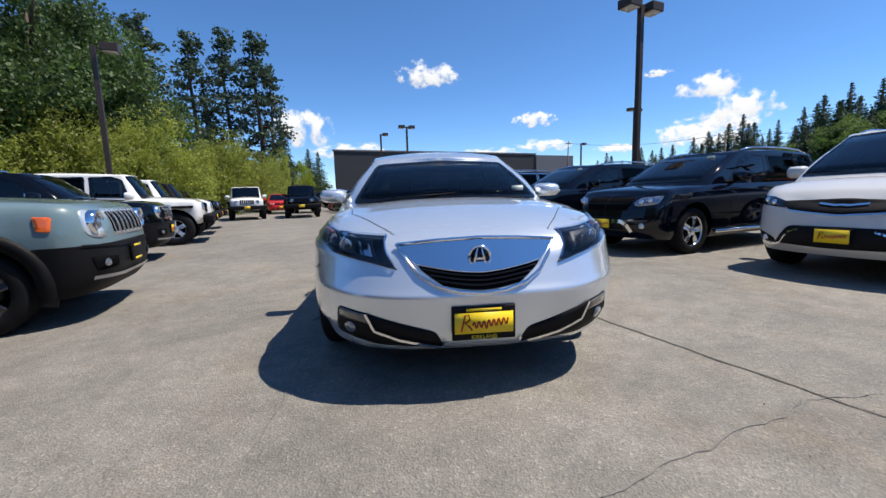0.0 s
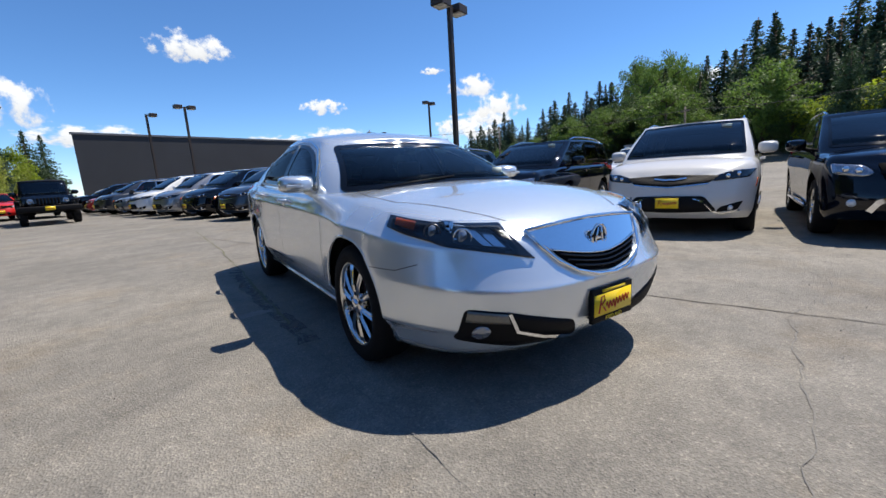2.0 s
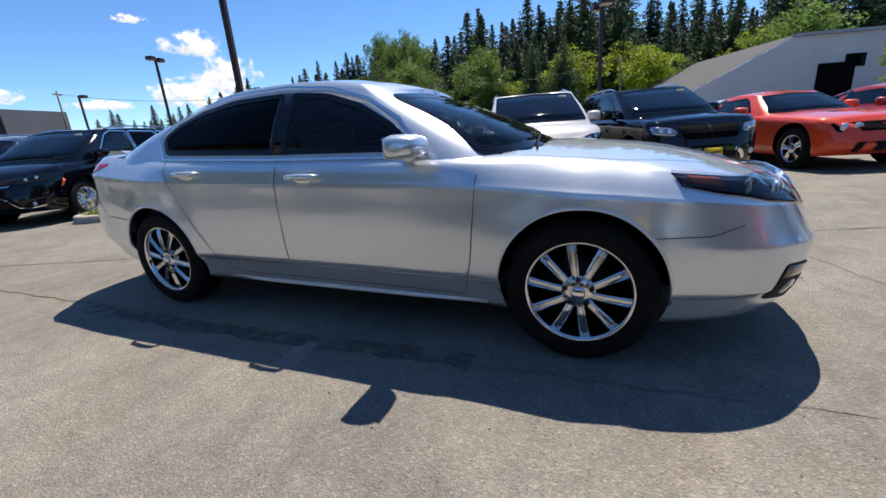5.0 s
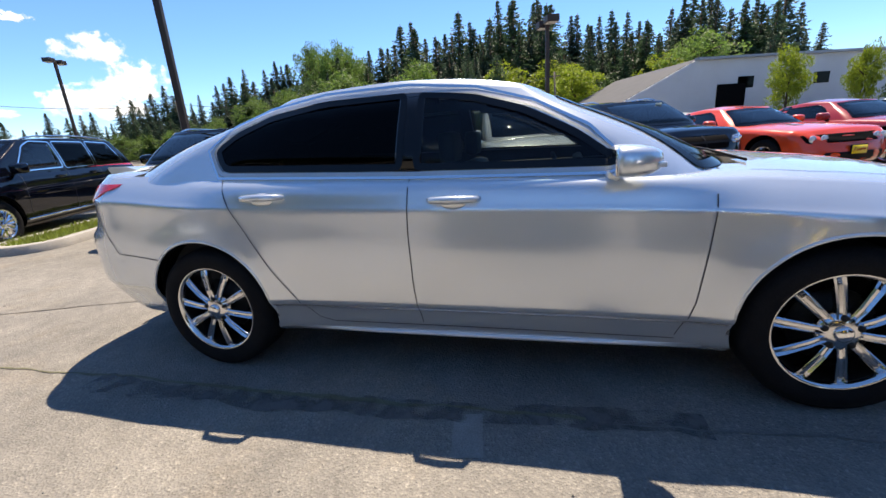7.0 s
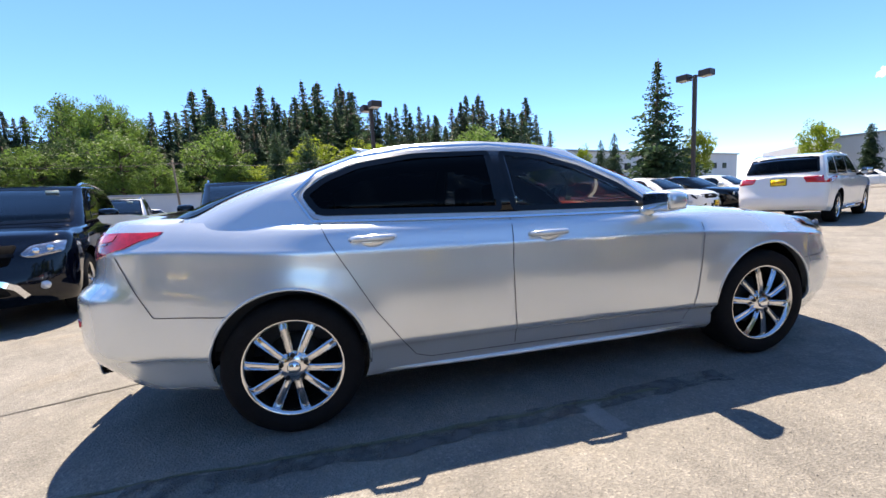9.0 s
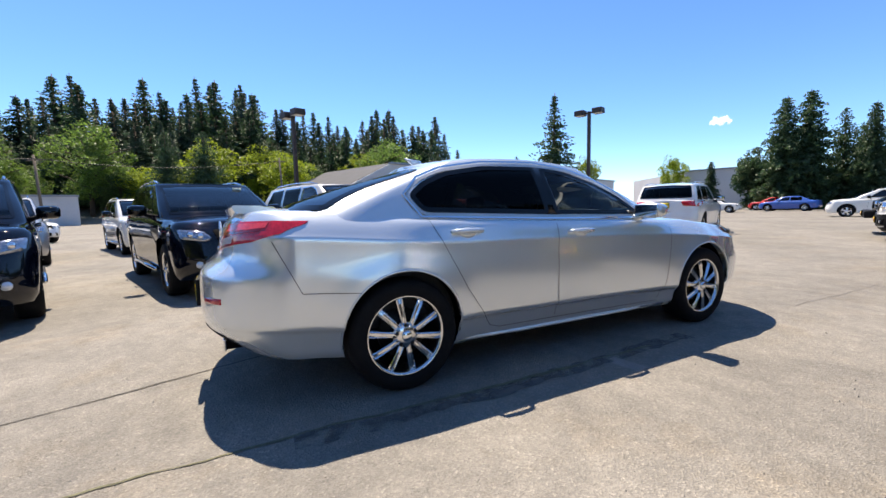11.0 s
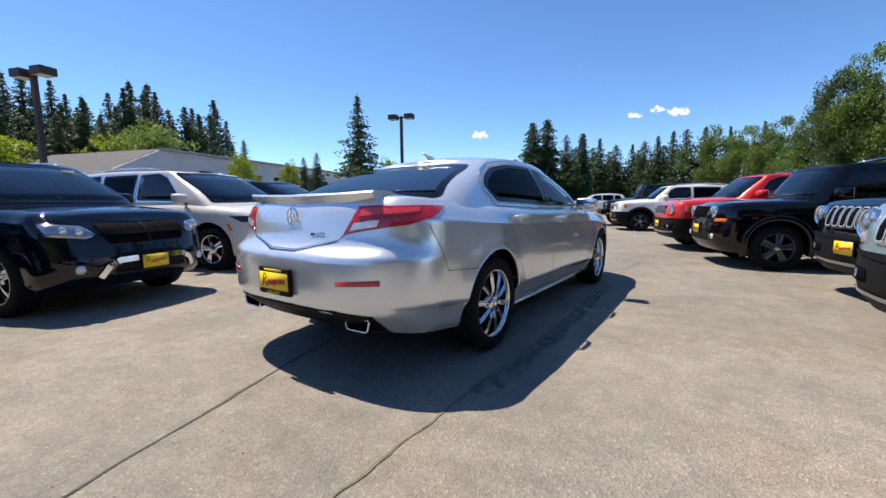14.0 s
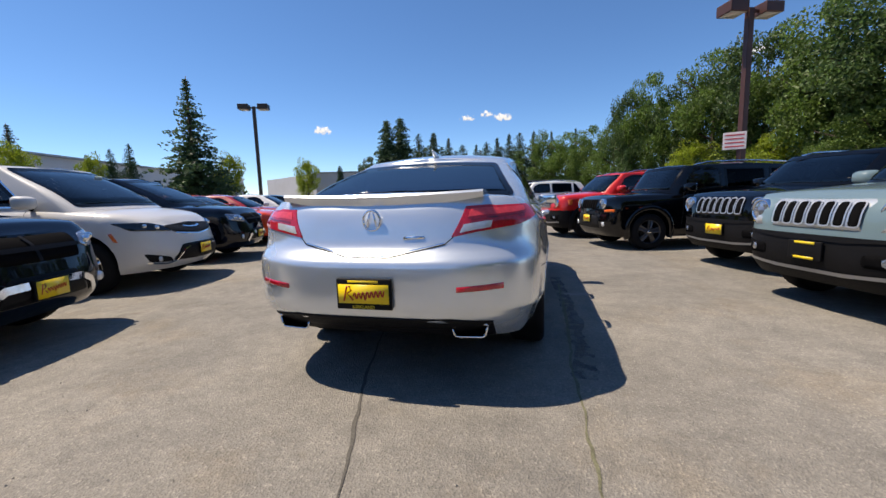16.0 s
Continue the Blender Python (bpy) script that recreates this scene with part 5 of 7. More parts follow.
def cubesuv_details(root, S, skin):
    # bright front panel with seven tall slots between round lamps
    bm = bmesh.new()
    fm = S.get("face", S["paint"])
    skin.patch(bm, "y", -1, rounded([(-.72, 1.00), (.72, 1.00), (.74, .80), (.66, .755), (-.66, .755), (-.74, .80)], .06), .008, .02, 3)
    face = part("front_panel", bm, fm, root, S.get("face_label", "painted grille panel"))
    for k in range(7):
        x = (k - 3) * .116
        bm = bmesh.new()
        skin.patch(bm, "y", -1, rounded([(x - .042, .785), (x + .042, .785), (x + .042, .975), (x - .042, .975)], .03, 2), .014, .012, 1)
        slot = part("grille_slot", bm, M_VOID, face, "dark grille slot")
        bm = bmesh.new()
        lo = rounded([(x - .046, .780), (x + .046, .780), (x + .046, .980), (x - .046, .980)], .03, 2)
        skin.strip(bm, "y", -1, lo + lo[:1], .013, .020)
        part("slot_trim", bm, M_SATIN, slot)
    for s in (1, -1):
        round_lamp(skin, root, s * .60, .885, .115)
        bm = bmesh.new()
        skin.patch(bm, "x", s, rounded([(S["yf"] + .30, .95), (S["yf"] + .42, .96), (S["yf"] + .40, .84), (S["yf"] + .31, .83)], .02), .01, .012, 2)
        part("side_marker", bm, M_AMBER, root, "amber side marker")
        bm = bmesh.new()
        skin.patch(bm, "y", -1, rounded([(a * s, b) for a, b in [(.74, .60), (.44, .575), (.44, .48), (.70, .47)]], .03), .006, .012, 2)
        pod = part("fog_light_recess", bm, M_VOID, root)
        bm = bmesh.new()
        skin.patch(bm, "y", -1, [(s * .60 + .034 * math.cos(k * math.tau / 14), .53 + .034 * math.sin(k * math.tau / 14)) for k in range(14)], .010, .008, 1)
        part("fog_lamp", bm, M_LENSBALL, pod)
        bm = bmesh.new()
        skin.patch(bm, "y", 1, rounded([(s * a, b) for a, b in [(.62, 1.10), (.84, 1.10), (.84, .90), (.62, .90)]], .03), .006, .012, 2)
        part("tail_light", bm, M_REDLENS, root, "red tail lamp")
    bm = bmesh.new()
    skin.strip(bm, "y", -1, [(-.72, .415), (-.3, .39), (.3, .39), (.72, .415)], .03, .012)
    part("lower_trim", bm, M_GREY, root, "silver lower bumper trim")
    bm = bmesh.new()
    skin.strip(bm, "y", -1, [(-.78, .70), (-.3, .66), (.3, .66), (.78, .70)], .018, .012)
    part("bumper_moulding", bm, M_PLASTIC, root)
    roof_rails(root, S, skin)


def boxsuv_details(root, S, skin):
    for k in range(7):
        x = (k - 3) * .098
        bm = bmesh.new()
        skin.patch(bm, "y", -1, rounded([(x - .032, .79), (x + .032, .79), (x + .032, .97), (x - .032, .97)], .02, 2), .012, .012, 1)
        part("grille_slot", bm, M_VOID, root, "dark grille slot")
    for s in (1, -1):
        round_lamp(skin, root, s * .52, .885, .10)
        bm = bmesh.new()
        skin.patch(bm, "y", -1, rounded([(s * a, b) for a, b in [(.60, .782), (.78, .79), (.78, .740), (.61, .735)]], .015), .008, .012, 2)
        part("turn_signal", bm, M_AMBER, root, "amber and clear turn signal")
        q = skin.drop("y", -1, s * .58, .50, .006)
        bm = bmesh.new()
        lathe(bm, [(.045, .01), (.04, -.012), (.001, -.016)], "y", 14, q)
        part("fog_lamp", bm, M_WHITELENS, root, "round fog lamp")
    bm = bmesh.new()
    skin.patch(bm, "y", -1, rounded([(-.40, .66), (.40, .66), (.46, .42), (-.46, .42)], .04), .006, .014, 2)
    part("lower_grille", bm, M_PLASTIC, root, "black lower intake")
    roof_rails(root, S, skin)


def crawler_details(root, S, skin):
    for k in range(7):
        x = (k - 3) * .098
        bm = bmesh.new()
        skin.patch(bm, "y", -1, rounded([(x - .033, .80), (x + .033, .80), (x + .033, 1.03), (x - .033, 1.03)], .02, 2), .012, .012, 1)
        part("grille_slot", bm, M_VOID, root, "dark grille slot")
    yf, wb = S["yf"], S["wb"]
    for s in (1, -1):
        round_lamp(skin, root, s * .50, .93, .09)
        for wy, a, b in ((-wb / 2, -.55, .62), (wb / 2, -.55, .60)):
            bm = bmesh.new()
            w0, w1 = S["W"](0) - .10, S["W"](0) + .12
            lo, hi = min(s * w0, s * w1), max(s * w0, s * w1)
            box(bm, (lo, wy + a * .75, .90), (hi, wy + b * .6, .965), .025)
            box(bm, (lo, wy + b * .52, .60), (hi, wy + b * .62, .94), .025)
            if wy > 0:
                box(bm, (lo, wy + a * .85, .62), (hi, wy + a * .70, .94), .025)
            part("wheel_flare", bm, M_PLASTIC, root, "black flat wheel flare")
    bm = bmesh.new()
    box(bm, (-.92, yf - .22, .52), (.92, yf + .02, .74), .05)
    part("front_bumper", bm, M_PLASTIC, root, "black steel front bumper")
    plate(root, skin, -1, .64, y=yf - .24)


M_LAMPCLEAR = mat("clear_headlamp", (0.34, 0.36, 0.40), 0.06, 0.75, coat=1.0, vary=0.5, scale=22)


def famsuv(p):
    S = suv_form(p, chrome_trim=False, extras=[famsuv_details], spokes=5, style="wide", mirror_paint=M_BLACK, nose=.46, pf=3.0, r1=2.12, rw=.71)
    S["zt"] = curve_of((S["yf"], .90), (S["yf"] + .22, .985), (S["yf"] + 1.1, 1.05), (S["yf"] + 2.1, 1.09), (.5, 1.10), (S["yr"], 1.12))
    S["plates"] = [(-1, .49), (1, 1.0)]
    S["flare"] = None
    return S


def minivan_form(p, **kw):
    return suv_form(p, L=5.17, wd=1.0, h=1.76, wb=3.09, fo=1.0, hood=1.04, belt=1.13, nose=.72, ws0=-1.75, ws1=-.62, chrome_trim=True, mirror=(1.05, -1.03, 1.19), extras=[minivan_form_details], spokes=kw.pop("spokes", 5), style="wide", **kw)


def cubesuv(p, **kw):
    S = suv_form(p, L=4.23, wd=.885, h=1.66, wb=2.57, fo=.84, hood=1.09, belt=1.13, wr=.35, nose=.34, boxy=.55, pf=4.3, extras=[cubesuv_details], spokes=5, style="wide", flare=(.10, .03), plates=[(-1, .56)], spoke_mat=M_DARKALLOY, rim_mat=M_DARKALLOY, **kw)
    yf, yr = S["yf"], S["yr"]
    S["zt"] = curve_of((yf, 1.0), (yf + .22, 1.05), (yf + 1.2, 1.09), (-.3, 1.10), (.5, 1.11), (yr, 1.13))
    S["cuts"] = [((0, 0, .70), (0, 0, 1)), ((0, 0, .42), (0, 0, 1)), ((0, S["yf"] + .45, 0), (0, 1, 0))]
    S["clad"] = lambda c: c.z < .42 or (c.y < S["yf"] + .45 and c.z < .70)
    return S


def boxsuv(p, **kw):
    S = suv_form(p, L=4.41, wd=.875, h=1.66, wb=2.635, fo=.84, hood=1.05, belt=1.10, wr=.345, nose=.32, boxy=.75, extras=[boxsuv_details], spokes=5, style="wide", flare=(.08, .02), flare_mat=p, spoke_mat=M_DARKALLOY, rim_mat=M_DARKALLOY, plates=[(-1, .60)], **kw)
    S["zt"] = curve_of((S["yf"], .97), (S["yf"] + .22, 1.02), (S["yf"] + 1.2, 1.05), (-.3, 1.07), (.5, 1.08), (S["yr"], 1.10))
    return S


def crawler(p, **kw):
    S = suv_form(p, L=4.40, wd=.82, h=1.82, wb=2.95, fo=.62, hood=1.14, belt=1.17, wr=.40, nose=.22, boxy=1.0, ws0=-.98, ws1=-.62, r1=2.05, r0=2.12, extras=[crawler_details], spokes=5, style="wide", wout=.07, plates=[], rim=.23, roof_paint=M_PLASTIC, roof_label="black hard top", **kw)
    S["zb"] = curve_of((-3, .50), (3, .50))
    return S


def coupe(p, **kw):
    S = suv_form(p, L=5.0, wd=.95, h=1.43, wb=2.95, fo=.92, hood=.93, belt=.98, wr=.36, nose=.45, ws0=-.85, ws1=-.02, r1=1.25, r0=2.1, rw=.60, pillars=(1.12, 3.0), plates=[(-1, .50)], spokes=5, style="wide", extras=[coupe_details], **kw)
    S["windows"] = [w for w in S["windows"] if len({q for q in w[2]}) >= 4 and (w[0] == "y" or w[2][0][0] < w[2][1][0] - .2)]
    S["handles"] = [(.85, .84)]
    S["gaps"] = S["gaps"][:2]
    return S


def coupe_details(root, S, skin):
    bm = bmesh.new()
    skin.patch(bm, "y", -1, rounded([(-.82, .77), (.82, .77), (.76, .63), (-.76, .63)], .04), .006, .015, 4)
    gr = part("grille", bm, M_VOID, root, "wide dark grille with round lamps")
    for x in (-.68, -.50, .50, .68):
        q = skin.drop("y", -1, x, .70, .005)
        bm = bmesh.new()
        lathe(bm, [(.065, .01), (.06, -.012), (.001, -.006)], "y", 16, q)
        part("headlight", bm, M_WHITELENS, gr)
    bm = bmesh.new()
    skin.patch(bm, "y", -1, rounded([(-.55, .47), (.55, .47), (.60, .32), (-.60, .32)], .04), .006, .015, 3)
    part("lower_grille", bm, M_PLASTIC, root, "black lower intake")
    for s in (1, -1):
        bm = bmesh.new()
        skin.patch(bm, "z", 1, [(s * .20, -1.55), (s * .34, -1.50), (s * .34, -1.25), (s * .22, -1.28)], .003, .01, 1)
        part("bonnet_scoop", bm, M_PLASTIC, root, "dark bonnet scoop")


def saloon(p, **kw):
    return suv_form(p, L=4.75, wd=.91, h=1.47, wb=2.8, fo=.93, hood=.92, belt=.98, wr=.335, nose=.6, ws0=-1.2, ws1=-.35, r1=1.1, r0=2.0, rw=.60, pillars=(.28, 1.10), plates=[(-1, .48)], extras=[coupe_details], **kw)


# ---- vehicles in their places ----
UX, UY = -0.342, 0.940      # along the parking rows


hero = car(SEDAN, "saloon_car", "silver four-door saloon car parked alone in the aisle", "car", pose(0, -.015, 0))


def ground_height(x, y):
    """Car park that falls a little to both sides, with a wooded bank rising beyond it."""
    d = math.hypot(x, y)
    a = math.degrees(math.atan2(x, y))
    w = max(0, 1 - abs(a - 75) / 45)
    t = min(1, max(0, (abs(x * 0.94 + y * 0.342) - 1.8) / 2.4))
    fall = -0.04 * t * t * (3 - 2 * t) * min(1, max(0, (70 - d) / 30))
    return fall + 9.0 * min(1, max(0, (d - 75) / 60)) * min(1, w * 1.6)


CARS = [
    (famsuv, M_NAVY, "family_suv", "dark blue-black family SUV with chrome bumper trim", (5.20, 2.83, -72), {}),
    (minivan_form, M_PEARL, "minivan", "white minivan with black grille and yellow plate", (6.44, 0.23, -72), {}),
    (famsuv, M_NAVY, "family_suv", "dark blue-black family SUV beside an orange coupe", (7.13, -2.03, -69), {}),
    (coupe, M_ORANGE, "sports_coupe", "orange-red two-door sports coupe with bonnet scoops", (8.20, -4.70, -70), {}),
    (coupe, M_MAROON, "sports_coupe", "dark red two-door sports coupe", (9.15, -7.25, -70), {}),
    (saloon, M_WHITE, "saloon_car", "white saloon car in the far row", (10.35, -9.9, -70), {}),
    (saloon, M_BLACK, "saloon_car", "black saloon car in the far row", (11.3, -12.4, -70), {}),
    (saloon, M_WHITE, "saloon_car", "white saloon car at the end of the row", (12.2, -15.0, -70), {}),
    (famsuv, M_NAVY, "family_suv", "dark blue-black SUV with roof rails by the grass island", (4.12, 5.62, -71), {}),
    (minivan_form, M_NAVY, "minivan", "dark blue minivan with chrome trim beside the grass", (2.9, 9.35, -67.5), {"spokes": 10}),
    (cubesuv, M_ANVIL, "compact_suv", "grey-blue compact SUV with seven-slot grille", (-5.20, -0.39, 106.5), {"face": "M_FACE"}),
    (cubesuv, M_BLACK, "compact_suv", "black compact SUV with seven-slot grille", (-5.25, -2.75, 110), {}),
    (boxsuv, M_BLACK, "boxy_suv", "black boxy SUV with round headlamps", (-3.85, -5.15, 108), {}),
    (cubesuv, M_RED, "compact_suv", "red compact SUV with black lower bumper", (-2.9, -7.4, 110.5), {}),
    (cubesuv, M_WHITE, "compact_suv", "white compact SUV with black lower bumper", (-0.6, -13.1, 110), {}),
    (cubesuv, M_BLACK, "compact_suv", "black compact SUV with chrome slots in the off-roader row", (-6.85, 3.35, 110), {}),
    (crawler, M_WHITE, "off_roader", "white off-roader with black hard top", (-11.7, 14.8, 110), {}),
    (crawler, M_WHITE, "off_roader", "white off-roader beside the black compact SUV", (-7.55, 6.45, 110), {"roof": "white"}),
    (crawler, M_WHITE, "off_roader", "white off-roader beside its like in the row", (-8.5, 9.05, 110), {"roof": "white"}),
    (crawler, M_BLACK, "off_roader", "black off-roader between white ones", (-9.45, 11.75, 110), {}),
    (crawler, M_WHITE, "off_roader", "white off-roader facing down the aisle", (-9.1, 19.7, 20.5), {"roof": "white"}),
    (crawler, M_BLACK, "off_roader", "black off-roader facing down the aisle", (-6.1, 19.9, 13), {}),
    (famsuv, M_WHITE, "family_suv", "white SUV seen from behind, standing in the aisle", (5.75, -11.15, 22.5), {}),
    (minivan_form, M_CHARCOAL, "minivan", "charcoal minivan with chrome grille trim", (2.0, 11.9, -68), {}),
    (minivan_form, M_NAVY, "minivan", "dark blue minivan with chrome grille trim", (1.05, 14.5, -69), {}),
    (minivan_form, M_GREY, "minivan", "grey minivan in a long row", (0.1, 17.1, -70), {}),
    (minivan_form, M_WHITE, "minivan", "white minivan in a long row", (-0.85, 19.7, -70), {}),
    (saloon, M_GREY, "saloon_car", "silver-grey saloon car in a long row", (-1.8, 22.3, -70), {}),
    (minivan_form, M_CHARCOAL, "minivan", "charcoal minivan in a long row", (-2.7, 24.9, -70), {}),
    (saloon, M_RED, "saloon_car", "red saloon car in a long row", (-3.6, 27.5, -70), {}),
    (famsuv, M_BLACK, "family_suv", "black SUV at the far end of the row", (-4.6, 30.2, -70), {}),
    (crawler, M_WHITE, "off_roader", "white off-roader with black top in the off-roader row", (-12.6, 17.4, 110), {}),
    (crawler, M_BLACK, "off_roader", "black off-roader in the off-roader row", (-13.5, 20.0, 110), {}),
    (crawler, M_WHITE, "off_roader", "white off-roader farther down the off-roader row", (-14.4, 22.6, 110), {}),
    (crawler, M_WHITE, "off_roader", "white off-roader at the end of the off-roader row", (-15.3, 25.3, 110), {}),
    (saloon, M_RED, "saloon_car", "red car behind the white off-roader", (-9.6, 27.5, 20), {}),
    (famsuv, M_BLACK, "family_suv", "black SUV behind the off-roaders", (-7.6, 27.0, 20), {}),
    (crawler, M_BLACK, "off_roader", "black off-roader beyond the white compact SUV", (0.4, -16.0, 110), {}),
    (famsuv, M_WHITE, "family_suv", "white SUV parked across the far end", (6.9, -31.0, 110), {}),
    (saloon, M_BLUE, "saloon_car", "bright blue car at the far edge of the lot", (17.5, -45.0, 100), {}),
    (saloon, M_RED, "saloon_car", "red car at the far edge of the lot", (21.0, -50.0, 100), {}),
    (saloon, M_WHITE, "saloon_car", "white car at the far edge of the lot", (21.5, -40.0, -70), {}),
    (coupe, M_BLACK, "sports_coupe", "black coupe at the far edge of the lot", (12.0, -49.0, 100), {}),
    (famsuv, M_WHITE, "family_suv", "white SUV in the second row", (13.0, 5.1, -70), {}),
    (famsuv, M_BLACK, "family_suv", "black SUV in the second row", (13.2, -0.6, -70), {}),
    (saloon, M_WHITE, "saloon_car", "white car in the second row", (14.8, -5.4, -70), {}),
    (famsuv, M_GREY, "family_suv", "silver-grey SUV in the second row", (10.75, 7.75, -70), {}),
    (saloon, M_WHITE, "saloon_car", "white saloon car in the third row", (21.5, 11.6, -45), {}),
    (saloon, M_MAROON, "saloon_car", "dark red car in the second row", (16.2, -2.6, 110), {}),
]
MADE = {}
for fn, pm, nm, lab, (x, y, a), opt in CARS:
    key = (fn, pm, tuple(opt))
    if key in MADE:
        ob = copy_thing(MADE[key], pose(x, y, ground_height(x, y), 0, 0, a))
        tagged(ob, lab)
        continue
    kw = {k: v for k, v in opt.items() if k == "spokes"}
    S = fn(pm, **kw)
    if opt.get("face"):
        S["face"], S["face_label"] = M_FACE, "pale silver grille panel"
        S["bare_plate"] = True
    if opt.get("roof"):
        S["roof_paint"] = M_WHITE
        S["roof_label"] = "white hard top"
    MADE[key] = car(S, nm, lab, "car", pose(x, y, ground_height(x, y), 0, 0, a), "parked cars")

# ---- ground ----
def build_ground():
    bm = bmesh.new()
    rs = [0, .8, 1.6, 2.2, 2.8, 3.4, 4.0, 4.7, 5.5, 6.5, 8, 10, 12, 15, 18, 22, 27, 32, 45, 60, 75, 90, 105, 120, 140, 180, 260, 420, 800, 2500]
    prev = None
    c = bm.verts.new((0, 0, 0))
    for r in rs[1:]:
        ring = [bm.verts.new((r * math.sin(k * math.tau / 144), r * math.cos(k * math.tau / 144), ground_height(r * math.sin(k * math.tau / 144), r * math.cos(k * math.tau / 144)))) for k in range(144)]
        for k in range(144):
            if prev is None:
                bm.faces.new((c, ring[(k + 1) % 144], ring[k]))
            else:
                bm.faces.new((prev[k], prev[(k + 1) % 144], ring[(k + 1) % 144], ring[k]))
        prev = ring
    bmesh.ops.recalc_face_normals(bm, faces=bm.faces)
    ob = part("ground", bm, M_ASPHALT, None)
    return tagged(ob, "worn pale grey-brown asphalt of a car park", "ground", kind="structure")


def asphalt():
    m = bpy.data.materials.new("worn_asphalt")
    m.use_nodes = True
    nt = m.node_tree
    b = nt.nodes["Principled BSDF"]
    b.inputs["Roughness"].default_value = 0.85
    b.inputs["Specular IOR Level"].default_value = 0.3
    co = nt.nodes.new("ShaderNodeTexCoord")

    def noise_node(scale, detail=6, rough=0.6):
        n = nt.nodes.new("ShaderNodeTexNoise")
        n.inputs["Scale"].default_value, n.inputs["Detail"].default_value, n.inputs["Roughness"].default_value = scale, detail, rough
        nt.links.new(co.outputs["Object"], n.inputs["Vector"])
        return n.outputs["Fac"]

    def ramp(src, *stops):
        r = nt.nodes.new("ShaderNodeValToRGB")
        e = r.color_ramp.elements
        while len(e) < len(stops):
            e.new(0.5)
        for el, (p, c) in zip(e, stops):
            el.position, el.color = p, (*c, 1)
        nt.links.new(src, r.inputs[0])
        return r.outputs[0]

    def mix(kind, fac, a, c):
        n = nt.nodes.new("ShaderNodeMix")
        n.data_type, n.blend_type = 'RGBA', kind
        n.inputs[0].default_value = fac
        nt.links.new(a, n.inputs[6])
        nt.links.new(c, n.inputs[7])
        return n.outputs[2]
    base = ramp(noise_node(0.35, 5), (0.3, (0.188, 0.180, 0.166)), (0.7, (0.266, 0.253, 0.231)))
    stain = ramp(noise_node(1.6, 7, 0.7), (0.35, (0.80, 0.79, 0.78)), (0.6, (1.05, 1.03, 1.0)))
    vor = nt.nodes.new("ShaderNodeTexVoronoi")
    vor.inputs["Scale"].default_value = 115
    nt.links.new(co.outputs["Object"], vor.inputs["Vector"])
    stone = ramp(vor.outputs["Color"], (0.08, (0.52, 0.52, 0.53)), (0.5, (0.96, 0.96, 0.96)), (0.78, (1.15, 1.13, 1.1)), (0.9, (1.9, 1.86, 1.78)))
    grit = ramp(noise_node(240, 3), (0.3, (0.7, 0.7, 0.7)), (0.7, (1.25, 1.25, 1.25)))
    col = mix('MULTIPLY', 1.0, base, stain)
    blot = ramp(noise_node(7.0, 5, 0.65), (0.36, (0.86, 0.85, 0.84)), (0.62, (1.08, 1.07, 1.05)))
    col = mix('MULTIPLY', 0.8, col, blot)
    fine = ramp(noise_node(45, 6, 0.7), (0.35, (0.82, 0.82, 0.82)), (0.65, (1.14, 1.14, 1.13)))
    col = mix('MULTIPLY', 0.8, col, fine)
    rust = ramp(noise_node(0.9, 6, 0.7), (0.52, (1.0, 1.0, 1.0)), (0.72, (1.05, 0.95, 0.82)))
    col = mix('MULTIPLY', 0.8, col, rust)
    dirt = ramp(noise_node(2.6, 8, 0.75), (0.60, (1.0, 1.0, 1.0)), (0.74, (0.70, 0.66, 0.60)))
    col = mix('MULTIPLY', 0.8, col, dirt)
    col = mix('MULTIPLY', 0.40, col, stone)
    col = mix('MULTIPLY', 0.6, col, grit)
    nt.links.new(col, b.inputs["Base Color"])
    bp = nt.nodes.new("ShaderNodeBump")
    bp.inputs["Strength"].default_value, bp.inputs["Distance"].default_value = 0.8, 0.006
    nt.links.new(vor.outputs["Distance"], bp.inputs["Height"])
    nt.links.new(bp.outputs[0], b.inputs["Normal"])
    return m


M_ASPHALT = asphalt()
build_ground()


def lamp_post(x, y, h, turn, heads=2, m=None, base=True, label="bronze-painted twin-head car park lamp post"):
    root = thing("street_lamp", label, "lamp post", pose(x, y, ground_height(x, y), 0, 0, turn), "car park lamp posts")
    m = m or M_POLE
    bm = bmesh.new()
    box(bm, (-.09, -.09, 0), (.09, .09, h), .012)
    part("pole", bm, m, root, smooth=False)
    if base:
        bm = bmesh.new()
        lathe(bm, [(.001, .62), (.28, .62), (.30, .58), (.30, -.2)], "z", 20)
        part("concrete_base", bm, M_CONCRETE, root)
    for s in ((1, -1) if heads == 2 else (1,)):
        bm = bmesh.new()
        box(bm, (min(0, s * .35), -.04, h - .12), (max(0, s * .35), .04, h - .04), .01)
        arm = part("arm", bm, m, root, smooth=False)
        bm = bmesh.new()
        box(bm, (min(s * .28, s * .88), -.30, h - .20), (max(s * .28, s * .88), .30, h + .12), .03)
        hd = part("lamp_head", bm, m, root, smooth=False)
        part("lamp_lens", boxed((min(s * .33, s * .83), -.25, h - .215), (max(s * .33, s * .83), .25, h - .195)), M_LENS, hd)
    return root


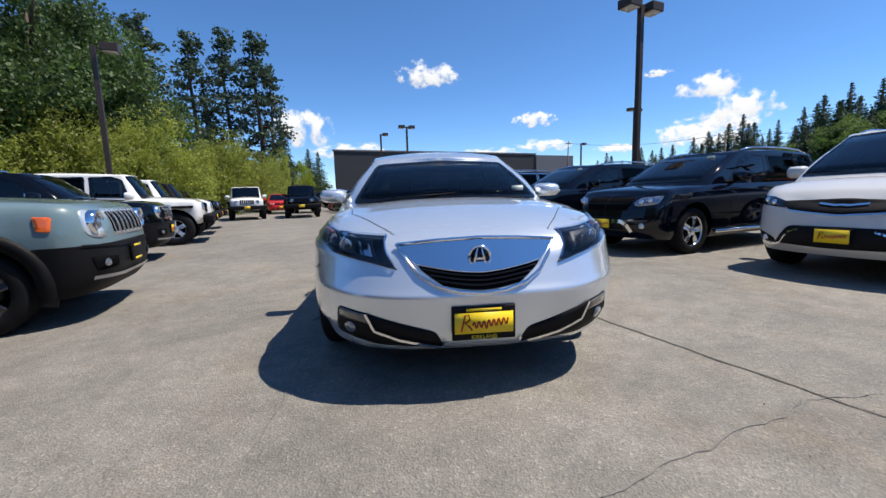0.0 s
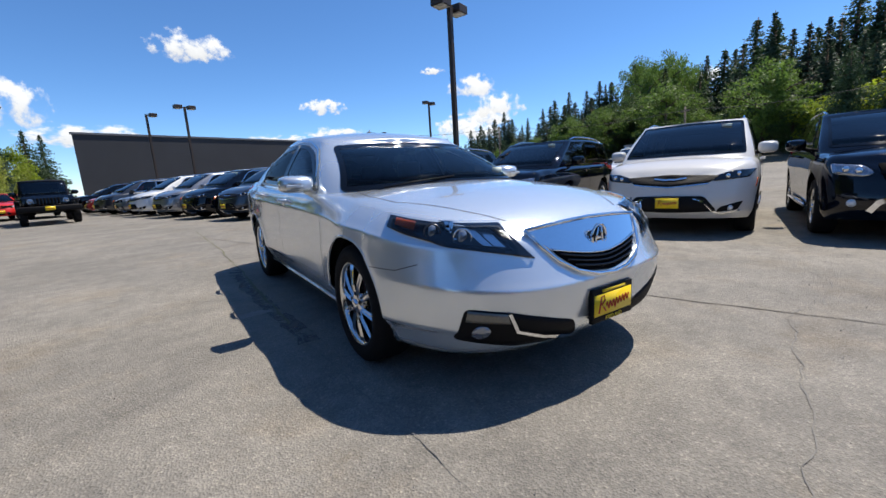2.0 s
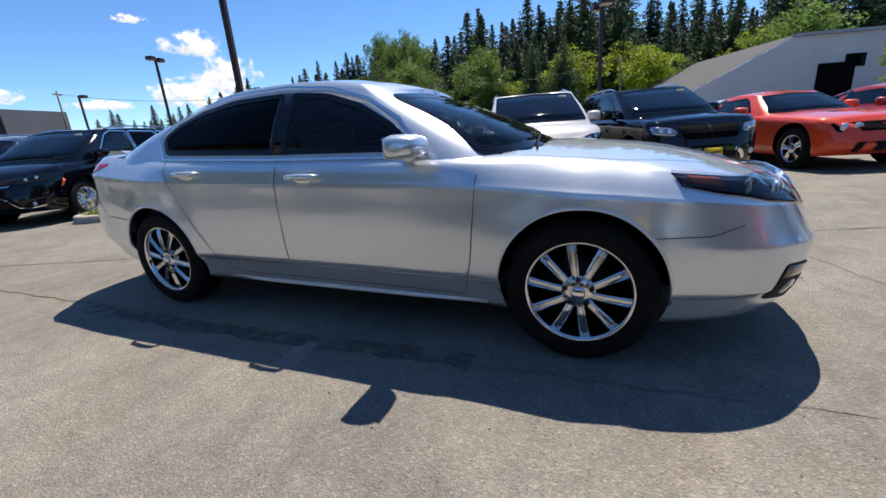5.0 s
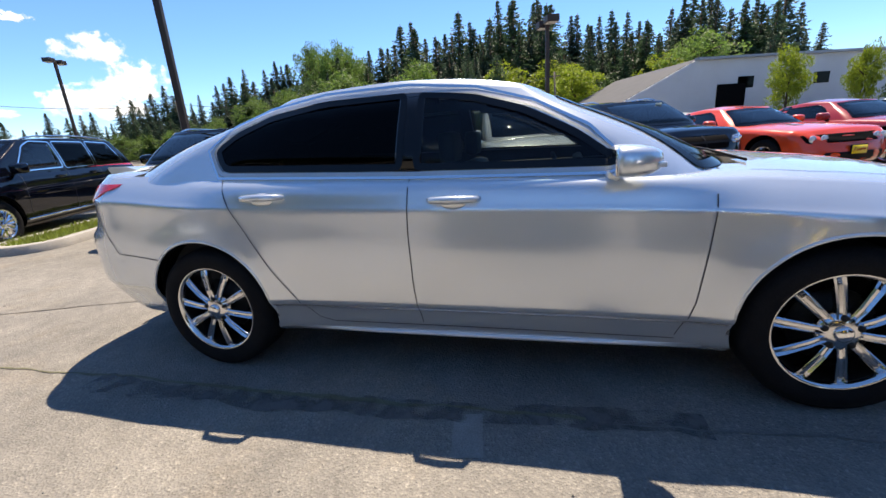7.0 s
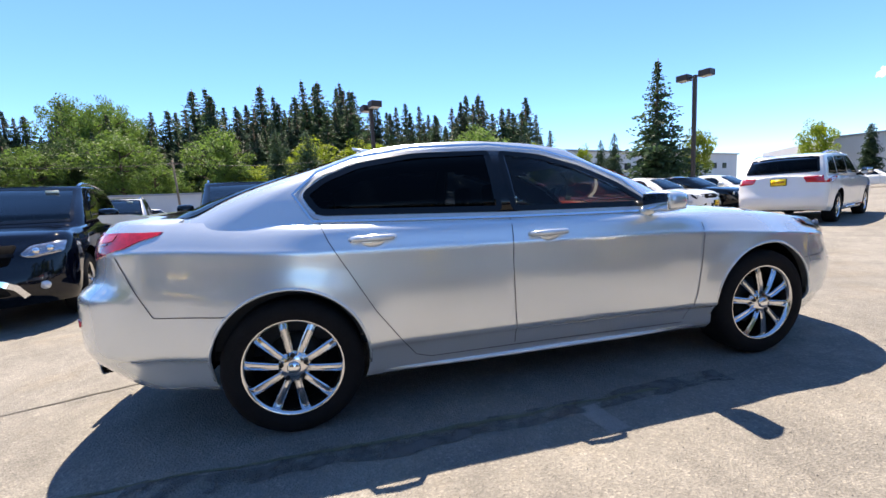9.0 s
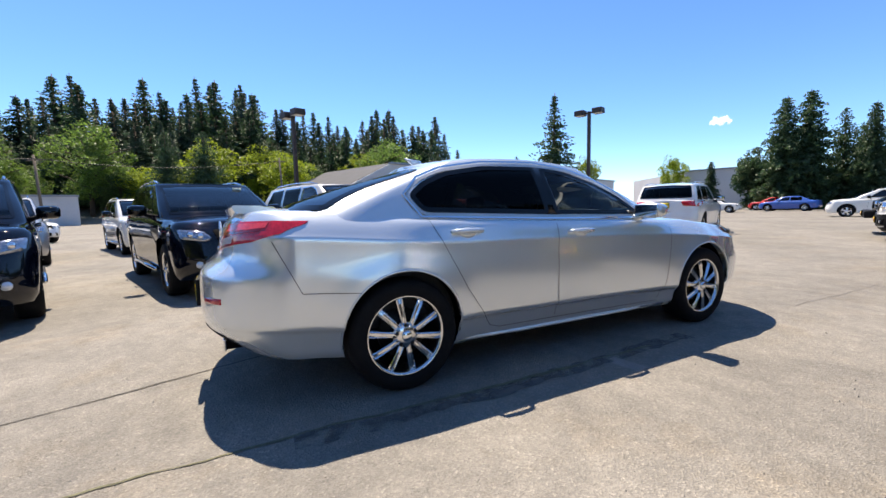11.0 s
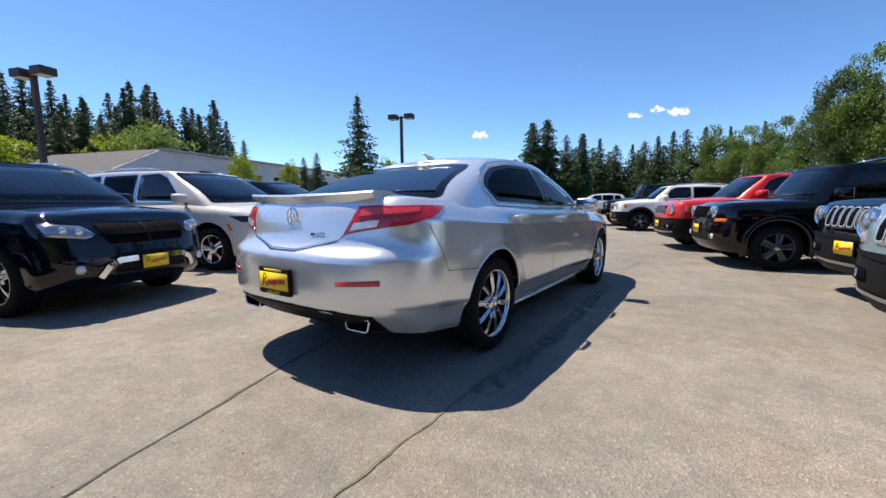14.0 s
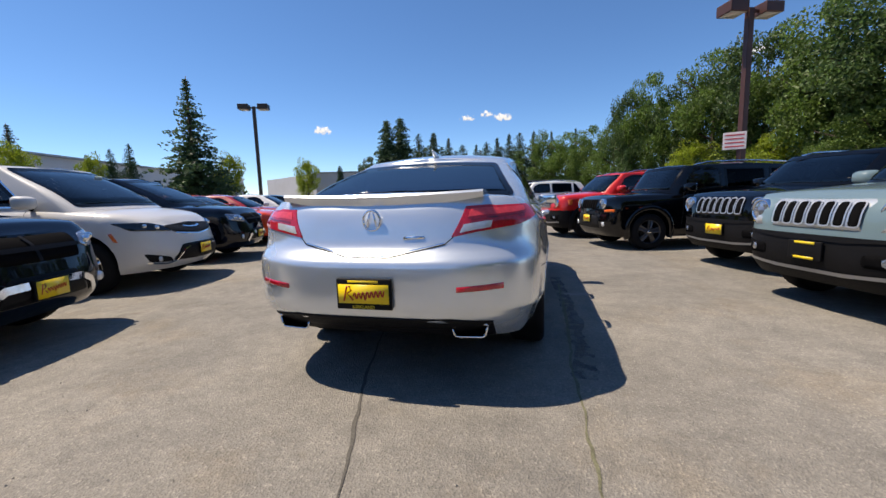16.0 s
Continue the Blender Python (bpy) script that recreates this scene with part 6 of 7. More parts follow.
lamp_post(8.75, 10.9, 7.75, 20)
lamp_post(24.8, 38.2, 9.4, 20)
lamp_post(27.0, 56.0, 8.0, 20, 1, label="bronze-painted single-head lamp post")
lamp_post(0.5, 41.9, 8.6, 20)
lamp_post(-2.6, 47.0, 8.6, 20, 1, label="bronze-painted single-head lamp post")
lamp_post(20.67, -.50, 6.42, 20)
lamp_post(16.5, -17.9, 7.0, 20)
lamp_post(-12.45, 14.2, 7.4, 20, 1, label="bronze-painted single-head lamp post")
lp = lamp_post(-7.05, -10.8, 6.6, 20, 2, M_POLE_RED, label="rust-brown twin-head lamp post with a small sign")


def prism(pts, z0, tops):
    """A wall block over a ground outline; tops gives each corner's height."""
    bm = bmesh.new()
    lo = [bm.verts.new((x, y, z0)) for x, y in pts]
    hi = [bm.verts.new((x, y, t)) for (x, y), t in zip(pts, tops)]
    n = len(pts)
    for k in range(n):
        bm.faces.new((lo[k], lo[(k + 1) % n], hi[(k + 1) % n], hi[k]))
    bm.faces.new(hi)
    bm.faces.new(lo[::-1])
    bmesh.ops.recalc_face_normals(bm, faces=bm.faces)
    return bm


def along(p, a, b):
    """From p, a metres along n=(0.94,0.342) and b metres along u."""
    return (p[0] + a * UY + b * UX, p[1] - a * UX + b * UY)


store = thing("warehouse", "long dark grey flat-roofed warehouse behind the cars", "building")
o = (-9.0, 51.0)
part("wall", prism([o, along(o, 33, 0), along(o, 33, 30), along(o, 14, 30)], 0, [7.1] * 4), M_WALL_DARK, store, smooth=False)
part("wall", prism([along(o, 33.02, -.2), along(o, 41, -.2), along(o, 41, 30), along(o, 33.02, 30)], 0, [7.0] * 4), M_WALL_GREY, store, "lighter grey end bay", smooth=False)
part("coping", prism([along(o, -.1, -.1), along(o, 33.1, -.1), along(o, 33.1, .3), along(o, -.1, .3)], 7.1, [7.3] * 4), M_WALL_GREY, store, smooth=False)

shed = thing("commercial_building", "long pale grey low building with a gabled end", "building")
g = (58.6, -19.0)
# -u runs away from the gable
pts = [g, along(g, 0, 11.0), along(g, 20, 11.0), along(g, 20, 0)]
part("wall", prism(pts, 0, [8.3, 3.2, 3.2, 8.3]), M_WALL_PALE, shed, smooth=False)
bm = bmesh.new()
low = [bm.verts.new((*along(g, a, b_), z)) for a, b_, z in ((.25, -.1, 8.36), (.25, 11.0, 3.22), (20, 11.0, 3.22), (20, -.1, 8.36))]
top = [bm.verts.new((v.co.x, v.co.y, v.co.z + .06)) for v in low]
for q in ((0, 1), (1, 2), (2, 3), (3, 0)):
    bm.faces.new((low[q[0]], low[q[1]], top[q[1]], top[q[0]]))
bm.faces.new(top)
bm.faces.new(low[::-1])
bmesh.ops.recalc_face_normals(bm, faces=bm.faces)
part("roof", bm, M_FELT, shed, "dark felt roof", smooth=False)
part("wall", prism([along(g, .02, -90), along(g, .02, -.02), along(g, 20, -.02), along(g, 20, -90)], 0, [8.2] * 4), M_WALL_PALE, shed, smooth=False)
part("roof_edge", prism([along(g, -.5, -90), along(g, -.5, .2), along(g, .3, .2), along(g, .3, -90)], 8.2, [8.5] * 4), M_ROOF, shed, smooth=False)
for k in range(15):
    b = -8 - k * 5.4
    part("window", prism([along(g, -.05, b), along(g, -.05, b + 2.2), along(g, .1, b + 2.2), along(g, .1, b)], 4.6, [6.0] * 4), M_PRIV, shed, "dark window", smooth=False)
part("doorway", prism([along(g, -.06, -7), along(g, -.06, -3), along(g, .1, -3), along(g, .1, -7)], 0, [5.2] * 4), M_VOID, shed, "dark service opening", smooth=False)

hall = thing("commercial_building", "pale grey flat-roofed hall at the far end of the lot", "building")
a, b, c, d = (41.2, -65.3), (27.4, -70.4), (36.0, -94.0), (62.6, -79.4)
part("wall", prism([a, b, c, d], 0, [6.2] * 4), M_WALL_PALE, hall, smooth=False)
part("roof_edge", prism([(a[0] + .2, a[1] + .3), (b[0] - .3, b[1] + .3), (b[0] - .2, b[1] - .4), (a[0] + .3, a[1] - .4)], 6.2, [6.45] * 4), M_ROOF, hall, smooth=False)
low_block = thing("commercial_building", "low pale building beyond the chain-link fence", "building")
part("wall", prism([(57.5, 34.0), (63.5, 21.0), (69.0, 23.5), (63.0, 36.5)], 0, [3.6] * 4), M_WALL_PALE, low_block, smooth=False)
part("roof_edge", prism([(57.2, 34.1), (63.3, 20.8), (63.8, 21.1), (57.8, 34.3)], 3.6, [3.85] * 4), M_ROOF, low_block, smooth=False)

# ---- trees ----
def leaf_cloud(bm, pts, size, rng, flat=0.0):
    for p in pts:
        a = Vector((rng.uniform(-1, 1), rng.uniform(-1, 1), rng.uniform(-1, 1) * (1 - flat))).normalized()
        b = a.orthogonal().normalized()
        c = a.cross(b)
        s = size * rng.uniform(.6, 1.3)
        t = rng.uniform(0, math.tau)
        e1, e2 = b * math.cos(t) + c * math.sin(t), c * math.cos(t) - b * math.sin(t)
        vs = [bm.verts.new(Vector(p) + e1 * s), bm.verts.new(Vector(p) + e2 * s * .55), bm.verts.new(Vector(p) - e1 * s), bm.verts.new(Vector(p) - e2 * s * .55)]
        bm.faces.new(vs)


def tree_mesh(bm, m):
    me = bpy.data.meshes.new("leaves")
    bm.to_mesh(me)
    bm.free()
    me.materials.append(m)
    return me


def fir_proto(h, seed, spread=.17, m=None, full=1.0, low=.06, blunt=.78, lab="tall dark green fir tree"):
    """Fir: whorls of drooping branches with ragged ends, denser towards the trunk."""
    rng = random.Random(seed)
    root = thing("conifer_tree", lab, "tree")
    bm = bmesh.new()
    tube(bm, [(0, 0, -.5), (.05, 0, h * .5), (0, .05, h)], [h * .016, h * .010, .02], 7)
    part("trunk", bm, M_BARK, root)
    bm = bmesh.new()
    z = h * low
    lean = rng.uniform(0, math.tau)
    while z < h * .99:
        t = z / h
        R = h * spread * (1 - t) ** blunt * min(1, .55 + t * 3) * (.95 + .10 * math.sin(t * 29 + seed) + .06 * math.sin(t * 61 + 2 * seed)) + .04
        for k in range(6 + int(4 * (1 - t))):
            a = rng.uniform(0, math.tau)
            r = R * (rng.uniform(.62, 1.08) if rng.random() < .85 else rng.uniform(1.05, 1.35)) * (1 + .12 * math.cos(a - lean))
            droop = -rng.uniform(.15, .50) * r
            m_ = max(2, int(r * 4.2 * full))
            for i in range(m_):
                u = (i + .5) / m_
                w = .20 * r * (1 - u) + .07
                leaf_cloud(bm, [(math.cos(a) * r * u + rng.uniform(-w, w), math.sin(a) * r * u + rng.uniform(-w, w), z + droop * u * u + .12 * r * u - rng.random() * (.10 * r + .12)) for _ in range(3)], (.08 + h * .0068) * (1.1 - .55 * t), rng, .2)
        z += h * .0125 * rng.uniform(.6, 1.5)
    ob = new("crown", tree_mesh(bm, m or M_FIR))
    ob.parent = root
    return root


def pine_proto(h, seed, lab="tall open-crowned pine tree"):
    """Pine: bare lower trunk and separate tufts of needles on crooked limbs."""
    rng = random.Random(seed)
    root = thing("conifer_tree", lab, "tree")
    tr = bmesh.new()
    tube(tr, [(0, 0, -.5), (.15, 0, h * .4), (-.1, .1, h * .75), (0, .05, h)], [h * .015, h * .012, h * .007, .03], 7)
    bm = bmesh.new()
    z = h * .22
    while z < h:
        t = z / h
        R = h * .15 * min(1, (t - .1) * 2.2) * (1 - max(0, t - .45) / .55) ** .65 + .25
        a = rng.uniform(0, math.tau)
        r = R * rng.uniform(.5, 1.2)
        e = (math.cos(a) * r, math.sin(a) * r, z + r * rng.uniform(-.10, .35))
        tube(tr, [(0, 0, z), (e[0] * .5, e[1] * .5, (z + e[2]) / 2 - .05 * r), e], [h * .004, h * .003, h * .001], 4)
        for u in (.45, .72, 1.0):
            c = Vector((e[0] * u, e[1] * u, z + (e[2] - z) * u))
            cr = (.30 + h * .018) * rng.uniform(.7, 1.25)
            ps = []
            for _ in range(13):
                v = Vector((rng.gauss(0, 1), rng.gauss(0, 1), rng.gauss(0, .55))) * cr * .55
                ps.append(c + v)
            leaf_cloud(bm, ps, .10 + h * .007, rng, .2)
        z += h * .0135 * rng.uniform(.6, 1.5)
    part("trunk", tr, M_BARK, root)
    ob = new("crown", tree_mesh(bm, M_FIR))
    ob.parent = root
    return root


def broad_proto(h, seed, m, width=.42, low=.18, lab="leafy green broadleaf tree", size=.15, n=9000, droop=0.0):
    rng = random.Random(seed)
    root = thing("broadleaf_tree", lab, "tree")
    bm = bmesh.new()
    tube(bm, [(0, 0, -.5), (.1, 0, h * .3), (0, .1, h * .75)], [h * .022, h * .016, h * .005], 8)
    limbs = []
    for k in range(9):
        a = k * 2.4 + rng.uniform(-.3, .3)
        z = h * (low + .05 + k * .06)
        r = h * width * rng.uniform(.6, .95) * (1 - abs(z / h - .5) * .8)
        e = (math.cos(a) * r, math.sin(a) * r, z + h * rng.uniform(.10, .22))
        tube(bm, [(0, 0, z), (e[0] * .5, e[1] * .5, z + (e[2] - z) * .65), e], [h * .010, h * .006, h * .002], 5)
        limbs.append(e)
    part("trunk", bm, M_BARK, root)
    bm = bmesh.new()
    clumps = []
    for k in range(72):
        v = Vector((rng.gauss(0, 1), rng.gauss(0, 1), rng.gauss(0, 1))).normalized() * rng.uniform(.35, .96)
        z = h * (low + (1 - low) * (.5 + .5 * v.z) * rng.uniform(.92, 1.0))
        wz = 1 - .35 * max(0, v.z)
        clumps.append((v.x * h * width * wz, v.y * h * width * wz, z, h * rng.uniform(.06, .125)))
    per = n // len(clumps)
    for cx, cy, cz, cr in clumps:
        ps = []
        for _ in range(per):
            v = Vector((rng.gauss(0, 1), rng.gauss(0, 1), rng.gauss(0, 1))).normalized() * cr * rng.uniform(.55, 1.05)
            dz = -rng.random() ** 2 * droop * h * .25
            ps.append((cx + v.x, cy + v.y, cz + v.z * .8 + dz))
        leaf_cloud(bm, ps, size, rng)
    me = tree_mesh(bm, m)
    ob = new("crown", me)
    ob.parent = root
    return root


FIRS = [fir_proto(16, 1, .19, blunt=.95), fir_proto(18, 2, .155, blunt=.9), fir_proto(14, 3, .22, M_CEDAR, blunt=.92), fir_proto(12, 4, .26, M_CEDAR, 1.2, .02, .6), pine_proto(18, 5)]
BROAD = [broad_proto(12, 11, M_LEAF), broad_proto(10, 12, M_LEAF_BRIGHT, .40, .12, "bright spring-green broadleaf tree"), broad_proto(13, 13, M_LEAF_DARK, .36, .06, n=12000), broad_proto(9, 14, M_WILLOW, .50, .02, "drooping yellow-green willow tree", size=.10, n=21000, droop=1.0), fir_proto(11, 15, .17, M_CEDAR, 2.6, .01, .42, "dark green columnar evergreen tree"),
         broad_proto(14, 21, M_LEAF_DARK, .40, .03, "tall dense dark green broadleaf tree", size=.135, n=24000), broad_proto(14, 22, M_LEAF, .38, .05, "tall leafy mid-green broadleaf tree", size=.135, n=22000),
         broad_proto(8, 31, M_CEDAR, .235, .02, "dense dark green egg-shaped evergreen", size=.11, n=20000)]
USED = set()


def plant(proto, bearing, dist, height, group="trees round the car park", sx=1.0):
    base = {id(o): h for o, h in zip(FIRS + BROAD, (16, 18, 14, 12, 18, 12, 10, 13, 9, 11, 14, 14, 8))}[id(proto)]
    k = height / base
    a = radians(bearing)
    x, y = -1.5 + dist * math.sin(a), dist * math.cos(a)
    m = Matrix.Translation((x, y, ground_height(x, y) - .1)) @ Matrix.Rotation(bearing * 1.7, 4, 'Z')
    if id(proto) not in USED:
        USED.add(id(proto))
        ob = proto
        ob.matrix_basis = m
    else:
        ob = copy_thing(proto, m)
    ob.scale = (k * sx, k * sx, k)
    tagged(ob, group=group)
    return ob


F1, F2, F3, F4, F5 = FIRS
B1, B2, B3, B4, B5, B6, B7, B8 = BROAD
TREES = [
    (B6, -48.4, 28.2, 15.3, 0.90),
    (B6, -41.3, 30.0, 16.2, 0.90),
    (B6, -37.2, 31.9, 15.3, 0.77),
    (B6, -34.8, 33.8, 14.9, 0.63),
    (B6, -55.5, 26.5, 14.5, 0.99),
    (B6, -63.8, 24.9, 13.6, 0.99),
    (B6, -39.4, 40.0, 18.9, 0.90),
    (B6, -50.7, 36.3, 18.9, 0.90),
    (F5, -30.6, 46.0, 19.0, 1.20),
    (F5, -25.4, 53.7, 20.6, 1.10),
    (B1, -28.4, 51.7, 14.0, 0.70),
    (F2, -24.1, 57.6, 17.4, 1.30),
    (F5, -21.6, 55.6, 22.2, 1.00),
    (F5, -17.9, 55.6, 22.2, 1.15),
    (F5, -16.3, 57.6, 18.9, 1.00),
    (F1, -15.3, 59.6, 13.0, 1.20),
    (B3, -20.3, 61.6, 9.0, 0.80),
    (B3, -23.8, 61.6, 10.5, 0.80),
    (B4, -40.7, 26.0, 7.4, 1.00),
    (B4, -36.0, 25.8, 6.4, 1.00),
    (B4, -31.8, 27.8, 7.7, 0.90),
    (B4, -27.7, 28.7, 5.7, 0.90),
    (B4, -23.6, 31.6, 7.1, 1.00),
    (B4, -19.5, 33.6, 5.6, 0.90),
    (B4, -16.8, 37.6, 6.3, 0.80),
    (B4, -46.8, 24.2, 5.1, 1.00),
    (B4, -53.9, 23.4, 5.8, 1.10),
    (B2, -13.1, 65.6, 8.2, 0.70),
    (F3, -12.0, 71.6, 9.9, 1.70),
    (F3, -10.7, 73.6, 9.6, 1.60),
    (F4, -14.5, 69.6, 8.2, 1.00),
]
for pr, b, d, h, sx in TREES:
    plant(pr, b, d, h, sx=sx)
rng = random.Random(5)
# wooded bank: firs behind, broadleaf in front
SKY = curve_of((27, 4.4), (38, 5.7), (43, 7.9), (46, 7.1), (51, 9.3), (55, 10.2), (58, 10.2), (60, 12.0), (64.5, 13.0), (68, 12.1), (71, 13.0), (73.5, 14.4), (75.5, 12.4), (78.5, 14.8), (81, 14.2), (84, 15.9), (87, 15.9), (90, 15.3), (92, 13.2), (95, 12.8), (99, 13.5), (102.3, 13.6), (104.3, 11.6), (107, 13.5), (109, 13.3), (110.5, 11.6), (113, 12.8), (115.3, 12.2), (116.5, 8.6), (119, 7.6), (121, 6.1))
b = 28.0
k = 0
while b < 118:
    d = rng.uniform(98, 118)
    top = 1 + d * math.tan(radians(SKY(b) * (rng.uniform(.93, 1.07) if rng.random() < .55 else rng.uniform(.72, .92))))
    h = max(4.0, top - ground_height(d * math.sin(radians(b)), d * math.cos(radians(b))))
    pr = F1 if k % 3 == 0 else F2 if k % 3 == 1 else F3
    wide = rng.uniform(1.5, 2.3)
    if 60 < b < 67:
        pr, wide = B1, rng.uniform(.6, .8)
    plant(pr, b, d, h, sx=wide)
    b += rng.choice((.4, .55, .7, .9, 1.3))
    k += 1
b = 40.0
while b < 116:
    d = rng.uniform(90, 100)
    top = 1 + d * math.tan(radians(SKY(b) * rng.uniform(.60, .88)))
    h = max(4.0, top - ground_height(d * math.sin(radians(b)), d * math.cos(radians(b))))
    plant(F3 if rng.random() < .6 else F1, b, d, h, sx=rng.uniform(1.5, 2.2))
    b += rng.uniform(.9, 1.5)
b = 34.0
while b < 108:
    d = rng.uniform(80, 94)
    top = 1 + d * math.tan(radians(max(2.5, SKY(b) * rng.uniform(.38, .80))))
    h = max(4.0, top - ground_height(d * math.sin(radians(b)), d * math.cos(radians(b))))
    plant((B2 if 75 < b < 106 else B1) if rng.random() < .75 else B3, b, d, h, sx=rng.uniform(1.0, 1.35))
    b += rng.uniform(1.8, 3.0)
MORE = [
    (F4, 80.3, 72.0, 13.6, 1.15),
    (F4, 84.2, 72.0, 13.9, 1.25),
    (F3, 130.6, 46.9, 14.0, 1.61),
    (B2, 135.0, 52.7, 8.1, 0.60),
    (F4, 124.0, 69.3, 9.0, 0.90),
    (F4, 125.7, 67.2, 9.6, 0.90),
    (B2, 121.5, 57.4, 8.0, 0.50),
    (B2, 116.0, 57.7, 8.9, 0.60),
    (B2, 145.6, 74.4, 9.8, 0.60),
    (B5, 149.6, 60.3, 6.4, 1.0),
    (B8, 153.6, 60.0, 8.3, 1.0),
    (B5, 156.4, 56.1, 12.4, 1.15),
    (B5, 158.4, 57.0, 12.9, 1.20),
    (F4, 161.1, 60.0, 11.0, 1.08),
    (B5, 163.3, 58.0, 10.9, 1.00),
    (F3, 165.6, 61.9, 10.6, 1.62),
    (F4, 167.6, 63.9, 9.7, 1.35),
    (F3, 169.7, 63.9, 9.7, 1.62),
    (F4, 171.1, 61.9, 9.7, 1.35),
    (F3, 172.7, 59.9, 10.1, 1.62),
    (F3, 174.4, 59.9, 10.6, 1.62),
    (F4, 175.9, 57.9, 10.3, 1.35),
    (F3, 177.9, 57.9, 10.5, 1.49),
    (F4, 162.4, 70.0, 10.2, 1.76),
    (F4, 164.7, 70.0, 10.2, 1.76),
    (F4, 166.8, 71.9, 9.6, 1.76),
    (F4, 170.4, 71.9, 9.6, 1.76),
    (F4, 173.4, 69.9, 9.9, 1.76),
    (F3, -179.6, 59.9, 10.6, 1.20),
    (F3, -176.3, 58.0, 10.5, 1.20),
    (B1, 179.0, 45.9, 8.8, 0.80),
    (B7, -177.7, 43.9, 8.4, 0.76),
    (B7, -174.3, 42.0, 8.6, 0.76),
    (B7, -171.2, 40.0, 8.3, 0.76),
    (B6, -169.3, 36.1, 10.6, 0.57),
    (B7, -166.8, 36.1, 11.8, 0.62),
    (B6, -163.2, 36.2, 10.8, 0.66),
    (B7, -159.2, 34.3, 12.4, 0.76),
    (B6, -154.0, 32.5, 12.8, 0.76),
    (B7, -148.8, 30.7, 12.8, 0.85),
    (B6, -143.0, 28.9, 12.7, 0.95),
    (B6, -134.9, 27.3, 13.2, 0.95),
    (B2, -161.2, 32.2, 5.5, 1.00),
    (B2, -153.1, 29.5, 5.4, 1.00),
    (B7, -144.8, 26.8, 5.3, 1.14),
]
for pr, b, d, h, sx in MORE:
    plant(pr, b, d, h, sx=sx)


# ---- joints, cracks and stains in the asphalt ----
M_CRACK = mat("crack_fill", (0.085, 0.078, 0.066), 0.95, vary=0.4, scale=8, bump=0.6, bump_scale=90)
M_MOSS = mat("mossy_joint", (0.13, 0.125, 0.075), 0.95, vary=0.5, scale=10, bump=0.6, bump_scale=90)
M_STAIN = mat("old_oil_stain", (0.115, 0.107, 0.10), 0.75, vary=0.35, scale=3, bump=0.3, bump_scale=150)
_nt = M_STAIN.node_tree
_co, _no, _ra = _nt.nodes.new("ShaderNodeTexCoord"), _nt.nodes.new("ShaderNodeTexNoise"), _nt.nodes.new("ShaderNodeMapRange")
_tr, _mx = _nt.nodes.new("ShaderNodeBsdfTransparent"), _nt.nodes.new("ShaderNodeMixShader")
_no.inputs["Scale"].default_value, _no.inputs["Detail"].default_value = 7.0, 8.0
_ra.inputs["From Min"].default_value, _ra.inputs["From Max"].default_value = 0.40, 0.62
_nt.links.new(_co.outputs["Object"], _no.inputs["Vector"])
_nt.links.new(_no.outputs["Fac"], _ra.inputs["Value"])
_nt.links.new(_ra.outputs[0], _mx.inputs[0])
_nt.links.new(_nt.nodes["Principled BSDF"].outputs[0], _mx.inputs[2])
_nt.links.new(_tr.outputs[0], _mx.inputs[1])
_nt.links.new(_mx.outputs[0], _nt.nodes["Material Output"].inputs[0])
M_PATCH2 = mat("faint_joint", (0.17, 0.16, 0.145), 0.9, vary=0.3, scale=6)
M_PATCH = mat("asphalt_patch", (0.26, 0.245, 0.22), 0.9, vary=0.3, scale=4, bump=0.5, bump_scale=140)


def ribbon(name, pts, width, m, seed, lab, rough=.5, z=.004, wander=.02):
    """A jagged strip lying on the ground."""
    r = random.Random(seed)
    line = []
    for (x0, y0), (x1, y1) in zip(pts, pts[1:]):
        k = max(1, int(math.hypot(x1 - x0, y1 - y0) / .06))
        line += [(x0 + (x1 - x0) * i / k, y0 + (y1 - y0) * i / k) for i in range(k)]
    line.append(pts[-1])
    bm = bmesh.new()
    rows = []
    wx = v1 = v2 = 0
    for i, (x, y) in enumerate(line):
        p, q = line[max(i - 1, 0)], line[min(i + 1, len(line) - 1)]
        l = math.hypot(q[0] - p[0], q[1] - p[1]) or 1
        nx, ny = -(q[1] - p[1]) / l, (q[0] - p[0]) / l
        zz = z + ground_height(x, y) + (.004 if abs(x * .94 + y * .342) > 1.7 else 0)
        wx = wx * .9 + r.uniform(-1, 1) * wander * .5
        v1, v2 = .75 * v1 + .25 * r.uniform(-2.4, 2.4), .75 * v2 + .25 * r.uniform(-2.4, 2.4)
        w1, w2 = width * max(.12, 1 + rough * v1) / 2, width * max(.12, 1 + rough * v2) / 2
        rows.append((bm.verts.new((x + nx * (w1 + wx), y + ny * (w1 + wx), zz)), bm.verts.new((x - nx * (w2 - wx), y - ny * (w2 - wx), zz))))
    for p, q in zip(rows, rows[1:]):
        bm.faces.new((p[0], p[1], q[1], q[0]))
    bmesh.ops.recalc_face_normals(bm, faces=bm.faces)
    for f in bm.faces:
        if f.normal.z < 0:
            f.normal_flip()
    ob = part(name, bm, m, None, smooth=False)
    return tagged(ob, lab, "ground", kind="structure")


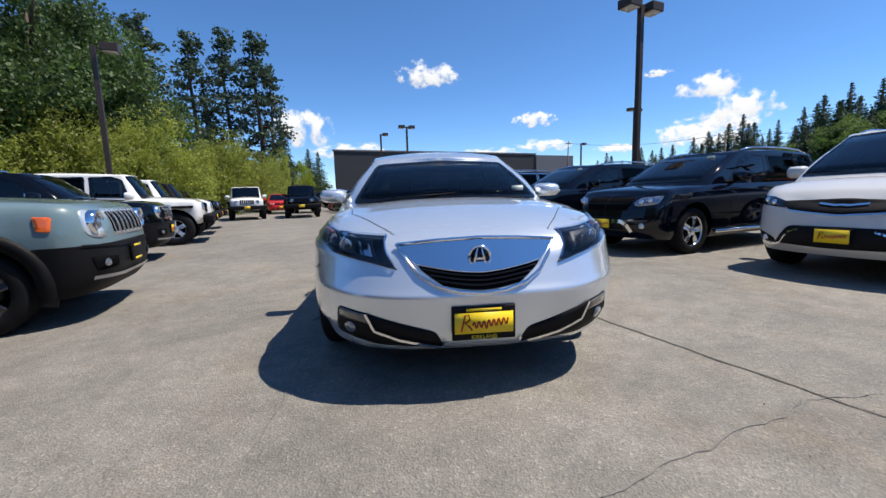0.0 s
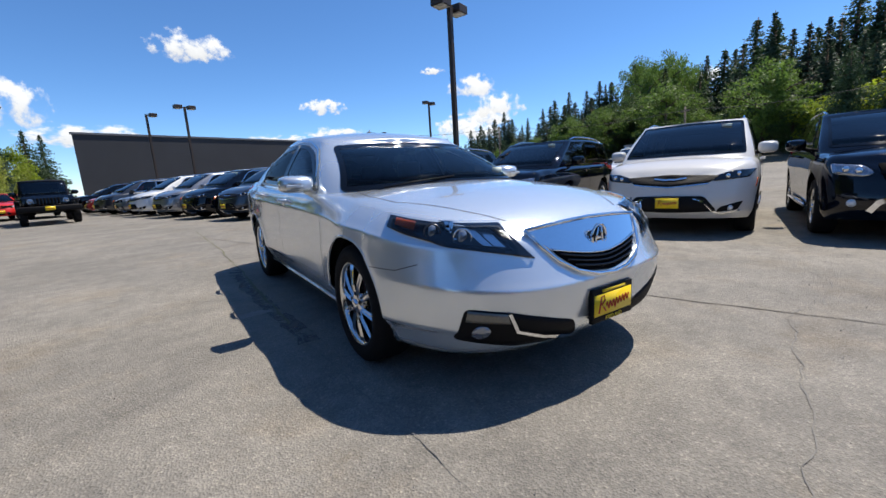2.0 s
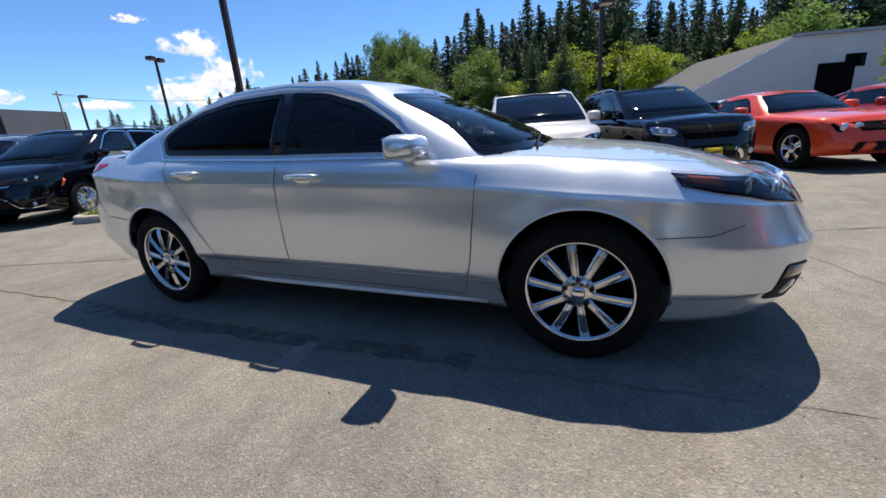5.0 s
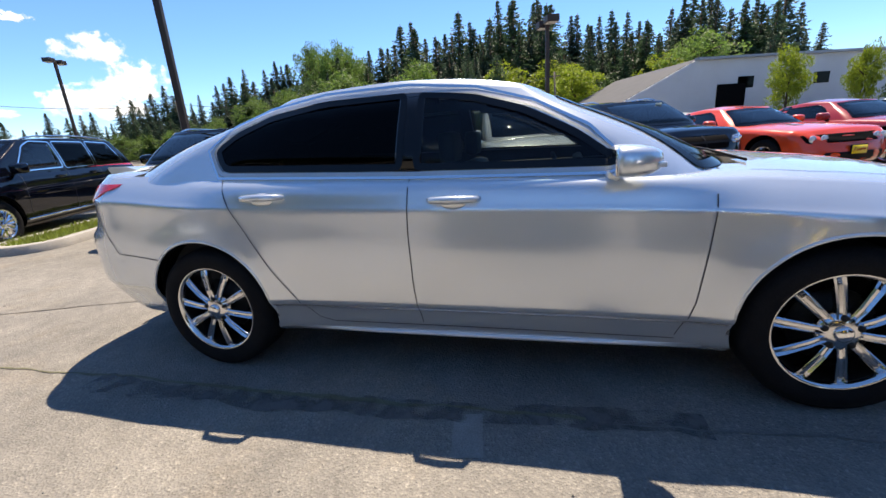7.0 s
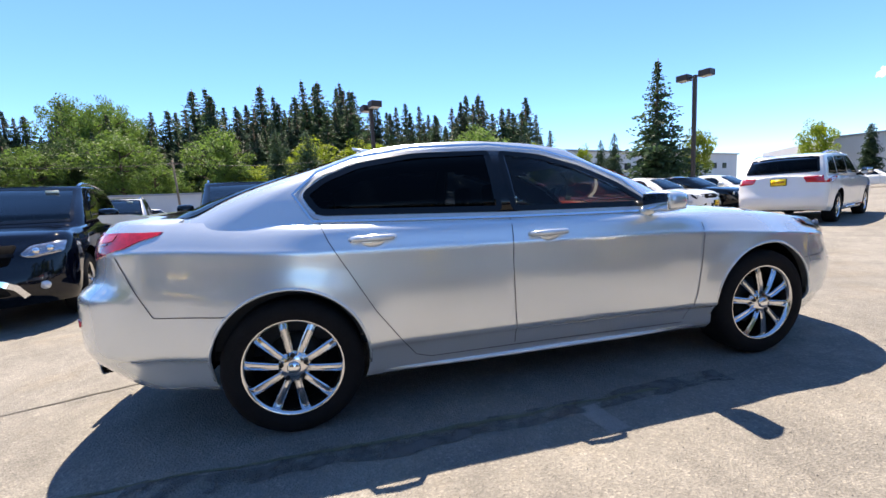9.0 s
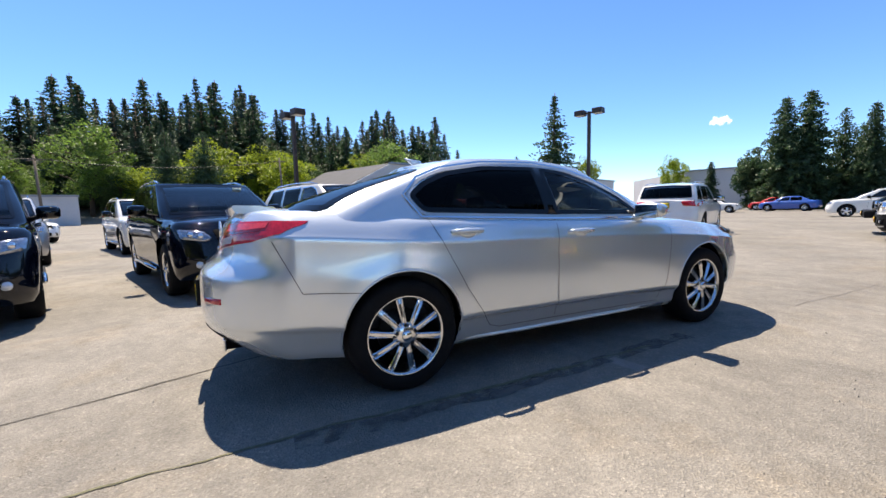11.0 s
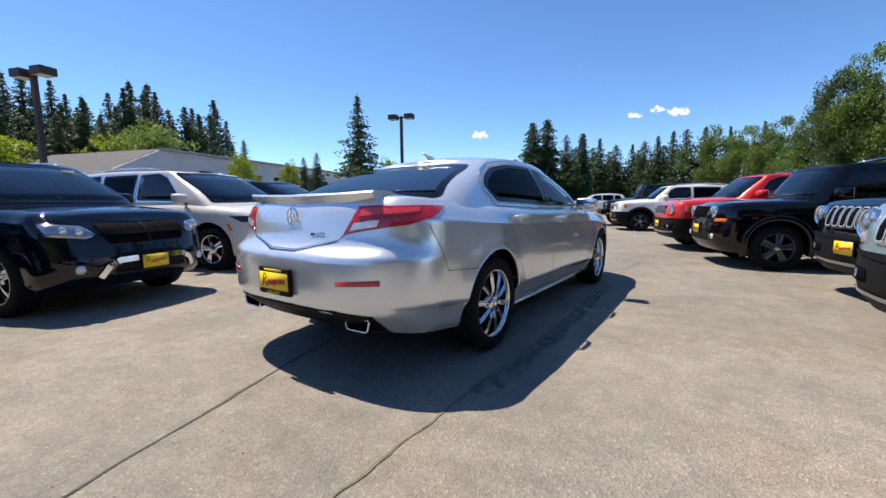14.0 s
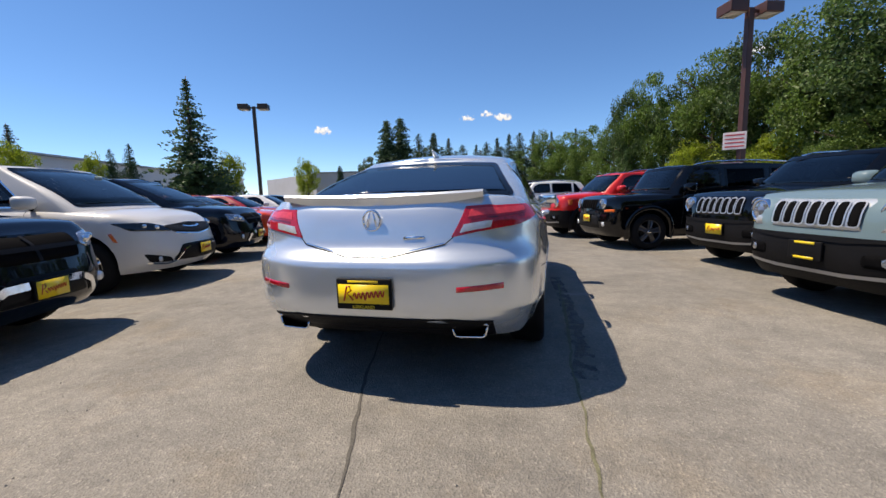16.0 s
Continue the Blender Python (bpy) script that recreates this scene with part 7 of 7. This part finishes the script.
ribbon("pavement_joint", [(2.6, -5.8), (1.62, -2.85), (1.15, -1.41), (.08, 2.39), (-.42, 3.87), (-1.9, 8.2)], .013, M_CRACK, 1, "narrow dark joint between asphalt strips", .7, wander=.012)
ribbon("pavement_joint", [(-1.0, -5.2), (-1.02, -2.5), (-1.07, -.6)], .008, M_PATCH2, 7, "faint joint between asphalt strips", .8, wander=.02)
ribbon("pavement_joint", [(-1.08, -.5), (-1.12, 2.6), (-1.15, 4.86), (-1.3, 8.2)], .018, M_MOSS, 2, "mossy joint between asphalt strips", .8, wander=.02)
ribbon("pavement_crack", [(1.46, -2.67), (1.30, -2.79), (1.0, -2.89), (.70, -2.96), (.39, -3.04), (.05, -3.1), (-.35, -3.22), (-.8, -3.25)], .0045, M_PATCH2, 3, "jagged crack in the asphalt", .9, wander=.05)
ribbon("pavement_crack", [(3.2, -2.2), (2.6, -2.55), (2.0, -2.7), (1.46, -2.67)], .005, M_PATCH2, 4, "jagged crack in the asphalt", .9, wander=.05)
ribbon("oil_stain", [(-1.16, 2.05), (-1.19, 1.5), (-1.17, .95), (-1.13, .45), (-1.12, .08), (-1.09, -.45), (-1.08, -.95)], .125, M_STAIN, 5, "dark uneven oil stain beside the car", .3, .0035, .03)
ribbon("asphalt_patch", [(-1.37, -.06), (-1.13, -.02)], .12, M_PATCH, 6, "pale patch in the asphalt", .2, .003, .0)

# ---- grass island with kerb ----
def island():
    root = thing("grass_island", "raised grass island with a concrete kerb", "kerb", pose(0, 0, -.04))
    s0, s1, n0, n1 = 5.62, 6.65, 3.55, 11.5
    out = []
    for k in range(13):
        t = math.pi * (1.5 - k / 12)
        out.append(((s0 + s1) / 2 - math.sin(t) * -(s1 - s0) / 2, n0 + .55 + math.cos(t) * .55))
    ring = [(s0, n1)] + sorted(out, key=lambda p: p[0]) + [(s1, n1)]

    def xy(s, n):
        return (n * UY + s * UX, n * -UX + s * UY)
    inner = shrink(ring, .15)
    bm = bmesh.new()
    o0 = [bm.verts.new((*xy(*p), -.02)) for p in ring]
    o1 = [bm.verts.new((*xy(*p), .12)) for p in shrink(ring, .015)]
    o2 = [bm.verts.new((*xy(*p), .135)) for p in shrink(ring, .04)]
    i1 = [bm.verts.new((*xy(*p), .135)) for p in inner]
    i2 = [bm.verts.new((*xy(*p), .02)) for p in inner]
    for a, b in ((o0, o1), (o1, o2), (o2, i1), (i1, i2)):
        for k in range(len(ring) - 1):
            bm.faces.new((a[k], a[k + 1], b[k + 1], b[k]))
    bmesh.ops.recalc_face_normals(bm, faces=bm.faces)
    part("kerb", bm, M_CONCRETE, root, "worn concrete kerb")
    bm = bmesh.new()
    bm.faces.new([bm.verts.new((*xy(*p), .11)) for p in inner])
    bmesh.ops.recalc_face_normals(bm, faces=bm.faces)
    part("soil", bm, M_GRASS, root, "dry grass and soil", smooth=False)
    r = random.Random(9)
    bm = bmesh.new()
    for _ in range(5200):
        s, n = r.uniform(s0 + .16, s1 - .16), r.uniform(n0 + .25, n1)
        x, y = xy(s, n)
        a, h, w = r.uniform(0, math.tau), r.uniform(.04, .12), r.uniform(.006, .012)
        dx, dy = math.cos(a) * w, math.sin(a) * w
        lx, ly = r.uniform(-.05, .05), r.uniform(-.05, .05)
        bm.faces.new((bm.verts.new((x - dx, y - dy, .10)), bm.verts.new((x + dx, y + dy, .10)), bm.verts.new((x + lx, y + ly, .11 + h))))
    part("grass", bm, M_BLADE, root, "yellow-green grass blades", smooth=False, kind="stuff")


M_BLADE = leaf_mat("grass_blade", (0.20, 0.24, 0.04))
island()

# ---- sign on the brown post ----
sg = thing("parking_sign", "small red and white sign on the brown lamp post", "sign", pose(-7.05, -10.8, 0, 0, 0, -20))
part("board", boxed((-.12, .10, 2.32), (.50, .13, 2.86), .01), M_SIGN_WHITE, sg, smooth=False)
for k in range(4):
    part("print_bar", boxed((-.06, .130, 2.39 + k * .12), (.44, .135, 2.43 + k * .12)), M_SIGN_RED, sg, "red lettering as a bar", smooth=False)

# ---- utility poles and overhead cable beyond the cars ----
M_WOODPOLE = mat("weathered_pole_wood", (0.16, 0.13, 0.10), 0.9, vary=0.3, scale=2, bump=0.4, bump_scale=40)
POLES = [(26, 62, 8.4), (45, 52, 6.8), (68.6, 45, 6.0), (92, 44, 6.6)]
tops = []
for b_, d_, h_ in POLES:
    x, y = -2.5 + d_ * math.sin(radians(b_)), d_ * math.cos(radians(b_))
    po = thing("utility_pole", "thin weathered wooden utility pole behind the cars", "pole", pose(x, y, ground_height(x, y), 0, 2, b_), "utility poles")
    bm = bmesh.new()
    tube(bm, [(0, 0, -.3), (0, 0, h_)], [.11, .08], 8)
    part("pole", bm, M_WOODPOLE, po)
    part("crossarm", boxed((-.55, -.05, h_ - .45), (.55, .05, h_ - .33), .01), M_WOODPOLE, po, smooth=False)
    tops.append(Vector((x, y, h_ - .3 + ground_height(x, y))))
for p, q in zip(tops, tops[1:]):
    cb = thing("overhead_cable", "black overhead cable sagging between utility poles", "cable", group="overhead cables")
    bm = bmesh.new()
    tube(bm, [p.lerp(q, k / 16) - Vector((0, 0, 1.0 * (1 - (k / 8 - 1) ** 2) * .7)) for k in range(17)], .022, 5)
    part("wire", bm, M_CABLE, cb)

# ---- clouds: soft-edged sheets of the far sky backdrop ----
def cloud_mat():
    m = bpy.data.materials.new("cloud_white")
    m.use_nodes = True
    nt = m.node_tree
    nt.nodes.remove(nt.nodes["Principled BSDF"])

    def node(kind, **values):
        n = nt.nodes.new(kind)
        for k, v in values.items():
            n.inputs[k].default_value = v
        return n

    def math_node(op, a, b=None):
        n = nt.nodes.new("ShaderNodeMath")
        n.operation = op
        for k, v in enumerate((a, b)):
            if v is None:
                continue
            if isinstance(v, (int, float)):
                n.inputs[k].default_value = v
            else:
                nt.links.new(v, n.inputs[k])
        return n.outputs[0]
    co, info = nt.nodes.new("ShaderNodeTexCoord"), nt.nodes.new("ShaderNodeObjectInfo")
    sep = nt.nodes.new("ShaderNodeSeparateXYZ")
    nt.links.new(co.outputs["Object"], sep.inputs[0])
    x, z = sep.outputs[0], sep.outputs[2]
    comb = nt.nodes.new("ShaderNodeCombineXYZ")
    nt.links.new(math_node('MULTIPLY', x, 1.9), comb.inputs[0])
    nt.links.new(math_node('MULTIPLY', info.outputs["Random"], 60.0), comb.inputs[1])
    nt.links.new(z, comb.inputs[2])
    fbm = node("ShaderNodeTexNoise", Scale=1.7, Detail=7.0, Roughness=0.58)
    nt.links.new(comb.outputs[0], fbm.inputs["Vector"])
    low = math_node('MULTIPLY', math_node('MINIMUM', z, 0.0), 1.5)          # flatter base
    high = math_node('MAXIMUM', z, 0.0)
    r2 = math_node('ADD', math_node('MULTIPLY', x, x), math_node('ADD', math_node('MULTIPLY', low, low), math_node('MULTIPLY', high, high)))
    dens = math_node('ADD', math_node('SUBTRACT', 0.62, r2), math_node('MULTIPLY', math_node('SUBTRACT', fbm.outputs["Fac"], 0.5), 2.6))
    alpha = nt.nodes.new("ShaderNodeMapRange")
    alpha.interpolation_type = 'SMOOTHSTEP'
    alpha.inputs["From Min"].default_value, alpha.inputs["From Max"].default_value = 0.05, 0.6
    alpha.inputs["To Max"].default_value = 0.95
    nt.links.new(dens, alpha.inputs["Value"])
    edge = nt.nodes.new("ShaderNodeMapRange")
    edge.interpolation_type = 'SMOOTHSTEP'
    edge.inputs["From Min"].default_value, edge.inputs["From Max"].default_value = 1.0, 0.7
    nt.links.new(r2, edge.inputs["Value"])
    # sunlit top and shaded base are painted in as emission strength
    glow = nt.nodes.new("ShaderNodeMapRange")
    glow.inputs["From Min"].default_value, glow.inputs["From Max"].default_value = -0.6, 0.5
    glow.inputs["To Min"].default_value, glow.inputs["To Max"].default_value = 0.62, 0.92
    nt.links.new(math_node('ADD', z, math_node('MULTIPLY', math_node('SUBTRACT', fbm.outputs["Fac"], 0.5), 1.2)), glow.inputs["Value"])
    em, tr, mx = nt.nodes.new("ShaderNodeEmission"), nt.nodes.new("ShaderNodeBsdfTransparent"), nt.nodes.new("ShaderNodeMixShader")
    em.inputs["Color"].default_value = (.94, .97, 1, 1)
    nt.links.new(glow.outputs[0], em.inputs["Strength"])
    nt.links.new(math_node('MULTIPLY', alpha.outputs[0], edge.outputs[0]), mx.inputs[0])
    nt.links.new(tr.outputs[0], mx.inputs[1])
    nt.links.new(em.outputs[0], mx.inputs[2])
    nt.links.new(mx.outputs[0], nt.nodes["Material Output"].inputs[0])
    return m


M_CLOUD = cloud_mat()
cloud_sheet = bpy.data.meshes.new("cloud")
cloud_sheet.from_pydata([(-1, 0, -1), (1, 0, -1), (1, 0, 1), (-1, 0, 1)], [], [(0, 1, 2, 3)])
cloud_sheet.materials.append(M_CLOUD)


def cloud(bearing, elev, width, height, dist):
    a = radians(bearing)
    ob = new("cloud", cloud_sheet)
    ob.matrix_basis = Matrix.Translation((dist * math.sin(a), dist * math.cos(a), dist * math.tan(radians(elev)))) @ Matrix.Rotation(-a, 4, 'Z')
    ob.scale = (dist * math.tan(radians(width)) * .66, 1, dist * math.tan(radians(height)) * .85)
    tagged(ob, "small white fair-weather cumulus cloud", "cloud", kind="structure")


CLOUDS = [(4.0, 15.4, 8.6, 3.2), (18.5, 9.4, 5.4, 2.0), (33.2, 13.4, 3.2, .9), (41.5, 8.4, 7.5, 3.0), (35.8, 5.9, 8, 2.8), (-12.7, 8.8, 8, 4.4), (-7.0, 6.0, 11, 2.2), (19.7, 6.0, 7, 1.6), (13.0, 5.5, 8, 1.3), (39, 5.2, 7, 2.0), (29, 5.0, 6, 1.2), (66, 9.0, 4, 1.8),
          (150.1, 9.1, 2.2, 1.1), (169.7, 10.5, 2.2, .8), (172.3, 10.9, 1.6, .8), (174.5, 10.4, 2.6, 1.1), (-157.4, 14.4, 3.8, 1.2), (38.5, 11.0, 7.0, 2.8), (39.5, 7.0, 8.0, 2.6)]
for i, (b, el, w, h) in enumerate(CLOUDS):
    cloud(b, el, w, h, 2200.0 + 12 * i)

# ---- loose grit on the asphalt ----
M_GRIT = mat("loose_grit", (0.27, 0.25, 0.22), 0.9, vary=0.3, scale=20)
r = random.Random(77)
bm = bmesh.new()
for _ in range(6500):
    d, a = r.uniform(1.2, 7.0), r.uniform(0, math.tau)
    x, y = d * math.sin(a), d * math.cos(a)
    if abs(x) < 1.05 and abs(y) < 2.6:
        continue
    s = r.uniform(.0025, .007) * (1.6 if r.random() < .06 else 1)
    z = ground_height(x, y)
    t = r.uniform(0, math.tau)
    vs = [bm.verts.new((x + s * math.cos(t + q * 2.09) * r.uniform(.7, 1.2), y + s * math.sin(t + q * 2.09) * r.uniform(.7, 1.2), z - .001)) for q in range(3)]
    top = bm.verts.new((x + r.uniform(-.3, .3) * s, y + r.uniform(-.3, .3) * s, z + s * r.uniform(.6, 1.1)))
    for q in range(3):
        bm.faces.new((vs[q], vs[(q + 1) % 3], top))
grit = part("loose_grit", bm, M_GRIT, None, smooth=False)
tagged(grit, "loose pale grit and small stones on asphalt", "gravel", kind="stuff")
